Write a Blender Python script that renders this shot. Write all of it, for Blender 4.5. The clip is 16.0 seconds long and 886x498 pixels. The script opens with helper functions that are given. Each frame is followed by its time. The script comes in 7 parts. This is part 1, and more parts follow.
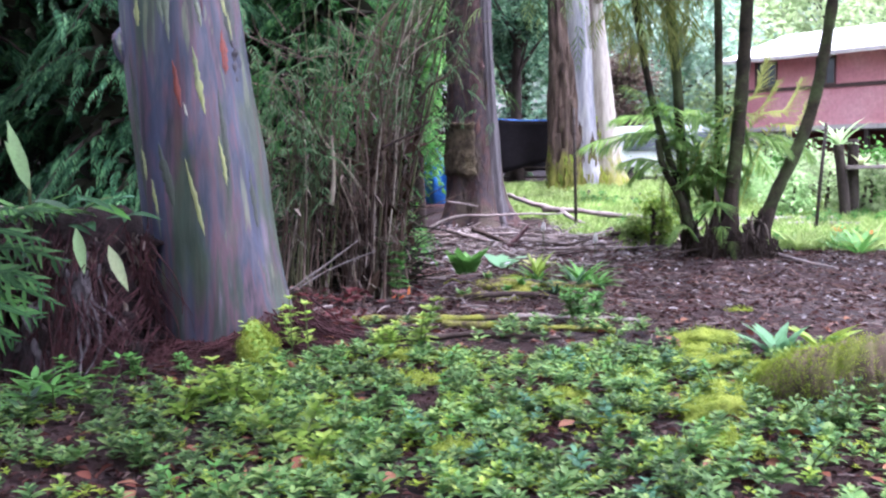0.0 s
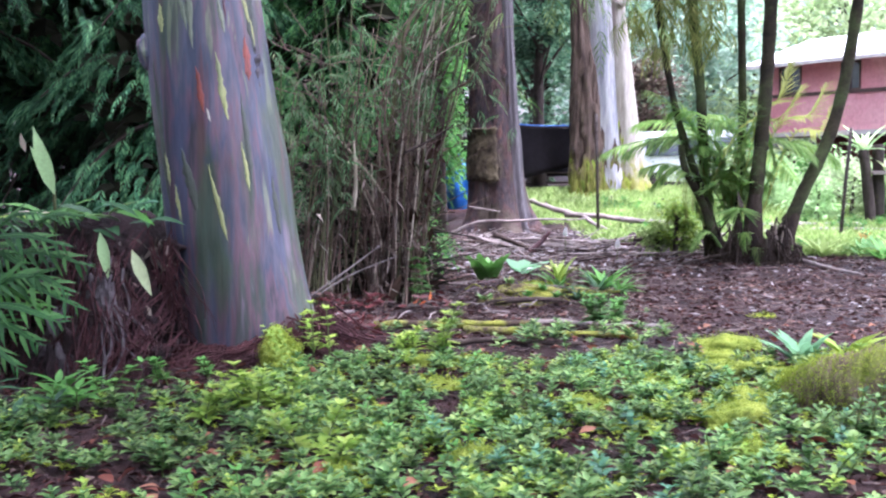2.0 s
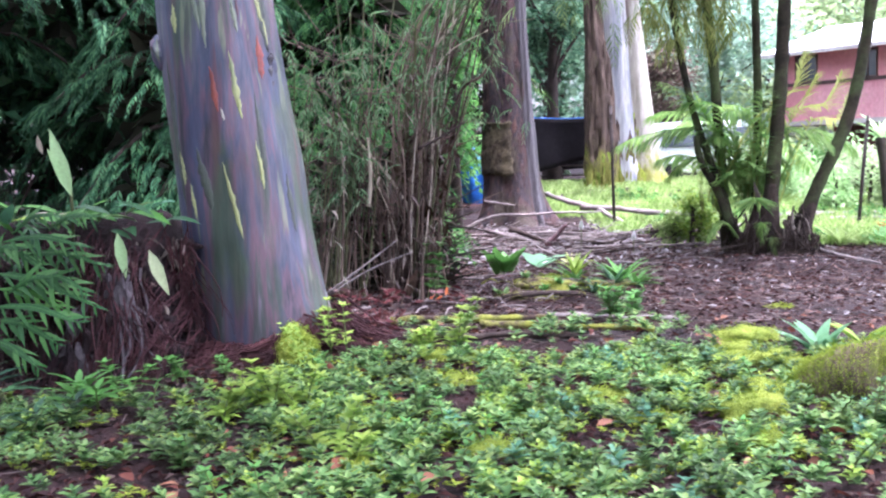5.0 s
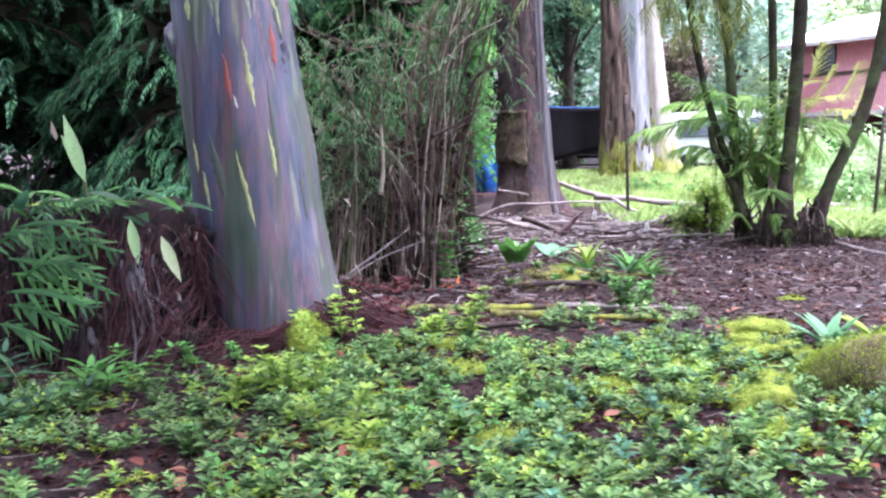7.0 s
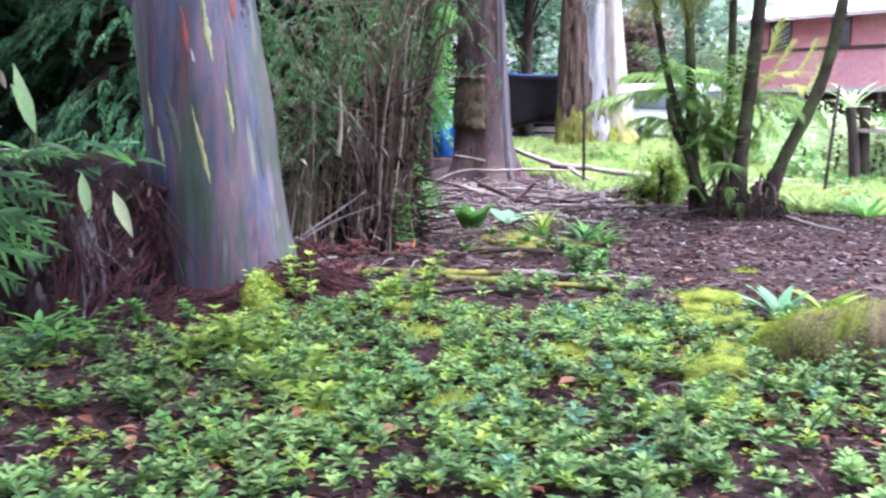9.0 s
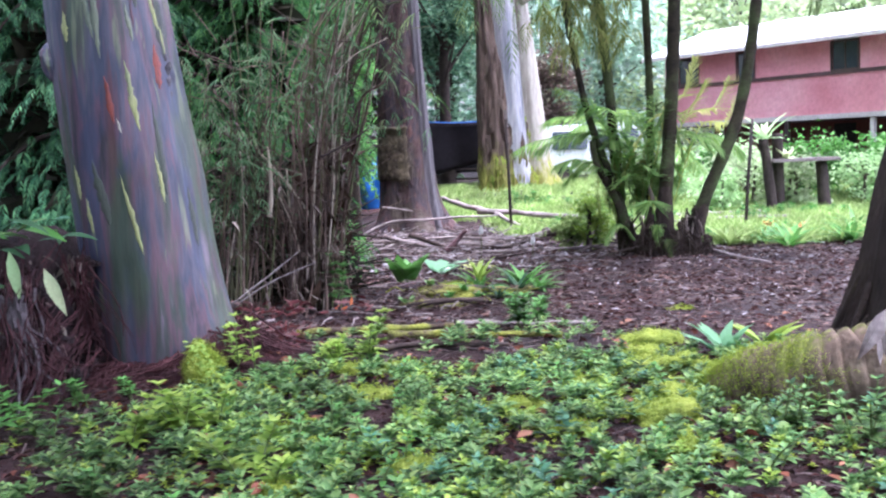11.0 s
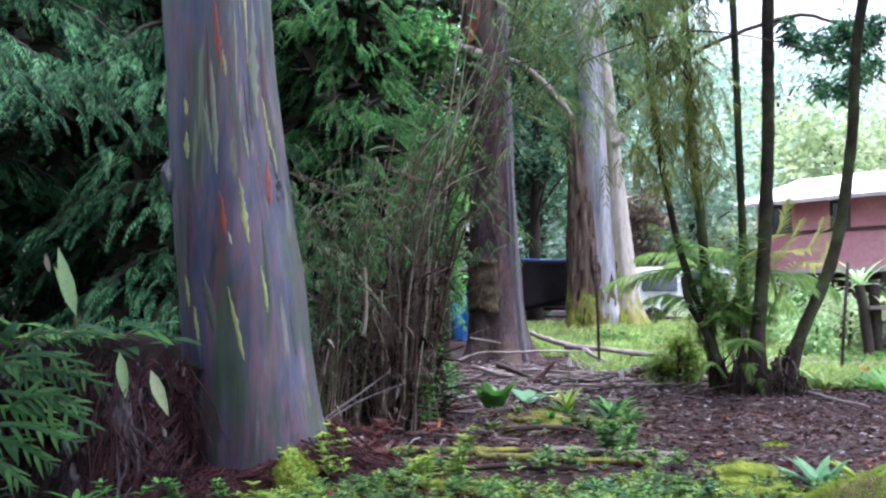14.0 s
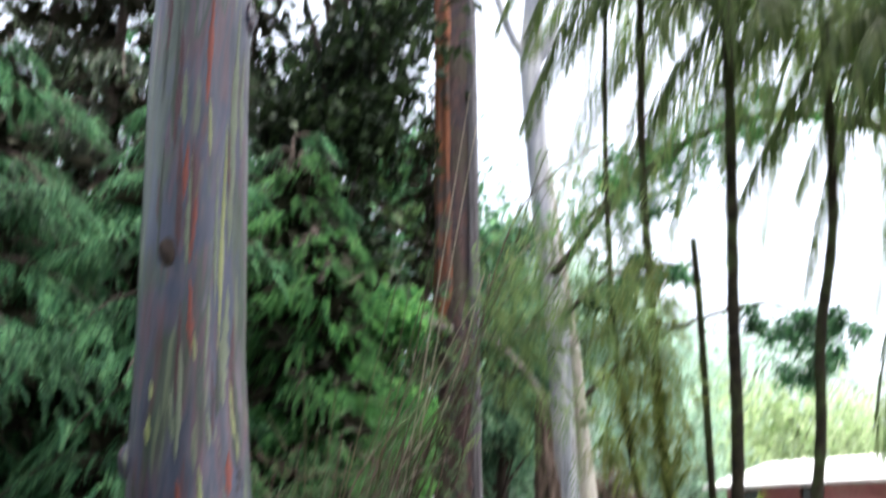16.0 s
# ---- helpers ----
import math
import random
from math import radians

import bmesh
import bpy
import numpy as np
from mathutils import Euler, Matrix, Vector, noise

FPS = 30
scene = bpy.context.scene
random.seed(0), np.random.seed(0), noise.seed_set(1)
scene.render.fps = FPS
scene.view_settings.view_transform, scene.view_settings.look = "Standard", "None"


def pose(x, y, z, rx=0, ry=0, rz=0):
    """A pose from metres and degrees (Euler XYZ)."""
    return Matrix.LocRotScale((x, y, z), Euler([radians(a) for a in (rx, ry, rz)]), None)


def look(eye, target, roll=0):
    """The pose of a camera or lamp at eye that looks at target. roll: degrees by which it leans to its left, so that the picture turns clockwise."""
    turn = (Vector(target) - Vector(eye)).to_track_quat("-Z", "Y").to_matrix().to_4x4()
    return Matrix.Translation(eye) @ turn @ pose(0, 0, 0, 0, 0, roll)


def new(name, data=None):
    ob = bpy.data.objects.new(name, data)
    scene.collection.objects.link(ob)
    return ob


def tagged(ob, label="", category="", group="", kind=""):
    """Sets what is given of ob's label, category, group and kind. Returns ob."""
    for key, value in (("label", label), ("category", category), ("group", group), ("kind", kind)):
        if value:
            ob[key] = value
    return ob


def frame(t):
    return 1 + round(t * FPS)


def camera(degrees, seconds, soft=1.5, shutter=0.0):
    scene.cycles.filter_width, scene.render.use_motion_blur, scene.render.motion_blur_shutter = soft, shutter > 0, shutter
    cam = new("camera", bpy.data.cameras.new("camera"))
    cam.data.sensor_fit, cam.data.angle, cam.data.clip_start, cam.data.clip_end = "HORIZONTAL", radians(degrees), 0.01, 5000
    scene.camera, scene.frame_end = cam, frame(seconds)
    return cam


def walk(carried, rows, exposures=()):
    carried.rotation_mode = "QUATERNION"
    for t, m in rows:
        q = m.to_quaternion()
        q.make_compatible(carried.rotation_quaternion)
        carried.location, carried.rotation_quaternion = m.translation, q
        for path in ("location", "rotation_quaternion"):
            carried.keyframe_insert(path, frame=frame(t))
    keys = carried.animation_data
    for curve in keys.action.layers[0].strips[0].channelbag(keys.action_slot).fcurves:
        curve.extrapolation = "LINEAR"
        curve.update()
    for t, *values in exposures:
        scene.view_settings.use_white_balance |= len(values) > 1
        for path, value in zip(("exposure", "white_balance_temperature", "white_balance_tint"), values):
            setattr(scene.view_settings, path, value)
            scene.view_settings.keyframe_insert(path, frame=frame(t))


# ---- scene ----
cam = camera(46.4, 16.0, soft=2.3, shutter=0.9)
PATH = [
    (0, (0.061, 0.093, 1.434), (0.05, 2.084, 1.25), -0.8),
    (0.5, (0.062, 0.087, 1.439), (0.038, 2.079, 1.267), -0.6),
    (1, (0.054, 0.099, 1.434), (0.029, 2.091, 1.261), -0.7),
    (1.5, (0.062, 0.092, 1.439), (0.021, 2.084, 1.265), -0.7),
    (2, (0.063, 0.094, 1.433), (0.01, 2.085, 1.26), -0.8),
    (2.5, (0.069, 0.085, 1.431), (0.006, 2.076, 1.249), -0.8),
    (3, (0.067, 0.087, 1.43), (-0.001, 2.077, 1.239), -1.0),
    (3.5, (0.067, 0.095, 1.43), (0.003, 2.084, 1.232), -1.3),
    (4, (0.076, 0.086, 1.433), (0.001, 2.077, 1.25), -1.8),
    (4.2, (0.064, 0.09, 1.435), (-0.018, 2.08, 1.26), -1.9),
    (6.3, (0.102, 0.068, 1.442), (0.008, 2.056, 1.243), -1.4),
    (6.5, (0.103, 0.068, 1.444), (-0.007, 2.055, 1.246), -1.5),
    (7, (0.106, 0.069, 1.446), (-0.009, 2.055, 1.241), -1.3),
    (7.5, (0.089, 0.089, 1.434), (-0.006, 2.074, 1.208), -1.1),
    (8, (0.082, 0.096, 1.445), (-0.017, 2.079, 1.206), -0.9),
    (8.5, (0.049, 0.116, 1.431), (-0.056, 2.099, 1.196), -0.7),
    (9, (0.069, 0.111, 1.434), (0.046, 2.092, 1.161), 0.6),
    (9.5, (0.008, 0.124, 1.456), (0.023, 2.105, 1.18), -0.0),
    (10, (-0.038, 0.132, 1.481), (-0.005, 2.12, 1.264), -2.7),
    (10.2, (-0.036, 0.124, 1.493), (0.033, 2.112, 1.29), -2.9),
    (12.3, (-0.079, 0.22, 1.451), (0.07, 2.21, 1.314), -2.1),
    (12.5, (-0.084, 0.212, 1.423), (0.066, 2.204, 1.33), -1.9),
    (13, (-0.096, 0.139, 1.392), (-0.021, 2.137, 1.342), -1.0),
    (13.5, (-0.135, 0.1, 1.394), (-0.133, 2.099, 1.437), -2.9),
    (14, (-0.116, -0.007, 1.349), (-0.15, 1.991, 1.438), -0.3),
    (14.5, (-0.116, -0.018, 1.381), (-0.133, 1.981, 1.445), 0.2),
    (15, (-0.154, 0.052, 1.443), (-0.174, 2.048, 1.575), 1.7),
    (15.5, (-0.144, 0.038, 1.527), (-0.172, 2.005, 1.884), 1.9),
    (16, (-0.131, 0.032, 1.59), (-0.111, 1.944, 2.177), 1.8),
]
walk(cam, [(t, look(eye, target, roll)) for t, eye, target, roll in PATH],
     exposures=[(0, 2.72, 5620, 27), (4, 3.02, 5620, 27), (7, 3.05, 5620, 28), (10.2, 2.98, 5580, 27), (12.3, 2.28, 5420, 24), (14.5, 2.24, 5750, 20), (16, 2.23, 6350, 11)])

# ---- light ----
world = bpy.data.worlds.new("overcast_sky")
scene.world = world
world.use_nodes = True
wn = world.node_tree.nodes
wl = world.node_tree.links
sky = wn.new("ShaderNodeTexSky")
sky.sky_type = "NISHITA"
sky.sun_disc = False
sky.sun_elevation = radians(78)
sky.sun_rotation = radians(95)
sky.air_density, sky.dust_density, sky.ozone_density = 1.0, 6.0, 1.0
pale = wn.new("ShaderNodeHueSaturation")
pale.inputs["Saturation"].default_value = 0.45
wl.new(sky.outputs[0], pale.inputs["Color"])
wl.new(pale.outputs[0], wn["Background"].inputs["Color"])
wn["Background"].inputs["Strength"].default_value = 0.15

sun = new("sun", bpy.data.lights.new("sun", "SUN"))
sun.data.energy, sun.data.angle, sun.data.color = 1.35, radians(40), (1.0, 0.97, 0.93)
# high over the open side, through thin cloud
sun.matrix_world = look((6, 3, 37), (0, 4, 0))


# ---- materials ----
def base_mat(name, rough=0.8, spec=0.3):
    m = bpy.data.materials.new(name)
    m.use_nodes = True
    n, l = m.node_tree.nodes, m.node_tree.links
    b = n["Principled BSDF"]
    b.inputs["Roughness"].default_value = rough
    b.inputs["Specular IOR Level"].default_value = spec
    return m, n, l, b


def ramp_node(n, cols, spread=(0.25, 0.75), constant=False):
    r = n.new("ShaderNodeValToRGB")
    e = r.color_ramp.elements
    lo, hi = spread
    for i, c in enumerate(cols):
        at = lo + (hi - lo) * i / max(1, len(cols) - 1)
        if i < 2:
            e[i].position = at
            el = e[i]
        else:
            el = e.new(at)
        el.color = (*c, 1)
    if constant:
        r.color_ramp.interpolation = "B_SPLINE"
    return r


def noise_node(n, l, scale, stretch=(1, 1, 1), detail=5.0, rough=0.6, coords="Object"):
    tc = n.new("ShaderNodeTexCoord")
    mp = n.new("ShaderNodeMapping")
    mp.inputs["Scale"].default_value = stretch
    l.new(tc.outputs[coords], mp.inputs["Vector"])
    t = n.new("ShaderNodeTexNoise")
    t.inputs["Scale"].default_value = scale
    t.inputs["Detail"].default_value = detail
    t.inputs["Roughness"].default_value = rough
    l.new(mp.outputs[0], t.inputs["Vector"])
    return t


def mixed(n, l, a, b, fac, mode="MULTIPLY"):
    x = n.new("ShaderNodeMix")
    x.data_type, x.blend_type = "RGBA", mode
    for socket, v in ((6, a), (7, b), (0, fac)):
        if isinstance(v, (int, float)):
            x.inputs[socket].default_value = v
        elif isinstance(v, tuple):
            x.inputs[socket].default_value = (*v, 1)
        else:
            l.new(v, x.inputs[socket])
    return x.outputs[2]


def surface(name, cols, scale=2.0, stretch=(1, 1, 1), rough=0.85, bump=0.4, fine=25.0, spec=0.25, spread=(0.3, 0.7),
            patches=None, patch_scale=1.5, patch_at=(0.52, 0.62), depth=0.02, mossy=None, grain=0.85):
    """A rough natural surface: broad colour drift, fine grain, relief, and patches of a second colour."""
    m, n, l, b = base_mat(name, rough, spec)
    t = noise_node(n, l, scale, stretch)
    r = ramp_node(n, cols, spread)
    l.new(t.outputs["Fac"], r.inputs["Fac"])
    f = noise_node(n, l, fine, stretch, 8, 0.7)
    fr = ramp_node(n, [(0.45,) * 3, (1.25,) * 3], (0.25, 0.75))
    l.new(f.outputs["Fac"], fr.inputs["Fac"])
    col = mixed(n, l, r.outputs[0], fr.outputs[0], grain)
    if patches:
        p = noise_node(n, l, patch_scale, (1, 1, 1), 6)
        pr = ramp_node(n, [(0, 0, 0), (1, 1, 1)], patch_at)
        l.new(p.outputs["Fac"], pr.inputs["Fac"])
        pc = mixed(n, l, patches, fr.outputs[0], 0.7)
        col = mixed(n, l, col, pc, pr.outputs[0], "MIX")
    if mossy:
        # moss climbs the foot of the trunk to an uneven height
        tc = n.new("ShaderNodeTexCoord")
        sp = n.new("ShaderNodeSeparateXYZ")
        l.new(tc.outputs["Object"], sp.inputs[0])
        mr = n.new("ShaderNodeMapRange")
        mr.inputs["From Min"].default_value, mr.inputs["From Max"].default_value = mossy[1], mossy[0]
        l.new(sp.outputs["Z"], mr.inputs["Value"])
        mn = noise_node(n, l, 5.5, (1, 1, 0.4), 8, 0.75)
        ad = n.new("ShaderNodeMath")
        ad.operation = "MULTIPLY_ADD"
        ad.inputs[1].default_value = 0.55
        l.new(mr.outputs[0], ad.inputs[0])
        l.new(mn.outputs["Fac"], ad.inputs[2])
        rr = ramp_node(n, [(0, 0, 0), (1, 1, 1)], (0.72, 0.95))
        l.new(ad.outputs[0], rr.inputs["Fac"])
        mc = mixed(n, l, (0.24, 0.24, 0.05), fr.outputs[0], 1.0)
        col = mixed(n, l, col, mc, rr.outputs[0], "MIX")
    l.new(col, b.inputs["Base Color"])
    bp = n.new("ShaderNodeBump")
    bp.inputs["Strength"].default_value = bump
    bp.inputs["Distance"].default_value = depth
    l.new(f.outputs["Fac"], bp.inputs["Height"])
    l.new(bp.outputs[0], b.inputs["Normal"])
    return m


def leafy(name, cols, rough=0.45, glow=0.3, spread=(0.0, 1.0), drift=0.5, spec=0.2):
    """Leaves: each leaf its own tone, drifting over the plant; a part of the light comes through."""
    m, n, l, b = base_mat(name, rough, spec)
    g = n.new("ShaderNodeNewGeometry")
    r = ramp_node(n, cols, spread)
    l.new(g.outputs["Random Per Island"], r.inputs["Fac"])
    t = noise_node(n, l, 0.9, (1, 1, 1), 3)
    tr = ramp_node(n, [(1 - drift,) * 3, (1 + drift * 0.6,) * 3], (0.3, 0.7))
    l.new(t.outputs["Fac"], tr.inputs["Fac"])
    col = mixed(n, l, r.outputs[0], tr.outputs[0], 1.0)
    f = noise_node(n, l, 60, (1, 1, 1), 3)
    fr = ramp_node(n, [(0.86,) * 3, (1.1,) * 3], (0.3, 0.7))
    l.new(f.outputs["Fac"], fr.inputs["Fac"])
    col = mixed(n, l, col, fr.outputs[0], 1.0)
    l.new(col, b.inputs["Base Color"])
    tl = n.new("ShaderNodeBsdfTranslucent")
    l.new(col, tl.inputs["Color"])
    mx = n.new("ShaderNodeMixShader")
    mx.inputs[0].default_value = glow
    l.new(b.outputs[0], mx.inputs[1])
    l.new(tl.outputs[0], mx.inputs[2])
    l.new(mx.outputs[0], n["Material Output"].inputs["Surface"])
    return m


def rainbow_bark():
    """Smooth eucalyptus bark: long upright bands of mauve grey, slate blue, olive and dull pink."""
    m, n, l, b = base_mat("rainbow_bark", 0.42, 0.5)
    t = noise_node(n, l, 1.0, (4.8, 4.8, 0.42), 5, 0.6)
    r = ramp_node(n, [(0.042, 0.038, 0.05), (0.128, 0.070, 0.098), (0.056, 0.066, 0.102), (0.106, 0.09, 0.124), (0.148, 0.082, 0.104), (0.064, 0.082, 0.07), (0.17, 0.13, 0.165)], (0.34, 0.66))
    l.new(t.outputs["Fac"], r.inputs["Fac"])
    col = r.outputs[0]
    for scale, stretch, at, c, most in ((1.0, (3.2, 3.2, 0.75), (0.49, 0.58), (0.060, 0.088, 0.052), 0.8), (1.3, (6, 6, 0.55), (0.58, 0.67), (0.14, 0.058, 0.06), 0.65),
                                        (1.0, (3.6, 3.6, 0.9), (0.54, 0.61), (0.055, 0.066, 0.115), 0.8), (1.7, (8, 8, 0.6), (0.61, 0.67), (0.19, 0.21, 0.13), 0.8)):
        p = noise_node(n, l, scale, stretch, 4, 0.5)
        p.inputs["Distortion"].default_value = 0.35
        pr = ramp_node(n, [(0, 0, 0), (most,) * 3], at)
        l.new(p.outputs["Fac"], pr.inputs["Fac"])
        col = mixed(n, l, col, c, pr.outputs[0], "MIX")
    f = noise_node(n, l, 14, (1, 1, 0.12), 8, 0.65)
    fr = ramp_node(n, [(0.45,) * 3, (1.3,) * 3], (0.25, 0.75))
    l.new(f.outputs["Fac"], fr.inputs["Fac"])
    col = mixed(n, l, col, fr.outputs[0], 0.9)
    l.new(col, b.inputs["Base Color"])
    bp = n.new("ShaderNodeBump")
    bp.inputs["Strength"].default_value = 0.45
    bp.inputs["Distance"].default_value = 0.015
    l.new(f.outputs["Fac"], bp.inputs["Height"])
    l.new(bp.outputs[0], b.inputs["Normal"])
    return m


M_SOIL = surface("mulch", [(0.009, 0.004, 0.0045), (0.024, 0.0095, 0.0095), (0.050, 0.020, 0.019)], 1.3, fine=16, bump=0.8, depth=0.04,
                 patches=(0.036, 0.026, 0.027), patch_scale=0.35)
M_BARK = rainbow_bark()
M_STREAK_Y = surface("fresh_yellow_bark", [(0.27, 0.29, 0.11), (0.42, 0.43, 0.19), (0.20, 0.23, 0.12)], 3, (8, 8, 0.6), 0.55, 0.2, 30)
M_STREAK_R = surface("orange_red_bark", [(0.20, 0.06, 0.05), (0.34, 0.095, 0.07), (0.15, 0.065, 0.065)], 3, (8, 8, 0.6), 0.55, 0.2, 30)
M_STREAK_G = surface("pale_green_bark", [(0.16, 0.18, 0.12), (0.24, 0.26, 0.18), (0.13, 0.16, 0.12)], 3, (8, 8, 0.6), 0.55, 0.2, 30)
M_STREAK_D = surface("dull_red_bark", [(0.085, 0.047, 0.054), (0.13, 0.065, 0.07), (0.07, 0.055, 0.07)], 3, (8, 8, 0.6), 0.55, 0.2, 30)
M_STREAK_O = surface("olive_bark", [(0.068, 0.078, 0.066), (0.09, 0.10, 0.08), (0.062, 0.07, 0.078)], 3, (8, 8, 0.6), 0.55, 0.2, 30)
M_STREAK_W = surface("cream_bark", [(0.5, 0.46, 0.36), (0.6, 0.56, 0.46)], 3, (8, 8, 0.6), 0.55, 0.2, 30)
M_BROWN_BARK = surface("brown_flaking_bark", [(0.022, 0.015, 0.017), (0.10, 0.056, 0.053), (0.05, 0.042, 0.05), (0.14, 0.07, 0.06)], 2.4, (2.2, 2.2, 0.8), 0.85, 1.0, 6, depth=0.06,
                       patches=(0.075, 0.058, 0.045), patch_scale=1.2, patch_at=(0.53, 0.6))
M_BARK_PLATE = surface("yellow_brown_bark", [(0.035, 0.026, 0.018), (0.10, 0.078, 0.05), (0.16, 0.13, 0.08)], 3.0, (1, 1, 1), 0.95, 1.0, 12, depth=0.05,
                       patches=(0.03, 0.02, 0.016), patch_scale=5, patch_at=(0.58, 0.64))
M_ORANGE_BARK = surface("orange_peeled_bark", [(0.20, 0.075, 0.045), (0.34, 0.12, 0.06), (0.14, 0.07, 0.055), (0.26, 0.09, 0.05)], 1.3, (3, 3, 0.4), 0.75, 0.7, 7, depth=0.03,
                        patches=(0.10, 0.075, 0.07), patch_scale=1.4, patch_at=(0.55, 0.62))
M_GREY_BARK = surface("grey_smooth_bark", [(0.05, 0.042, 0.046), (0.125, 0.112, 0.125), (0.038, 0.03, 0.032)], 1.4, (5, 5, 0.4), 0.6, 0.8, 9, depth=0.03)
M_WHITE_BARK = surface("white_smooth_bark", [(0.19, 0.19, 0.225), (0.37, 0.37, 0.42), (0.52, 0.50, 0.50), (0.17, 0.15, 0.155)], 1.1, (3, 3, 0.3), 0.6, 0.35, 7, depth=0.03)
M_CREAM_BARK = surface("cream_smooth_bark", [(0.36, 0.30, 0.25), (0.52, 0.47, 0.41), (0.28, 0.22, 0.19)], 0.9, (3, 3, 0.35), 0.65, 0.4, 7, depth=0.03, mossy=(0.3, 2.6))
M_DEAD_BARK = surface("dead_brown_bark", [(0.045, 0.03, 0.026), (0.11, 0.075, 0.06), (0.20, 0.14, 0.11)], 2.2, (3, 3, 0.4), 0.9, 0.9, 9, depth=0.05, mossy=(0.3, 2.4))
M_MOSS = surface("moss", [(0.12, 0.17, 0.028), (0.24, 0.31, 0.048), (0.36, 0.42, 0.08)], 5, (1, 1, 1), 0.95, 1.0, 60, 0.1, depth=0.03,
                 patches=(0.07, 0.075, 0.03), patch_scale=4, patch_at=(0.55, 0.7))
# brighter copy of the moss, the light on it is put into the colour
M_MOSS_LIT = surface("lit_lime_moss", [(0.22, 0.28, 0.04), (0.38, 0.45, 0.07), (0.50, 0.56, 0.12)], 5, (1, 1, 1), 0.95, 1.0, 60, 0.1, depth=0.03)
M_ROOT_RED = surface("red_fibrous_roots", [(0.022, 0.008, 0.010), (0.055, 0.018, 0.020), (0.095, 0.034, 0.036)], 3, (1, 1, 1), 0.85, 0.6, 30)
M_ROOT = surface("red_brown_roots", [(0.018, 0.008, 0.010), (0.042, 0.017, 0.019), (0.07, 0.029, 0.031)], 3, (1, 1, 1), 0.85, 0.6, 30)
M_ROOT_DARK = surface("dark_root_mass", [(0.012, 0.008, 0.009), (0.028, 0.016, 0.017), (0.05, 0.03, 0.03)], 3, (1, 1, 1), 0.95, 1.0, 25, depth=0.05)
M_ROOT_GREY = surface("grey_roots", [(0.05, 0.042, 0.046), (0.11, 0.09, 0.095)], 4, (1, 1, 1), 0.9, 0.6, 30)
M_PALM = surface("palm_stem", [(0.013, 0.010, 0.007), (0.033, 0.026, 0.016), (0.058, 0.048, 0.028)], 2.5, (1, 1, 1.5), 0.95, 0.7, 18,
                 patches=(0.062, 0.076, 0.03), patch_scale=2.2, patch_at=(0.46, 0.6))
M_FIBRE = surface("palm_fibre", [(0.018, 0.012, 0.01), (0.042, 0.028, 0.022), (0.075, 0.055, 0.04)], 4, (1, 1, 0.4), 0.95, 1.0, 30, depth=0.04)
M_LOG = surface("old_palm_log", [(0.055, 0.038, 0.029), (0.15, 0.107, 0.076), (0.27, 0.20, 0.145)], 5, (1, 1, 1), 0.9, 0.9, 26, depth=0.03,
                patches=(0.15, 0.17, 0.035), patch_scale=3.4, patch_at=(0.52, 0.64))
M_MOSSY = surface("mossy_branch", [(0.05, 0.033, 0.026), (0.11, 0.075, 0.055), (0.17, 0.125, 0.095)], 4, (1, 1, 1), 0.95, 1.0, 30, depth=0.03,
                  patches=(0.28, 0.30, 0.05), patch_scale=4.0, patch_at=(0.44, 0.58))
M_STICK = surface("weathered_branch", [(0.12, 0.09, 0.085), (0.28, 0.24, 0.23), (0.18, 0.13, 0.12)], 4, (1, 1, 1), 0.85, 0.5, 30)
M_TWIG = surface("mixed_twig", [(0.05, 0.032, 0.03), (0.13, 0.095, 0.09), (0.30, 0.25, 0.235)], 1.5, (1, 1, 1), 0.85, 0.3, 30)
M_STICK_DARK = surface("dark_branch", [(0.04, 0.028, 0.025), (0.09, 0.065, 0.055)], 4, (1, 1, 1), 0.9, 0.6, 30)
M_CULM = surface("green_bamboo", [(0.04, 0.046, 0.02), (0.09, 0.098, 0.04), (0.17, 0.15, 0.075)], 1.5, (1, 1, 0.4), 0.5, 0.2, 20)
M_CULM_DRY = surface("dry_bamboo", [(0.03, 0.018, 0.013), (0.098, 0.063, 0.047), (0.25, 0.178, 0.138)], 1.5, (1, 1, 0.4), 0.7, 0.3, 20)
M_STEM = surface("green_stem", [(0.08, 0.12, 0.035), (0.14, 0.19, 0.06), (0.18, 0.22, 0.08)], 2, (1, 1, 0.4), 0.6, 0.2, 20)
M_CULM_PALE = surface("pale_bamboo", [(0.34, 0.28, 0.2), (0.5, 0.43, 0.34)], 2, (1, 1, 0.4), 0.7, 0.3, 20)
M_RED_WALL = surface("faded_red_boards", [(0.56, 0.21, 0.23), (0.66, 0.29, 0.31), (0.74, 0.40, 0.41)], 0.5, (1, 1, 0.6), 0.75, 0.15, 8, depth=0.005, grain=0.35)
# each board shows another stretch of the grain
shift = M_RED_WALL.node_tree.nodes.new("ShaderNodeObjectInfo")
for node in M_RED_WALL.node_tree.nodes:
    if node.type == "MAPPING":
        M_RED_WALL.node_tree.links.new(shift.outputs["Location"], node.inputs["Location"])
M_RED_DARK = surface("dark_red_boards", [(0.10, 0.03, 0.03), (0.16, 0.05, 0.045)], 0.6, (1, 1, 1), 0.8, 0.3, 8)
M_ROOF = surface("pale_metal_roof", [(0.62, 0.63, 0.62), (0.75, 0.76, 0.75)], 0.4, (1, 1, 1), 0.45, 0.15, 5, 0.5, depth=0.01, grain=0.35)
M_TRIM = surface("weathered_white_trim", [(0.45, 0.41, 0.38), (0.62, 0.58, 0.54)], 1.5, (1, 1, 1), 0.7, 0.2, 14)
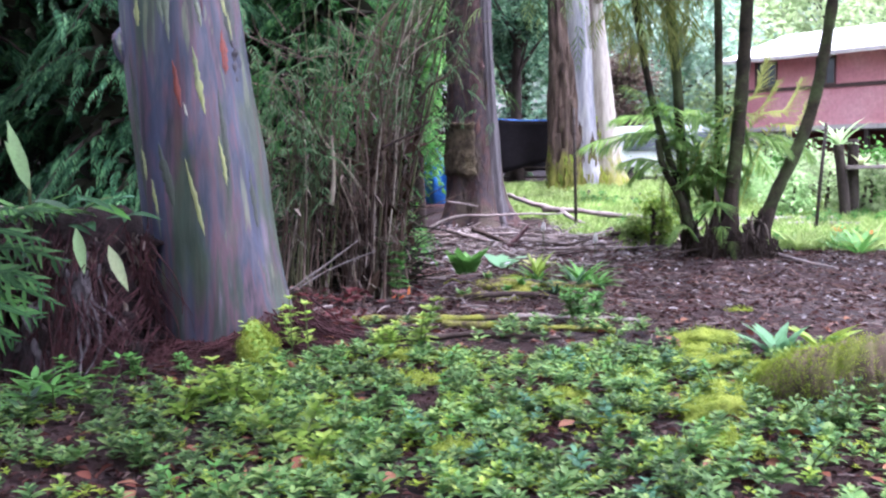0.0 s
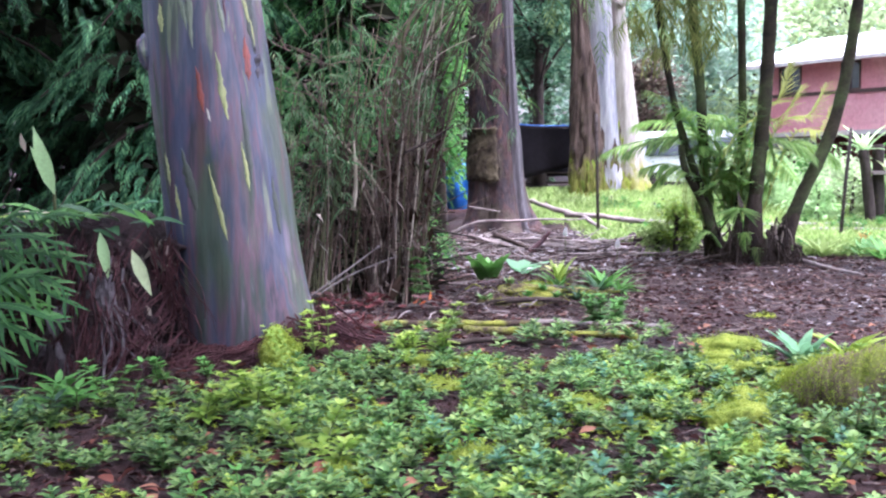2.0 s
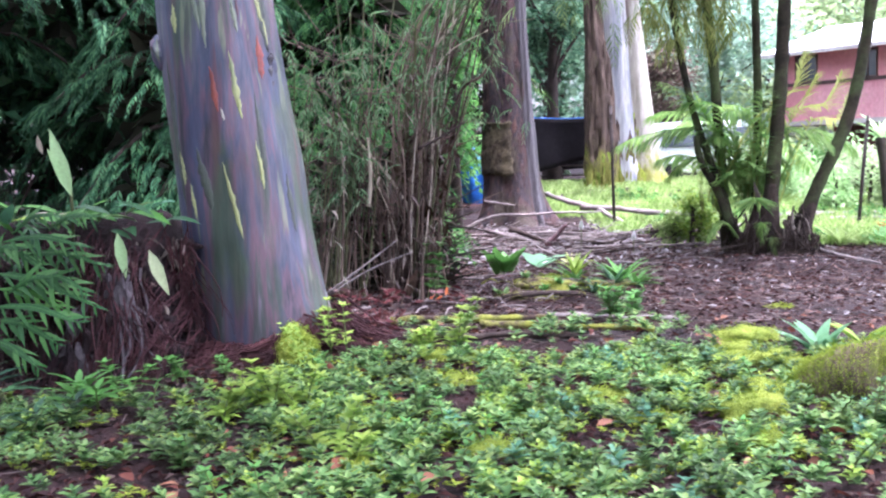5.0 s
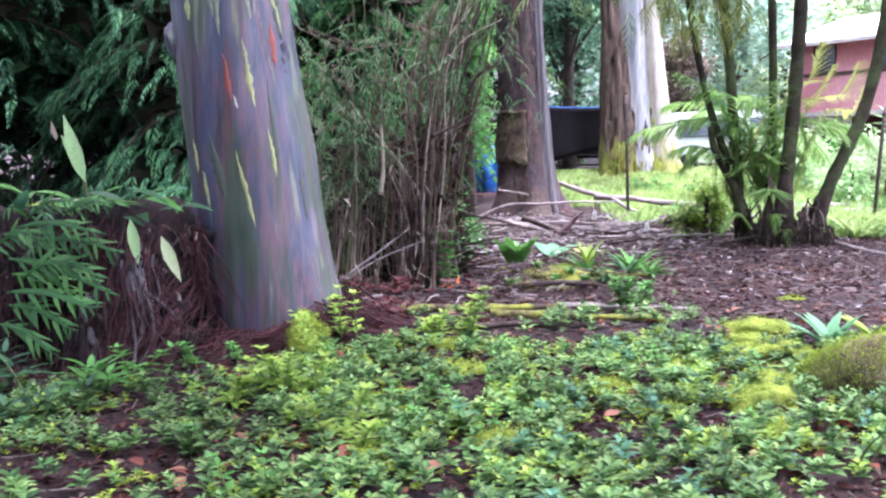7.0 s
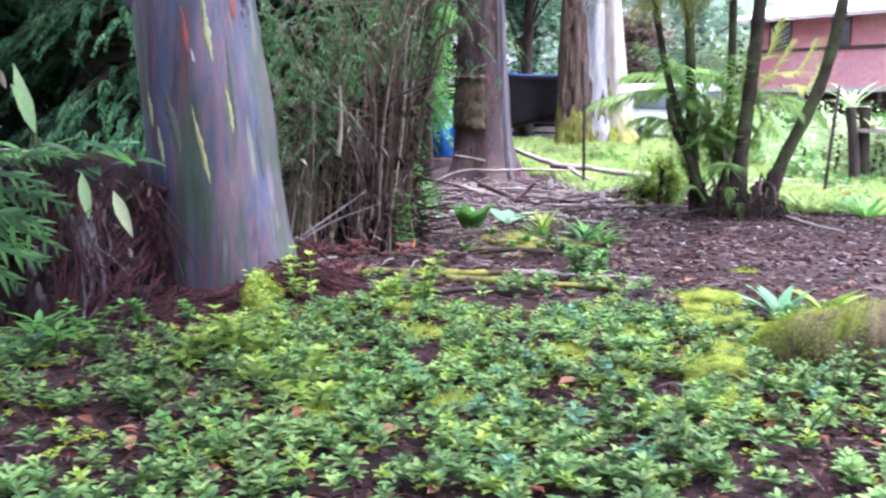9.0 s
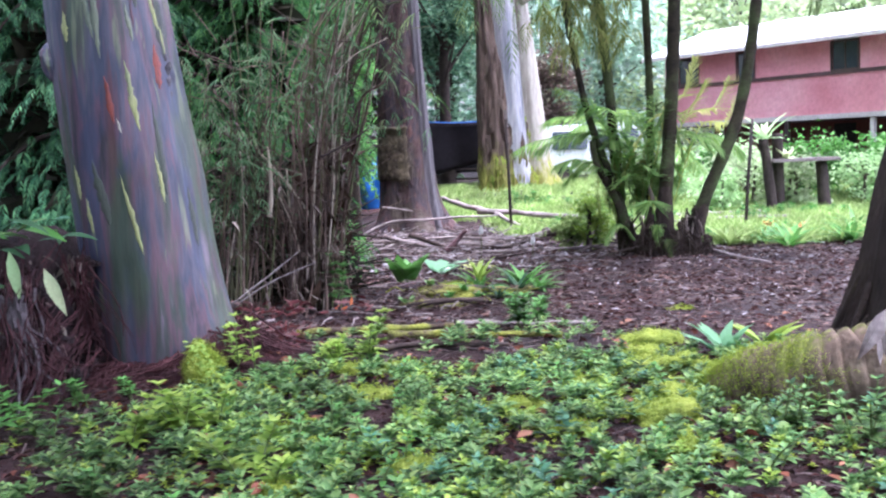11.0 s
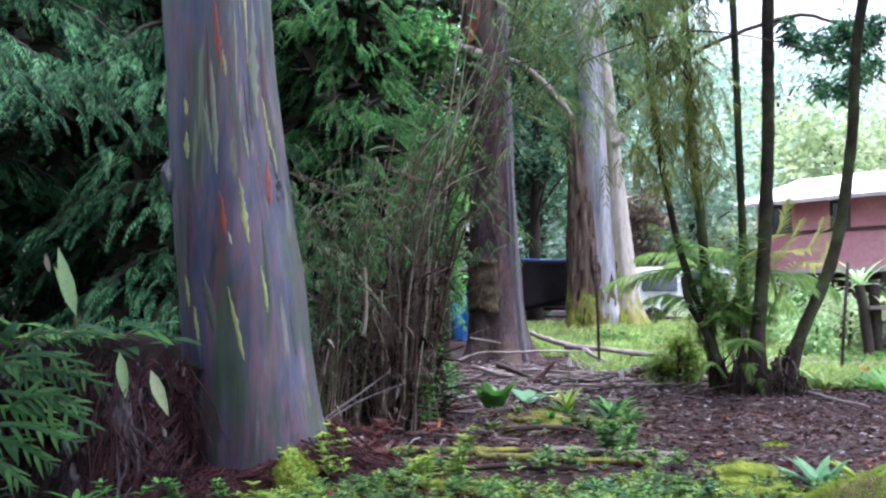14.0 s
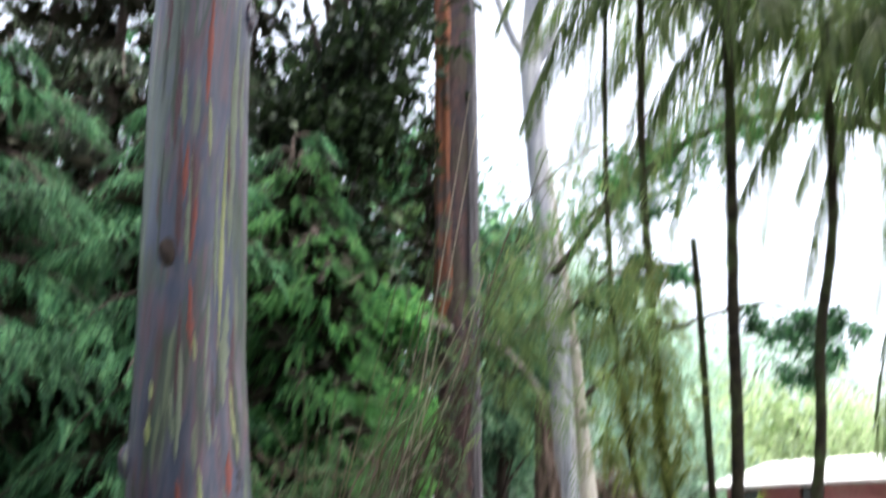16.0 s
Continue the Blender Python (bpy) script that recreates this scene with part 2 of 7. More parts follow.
M_BROWN_TRIM = surface("brown_trim", [(0.07, 0.045, 0.04), (0.12, 0.075, 0.065)], 1.5, (1, 1, 1), 0.75, 0.2, 14)
M_DARK = surface("dark_interior", [(0.02, 0.018, 0.02), (0.04, 0.035, 0.035)], 1.0, (1, 1, 1), 0.9, 0.2, 8)
M_STEEL = surface("rusty_steel", [(0.03, 0.02, 0.018), (0.07, 0.045, 0.04)], 8, (1, 1, 1), 0.7, 0.4, 60, 0.5)
M_TARP_BLACK = surface("black_shade_cloth", [(0.007, 0.005, 0.008), (0.015, 0.011, 0.016)], 2, (1, 1, 1), 0.8, 0.5, 12)
M_TARP_BLUE = surface("blue_tarpaulin", [(0.02, 0.12, 0.45), (0.04, 0.2, 0.6)], 2, (1, 1, 1), 0.5, 0.4, 10)
M_CAR = surface("white_car_paint", [(0.72, 0.74, 0.76), (0.8, 0.82, 0.84)], 0.7, (1, 1, 1), 0.25, 0.05, 8, 0.6, depth=0.002, grain=0.2)
M_TYRE = surface("black_rubber", [(0.015, 0.015, 0.015), (0.03, 0.03, 0.03)], 6, (1, 1, 1), 0.8, 0.2, 40)
M_POST = surface("dark_old_post", [(0.03, 0.022, 0.02), (0.06, 0.045, 0.04), (0.09, 0.07, 0.06)], 3, (1, 1, 0.5), 0.9, 0.7, 20)
M_GLASS, gn, gl, gb = base_mat("dark_window_glass", 0.08, 0.6)
gt = noise_node(gn, gl, 1.2)
gr = ramp_node(gn, [(0.02, 0.03, 0.035), (0.06, 0.075, 0.08)])
gl.new(gt.outputs["Fac"], gr.inputs["Fac"])
gl.new(gr.outputs[0], gb.inputs["Base Color"])

L_CARPET = leafy("carpet_leaf", [(0.026, 0.066, 0.018), (0.066, 0.150, 0.040), (0.112, 0.228, 0.066), (0.16, 0.292, 0.088), (0.21, 0.338, 0.105), (0.255, 0.36, 0.105)], 0.45, 0.3, drift=0.6, spec=0.2)
L_LIME = leafy("lime_leaf", [(0.17, 0.30, 0.04), (0.26, 0.40, 0.06), (0.36, 0.46, 0.09)], 0.45, 0.35, drift=0.4)
L_FRESH = leafy("fresh_leaf", [(0.07, 0.20, 0.04), (0.11, 0.29, 0.06), (0.16, 0.36, 0.08)], 0.4, 0.3)
L_BLUE = leafy("blue_green_leaf", [(0.05, 0.15, 0.085), (0.09, 0.23, 0.13), (0.13, 0.30, 0.17)], 0.4, 0.25)
L_FERN = leafy("fern_lobe", [(0.03, 0.095, 0.03), (0.06, 0.17, 0.045), (0.11, 0.25, 0.07)], 0.45, 0.3)
L_DEEP = leafy("deep_green_leaf", [(0.018, 0.06, 0.03), (0.038, 0.105, 0.045), (0.07, 0.16, 0.06)], 0.4, 0.25)
L_RUST = leafy("rust_leaf", [(0.10, 0.03, 0.022), (0.19, 0.06, 0.035), (0.26, 0.12, 0.07)], 0.6, 0.15, drift=0.3)
L_PALE = leafy("pale_leaf", [(0.34, 0.54, 0.23), (0.48, 0.66, 0.33)], 0.5, 0.35, drift=0.15)
L_CREAM = leafy("cream_leaf", [(0.50, 0.60, 0.30), (0.62, 0.68, 0.40)], 0.5, 0.35, drift=0.15)
L_CREAMLEAF = leafy("variegated_leaf", [(0.3, 0.36, 0.1), (0.5, 0.52, 0.18), (0.62, 0.6, 0.3)], 0.5, 0.3, drift=0.2, spec=0.2)
L_AGAVE = leafy("grey_green_leaf", [(0.11, 0.26, 0.14), (0.18, 0.38, 0.20), (0.27, 0.47, 0.27)], 0.55, 0.4, drift=0.25, spec=0.2)
L_CHAFF = leafy("pale_cutting", [(0.15, 0.12, 0.12), (0.26, 0.23, 0.235), (0.38, 0.36, 0.37), (0.10, 0.07, 0.07)], 0.55, 0.1, drift=0.4)
L_WHITE = leafy("white_flower", [(0.75, 0.74, 0.7), (0.8, 0.8, 0.78)], 0.5, 0.3, drift=0.1)
L_CONIFER = leafy("conifer_spray", [(0.02, 0.07, 0.036), (0.05, 0.155, 0.076), (0.105, 0.27, 0.125), (0.19, 0.39, 0.17)], 0.6, 0.3, drift=0.9, spec=0.15)
# darkened olive leaf: the shade among the back trees is in the colour
L_SHADETREE = leafy("shade_dark_leaf", [(0.014, 0.022, 0.014), (0.03, 0.05, 0.026), (0.07, 0.11, 0.045)], 0.5, 0.2, drift=0.8)
L_ROTTEN = leafy("rotten_sheath", [(0.018, 0.011, 0.008), (0.05, 0.03, 0.02), (0.11, 0.07, 0.05)], 0.85, 0.05, drift=0.3, spec=0.1)
L_OLIVE = leafy("olive_spray", [(0.016, 0.04, 0.016), (0.04, 0.09, 0.03), (0.085, 0.17, 0.05), (0.17, 0.28, 0.075)], 0.6, 0.3, drift=0.9, spec=0.15)
# near-black brown: the shade inside crowns and brush is put into this colour
L_INNER = leafy("shade_dark_twig", [(0.014, 0.014, 0.010), (0.034, 0.034, 0.022), (0.055, 0.052, 0.034)], 0.9, 0.0, drift=0.3, spec=0.1)
L_BAMBOO = leafy("bamboo_leaf", [(0.06, 0.14, 0.06), (0.12, 0.25, 0.11), (0.20, 0.35, 0.17), (0.24, 0.28, 0.15)], 0.5, 0.4)
L_BRIGHT = leafy("sunlit_leaf", [(0.09, 0.28, 0.07), (0.16, 0.42, 0.11), (0.26, 0.54, 0.15)], 0.45, 0.55)
L_TEAL = leafy("teal_green_leaf", [(0.05, 0.13, 0.08), (0.11, 0.235, 0.14), (0.20, 0.37, 0.215), (0.30, 0.48, 0.28)], 0.5, 0.45, drift=0.9)
# far leaves: these two colours are paled to carry the haze
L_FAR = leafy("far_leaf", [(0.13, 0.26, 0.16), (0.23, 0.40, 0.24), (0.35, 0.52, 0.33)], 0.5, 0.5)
L_FAR_LIGHT = leafy("haze_paled_leaf", [(0.30, 0.42, 0.19), (0.42, 0.54, 0.28), (0.53, 0.62, 0.38)], 0.5, 0.5)
L_FAR_BROWN = leafy("dry_far_leaf", [(0.10, 0.065, 0.055), (0.17, 0.12, 0.10), (0.12, 0.12, 0.07)], 0.6, 0.25)
L_GRASS = leafy("grass_blade", [(0.19, 0.31, 0.08), (0.30, 0.43, 0.13), (0.44, 0.54, 0.23)], 0.5, 0.45, drift=0.45)
L_STRAW = leafy("leaf_shred", [(0.045, 0.018, 0.016), (0.085, 0.037, 0.031), (0.15, 0.082, 0.066), (0.28, 0.2, 0.165)], 0.7, 0.1, drift=0.5)
L_DRY = leafy("dead_leaf", [(0.014, 0.005, 0.005), (0.042, 0.0135, 0.0115), (0.085, 0.029, 0.023), (0.03, 0.017, 0.016), (0.19, 0.13, 0.11)], 0.7, 0.1, drift=0.4)
L_PALMLEAF = leafy("palm_leaflet", [(0.16, 0.31, 0.085), (0.27, 0.46, 0.13), (0.40, 0.56, 0.18)], 0.4, 0.6)
L_PALMYELLOW = leafy("yellow_palm_leaflet", [(0.46, 0.50, 0.13), (0.60, 0.62, 0.22)], 0.45, 0.6, drift=0.2)
L_PALMOLIVE = leafy("olive_palm_leaflet", [(0.16, 0.20, 0.055), (0.26, 0.31, 0.09), (0.36, 0.36, 0.12)], 0.55, 0.65)
L_PALMDARK = leafy("dark_palm_leaflet", [(0.07, 0.115, 0.04), (0.115, 0.17, 0.06), (0.18, 0.225, 0.085)], 0.45, 0.7)
L_RED = leafy("red_leaf", [(0.09, 0.022, 0.025), (0.18, 0.05, 0.048), (0.30, 0.19, 0.17)], 0.5, 0.2, drift=0.3)
L_ORANGE = leafy("orange_bract", [(0.62, 0.13, 0.04), (0.7, 0.22, 0.07)], 0.45, 0.3, drift=0.2)
L_PLUME = leafy("light_bamboo_leaf", [(0.13, 0.22, 0.085), (0.22, 0.33, 0.125), (0.33, 0.43, 0.18)], 0.5, 0.65)
# bluish pale leaf, the haze of distance is mixed into its colour
L_MINT = leafy("haze_tinted_leaf", [(0.25, 0.40, 0.28), (0.37, 0.53, 0.39), (0.50, 0.63, 0.52)], 0.5, 0.7)
L_MOSS = leafy("moss_shoot", [(0.16, 0.23, 0.03), (0.29, 0.38, 0.05), (0.43, 0.51, 0.09)], 0.8, 0.35, drift=0.3, spec=0.1)
L_SPRAY_BRIGHT = leafy("bright_spray", [(0.022, 0.085, 0.034), (0.052, 0.175, 0.056), (0.10, 0.27, 0.08), (0.175, 0.37, 0.105)], 0.6, 0.45, drift=0.75, spec=0.15)
L_SHEATH = leafy("dry_sheath", [(0.07, 0.05, 0.042), (0.13, 0.10, 0.085), (0.26, 0.21, 0.18), (0.10, 0.115, 0.07)], 0.7, 0.15, drift=0.4)


# ---- building helpers ----
rng = np.random.default_rng(7)


def tri_mesh(name, verts, tris, material, smooth=False):
    """One mesh from arrays of corners and triangles."""
    verts, tris = np.asarray(verts, np.float32), np.asarray(tris, np.int32)
    me = bpy.data.meshes.new(name)
    me.vertices.add(len(verts))
    me.vertices.foreach_set("co", verts.ravel())
    me.loops.add(len(tris) * 3)
    me.loops.foreach_set("vertex_index", tris.ravel())
    me.polygons.add(len(tris))
    me.polygons.foreach_set("loop_start", np.arange(0, len(tris) * 3, 3, dtype=np.int32))
    me.polygons.foreach_set("use_smooth", np.full(len(tris), smooth))
    me.update(calc_edges=True)
    me.validate()
    me.materials.append(material)
    return me


def part(name, me, material=None, parent=None, label=""):
    """Links a mesh or a bmesh as one object under a thing or a part."""
    if isinstance(me, bmesh.types.BMesh):
        bm, me = me, bpy.data.meshes.new(name)
        bm.to_mesh(me)
        bm.free()
        me.materials.append(material)
    ob = new(name, me)
    if parent is not None:
        ob.parent = parent
    if label:
        ob["label"] = label
    return ob


def thing(name, label, category, at=(0, 0, 0), group="", kind=""):
    ob = new(name)
    ob.empty_display_size = 0.1
    ob.location = at
    return tagged(ob, label, category, group, kind)


def unit(v):
    v = np.asarray(v, float)
    return v / np.maximum(np.linalg.norm(v, axis=-1, keepdims=True), 1e-9)


def stamp(template, pos, way, up, size, width=1.0):
    """Copies of a small shape (corners, triangles): x along way, z towards up."""
    tv, tf = template
    pos, way = np.atleast_2d(pos), unit(np.atleast_2d(way))
    up = np.broadcast_to(np.asarray(up, float), way.shape)
    side = unit(np.cross(up, way) + 1e-6)
    top = np.cross(way, side)
    size = np.broadcast_to(np.asarray(size, float), (len(pos),))[:, None, None]
    width = np.broadcast_to(np.asarray(width, float), (len(pos),))[:, None, None]
    v = pos[:, None] + size * (tv[None, :, 0:1] * way[:, None] + width * tv[None, :, 1:2] * side[:, None] + tv[None, :, 2:3] * top[:, None])
    f = tf[None] + (np.arange(len(pos)) * len(tv))[:, None, None]
    return v.reshape(-1, 3), f.reshape(-1, 3)


def joined(pieces):
    vs, fs, k = [], [], 0
    for v, f in pieces:
        vs.append(np.asarray(v, float).reshape(-1, 3))
        fs.append(np.asarray(f, int).reshape(-1, 3) + k)
        k += len(vs[-1])
    return np.concatenate(vs), np.concatenate(fs)


def leaf_shape(width=0.4, droop=0.12, fold=0.1, widest=0.4):
    """A pointed leaf of length 1 with a folded midrib and a drooping tip."""
    xs = np.array([0, widest * 0.5, widest, (1 + widest) / 2, 1.0])
    ws = np.array([0.04, 0.38, 0.5, 0.32, 0.0]) * width
    v = [(0, 0, 0)]
    for x, w in zip(xs[1:-1], ws[1:-1]):
        z = -droop * x * x
        v += [(x, -w, z + fold * w), (x, 0, z), (x, w, z + fold * w)]
    v.append((1, 0, -droop))
    f = [(0, 1, 2), (0, 2, 3)]
    for k in (1, 4):
        f += [(k, k + 3, k + 4), (k, k + 4, k + 1), (k + 1, k + 4, k + 5), (k + 1, k + 5, k + 2)]
    f += [(7, 10, 8), (8, 10, 9)]
    return np.array(v, float), np.array(f)


def small_leaf(width=0.35, fold=0.15):
    v = np.array([(0, 0, 0), (0.45, -width / 2, fold * width), (1, 0, -0.12), (0.45, width / 2, fold * width)], float)
    return v, np.array([(0, 1, 2), (0, 2, 3)])


def spray_shape(pairs=7, leaf=0.3, width=0.16, droop=0.35):
    """A drooping twig of length 1 with paired narrow leaflets."""
    tv, tf = small_leaf(width, 0.2)
    pos, way = [], []
    for k in range(pairs):
        x = 0.08 + 0.9 * k / pairs
        for s in (-1, 1):
            pos.append((x, 0, -droop * x * x))
            way.append((0.95, s * (0.7 - 0.4 * x), -0.25 - droop * x))
    return stamp((tv, tf), np.array(pos), np.array(way), (0, 0, 1), leaf * (1.1 - 0.5 * np.linspace(0, 1, 2 * pairs)))


def tube(points, radii, sides=6, cap=True, bumps=0.0):
    """A round tube along points."""
    p, r = np.asarray(points, float), np.broadcast_to(np.asarray(radii, float), (len(points),))
    t = unit(np.gradient(p, axis=0))
    ref = np.array([0, 0, 1.0]) if abs(t[:, 2]).mean() < 0.8 else np.array([1.0, 0, 0])
    a = unit(np.cross(t, ref))
    b = np.cross(t, a)
    th = np.linspace(0, 2 * np.pi, sides, endpoint=False)
    ring = np.cos(th)[None, :, None] * a[:, None] + np.sin(th)[None, :, None] * b[:, None]
    rr = r[:, None] * (1 + bumps * rng.normal(size=(len(p), sides)))
    v = (p[:, None] + rr[..., None] * ring).reshape(-1, 3)
    f = []
    for k in range(len(p) - 1):
        for s in range(sides):
            q, w = k * sides + s, k * sides + (s + 1) % sides
            f += [(q, w, w + sides), (q, w + sides, q + sides)]
    if cap:
        v = np.vstack([v, p[:1], p[-1:]])
        n = len(v) - 2
        for s in range(sides):
            f += [(n, (s + 1) % sides, s), (n + 1, (len(p) - 1) * sides + s, (len(p) - 1) * sides + (s + 1) % sides)]
    return v, np.array(f)


def curve_pts(ctrl, n=12):
    """A smooth line through control points."""
    c = np.asarray(ctrl, float)
    k = len(c)
    t = np.linspace(0, k - 1, n)
    i = np.clip(t.astype(int), 0, k - 2)
    u = (t - i)[:, None]
    p0, p1, p2, p3 = c[np.maximum(i - 1, 0)], c[i], c[i + 1], c[np.minimum(i + 2, k - 1)]
    return 0.5 * (2 * p1 + (p2 - p0) * u + (2 * p0 - 5 * p1 + 4 * p2 - p3) * u**2 + (3 * p1 - p0 - 3 * p2 + p3) * u**3)


def box(x0, y0, z0, x1, y1, z1, bevel=0.01):
    bm = bmesh.new()
    bmesh.ops.create_cube(bm, size=1)
    for v in bm.verts:
        v.co = Vector(((x0 + x1) / 2 + v.co.x * (x1 - x0), (y0 + y1) / 2 + v.co.y * (y1 - y0), (z0 + z1) / 2 + v.co.z * (z1 - z0)))
    if bevel:
        bmesh.ops.bevel(bm, geom=bm.edges[:], offset=bevel, segments=2, affect="EDGES")
    return bm


def bump_noise(x, y, s=1.0, seed=0.0):
    return noise.noise(Vector((x * s, y * s, seed)))


def smooth01(a, b, x):
    t = min(1, max(0, (x - a) / (b - a)))
    return t * t * (3 - 2 * t)


def ground_z(x, y):
    z = 0.035 * bump_noise(x, y, 0.9) + 0.012 * bump_noise(x, y, 4.0, 3)
    z += 0.02 * math.exp(-((x + 1.65) ** 2 + (y - 7.95) ** 2) / 0.8)
    z += 0.16 * math.exp(-((x - 0.55) ** 2 + (y - 10.9) ** 2) / 0.35)
    z += 0.12 * math.exp(-((x - 3.6) ** 2 + (y - 13.2) ** 2) / 1.0)
    z += 0.4 * smooth01(20, 28, y) * (1 - 0.6 * smooth01(30, 38, y))
    return z


def scatter(n, x0, x1, y0, y1, keep=None):
    pts = []
    while len(pts) < n:
        x, y = rng.uniform(x0, x1), rng.uniform(y0, y1)
        if keep is None or rng.random() < keep(x, y):
            pts.append((x, y, ground_z(x, y)))
    return np.array(pts)


def tilted(n, rise=(0.2, 0.9)):
    """n ways all round, rising by the given range."""
    a = rng.uniform(0, 2 * np.pi, n)
    return np.c_[np.cos(a), np.sin(a), rng.uniform(*rise, n)]


# ---- ground ----
xs = np.unique(np.r_[np.linspace(-400, -20, 14), np.linspace(-20, -6, 15), np.arange(-6, 9.01, 0.16), np.linspace(9, 30, 22), np.linspace(30, 400, 14)])
ys = np.unique(np.r_[np.linspace(-300, -12, 12), np.linspace(-12, 1, 14), np.arange(1, 20.01, 0.16), np.linspace(20, 50, 46), np.linspace(50, 500, 16)])
gv = np.array([(x, y, ground_z(x, y)) for y in ys for x in xs])
gi = np.arange(len(xs) * len(ys)).reshape(len(ys), len(xs))
q = np.stack([gi[:-1, :-1], gi[:-1, 1:], gi[1:, 1:], gi[1:, :-1]], -1).reshape(-1, 4)
ground = part("ground", tri_mesh("ground", gv, np.r_[q[:, [0, 1, 2]], q[:, [0, 2, 3]]], M_SOIL, True))
tagged(ground, "red-brown bare soil covered with mulch and litter", "ground", kind="structure")


# ---- trunks ----
def trunk_mesh(name, rings, material, sides=48, rows=70, flute=0.02, lobes=7, flare=0.0, seed=1.0, lump=0.015):
    """A trunk through rings (x, y, z, radius), with shallow flutes and a flared foot."""
    r = np.array(rings, float)
    z = np.linspace(r[0, 2], r[-1, 2], rows)
    z = r[0, 2] + (r[-1, 2] - r[0, 2]) * np.linspace(0, 1, rows) ** 1.3
    cx, cy, rad = (np.interp(z, r[:, 2], r[:, k]) for k in (0, 1, 3))
    v = []
    for k in range(rows):
        low = math.exp(-(z[k] - r[0, 2]) / 0.35)
        for s in range(sides):
            a = 2 * math.pi * s / sides
            w = 1 + flute * math.sin(lobes * a + seed + 0.35 * z[k]) + flute * 0.6 * math.sin((lobes + 4) * a + 2 * seed - 0.2 * z[k])
            w += flare * low * (0.6 + 0.5 * math.sin(5 * a + seed))
            w += lump * noise.noise(Vector((math.cos(a) * 2, math.sin(a) * 2, z[k] * 1.2 + seed))) * 2
            v.append((cx[k] + rad[k] * w * math.cos(a), cy[k] + rad[k] * w * math.sin(a), z[k]))
    f = []
    for k in range(rows - 1):
        for s in range(sides):
            p, w = k * sides + s, k * sides + (s + 1) % sides
            f += [(p, w, w + sides), (p, w + sides, p + sides)]
    v.append((cx[-1], cy[-1], z[-1]))
    for s in range(sides):
        f.append((len(v) - 1, (rows - 1) * sides + s, (rows - 1) * sides + (s + 1) % sides))
    return tri_mesh(name, v, f, material, True)


RAINBOW = [(-1.57, 7.92, -0.12, 0.52), (-1.68, 7.92, 0.45, 0.492), (-1.76, 7.92, 0.95, 0.485), (-1.80, 7.92, 1.4, 0.475), (-1.85, 7.92, 1.8, 0.46), (-1.90, 7.92, 2.3, 0.445),
           (-1.96, 7.92, 3.0, 0.415), (-2.03, 7.92, 3.95, 0.41), (-2.11, 7.92, 5.1, 0.405), (-2.16, 7.92, 6.2, 0.40), (-2.3, 7.95, 9.0, 0.36), (-2.35, 8.0, 14.0, 0.26)]
rainbow = thing("rainbow_eucalyptus", "rainbow eucalyptus trunk with mauve, green and orange streaked bark", "tree")
part("trunk", trunk_mesh("trunk", RAINBOW, M_BARK, 72, 120, 0.012, 5, 0.0, 0.7, 0.012), None, rainbow)
RW = np.array(RAINBOW)


def on_rainbow(s, z, out=0.0):
    """The point of the rainbow trunk at height z, s from -1 (one flank) to 1 (the other) across the side towards the path."""
    cx, cy, r = (np.interp(z, RW[:, 2], RW[:, k]) for k in (0, 1, 3))
    a = math.atan2(-cy, -cx) + math.asin(max(-0.98, min(0.98, s)))
    # follows the trunk's own flutes
    w = 1 + 0.012 * math.sin(5 * a + 0.7 + 0.35 * z) + 0.0072 * math.sin(9 * a + 1.4 - 0.2 * z)
    w += 0.024 * noise.noise(Vector((math.cos(a) * 2, math.sin(a) * 2, z * 1.2 + 0.7)))
    return (cx + (r * w + out) * math.cos(a), cy + (r * w + out) * math.sin(a), z)


def bark_streak(s0, z0, s1, z1, wide, material, name="bark_streak"):
    """A tapering strip of peeling bark on the trunk, from its lower to its upper end."""
    rows, v, f = 26, [], []
    ph = rng.uniform(0, 6)
    for k in range(rows):
        u = k / (rows - 1)
        w = 0.72 * wide * (math.sin(math.pi * min(1, u * 1.0)) ** 0.8 * (1.15 - 0.5 * u) + 0.01) * (1 + 0.3 * math.sin(9 * u + ph) * math.sin(23 * u + 2 * ph) + 0.12 * rng.normal() * (0 < k < rows - 1))
        s, z = s0 + (s1 - s0) * u + 0.004 * math.sin(9 * u + ph) + 0.004 * math.sin(31 * u + ph), z0 + (z1 - z0) * u
        for e, o in ((-1, -0.002), (-0.9, 0.002), (0, 0.0025), (0.9, 0.002), (1, -0.002)):
            v.append(on_rainbow(s + e * w, z, o))
    for k in range(rows - 1):
        for c in range(4):
            p = k * 5 + c
            f += [(p, p + 1, p + 6), (p, p + 6, p + 5)]
    part(name, tri_mesh(name, v, f, material, True), None, rainbow)


YELLOW = [(-0.06, 0.87, -0.22, 1.43, 0.045), (0.78, 2.27, 0.66, 2.85, 0.05), (0.17, 1.73, 0.12, 2.22, 0.06), (0.35, 1.22, 0.32, 1.58, 0.035),
          (-0.80, 1.27, -0.82, 1.52, 0.03), (-0.70, 1.03, -0.73, 1.28, 0.03), (-0.66, 2.68, -0.68, 2.82, 0.04), (-0.69, 2.36, -0.68, 2.57, 0.045),
          (0.05, 2.97, 0.02, 3.18, 0.035), (0.45, 3.0, 0.55, 4.9, 0.05), (0.22, 4.6, 0.18, 5.1, 0.04)]
for s0, z0, s1, z1, w in YELLOW:
    bark_streak(s0, z0, s1, z1, w * 1.25, M_STREAK_Y)
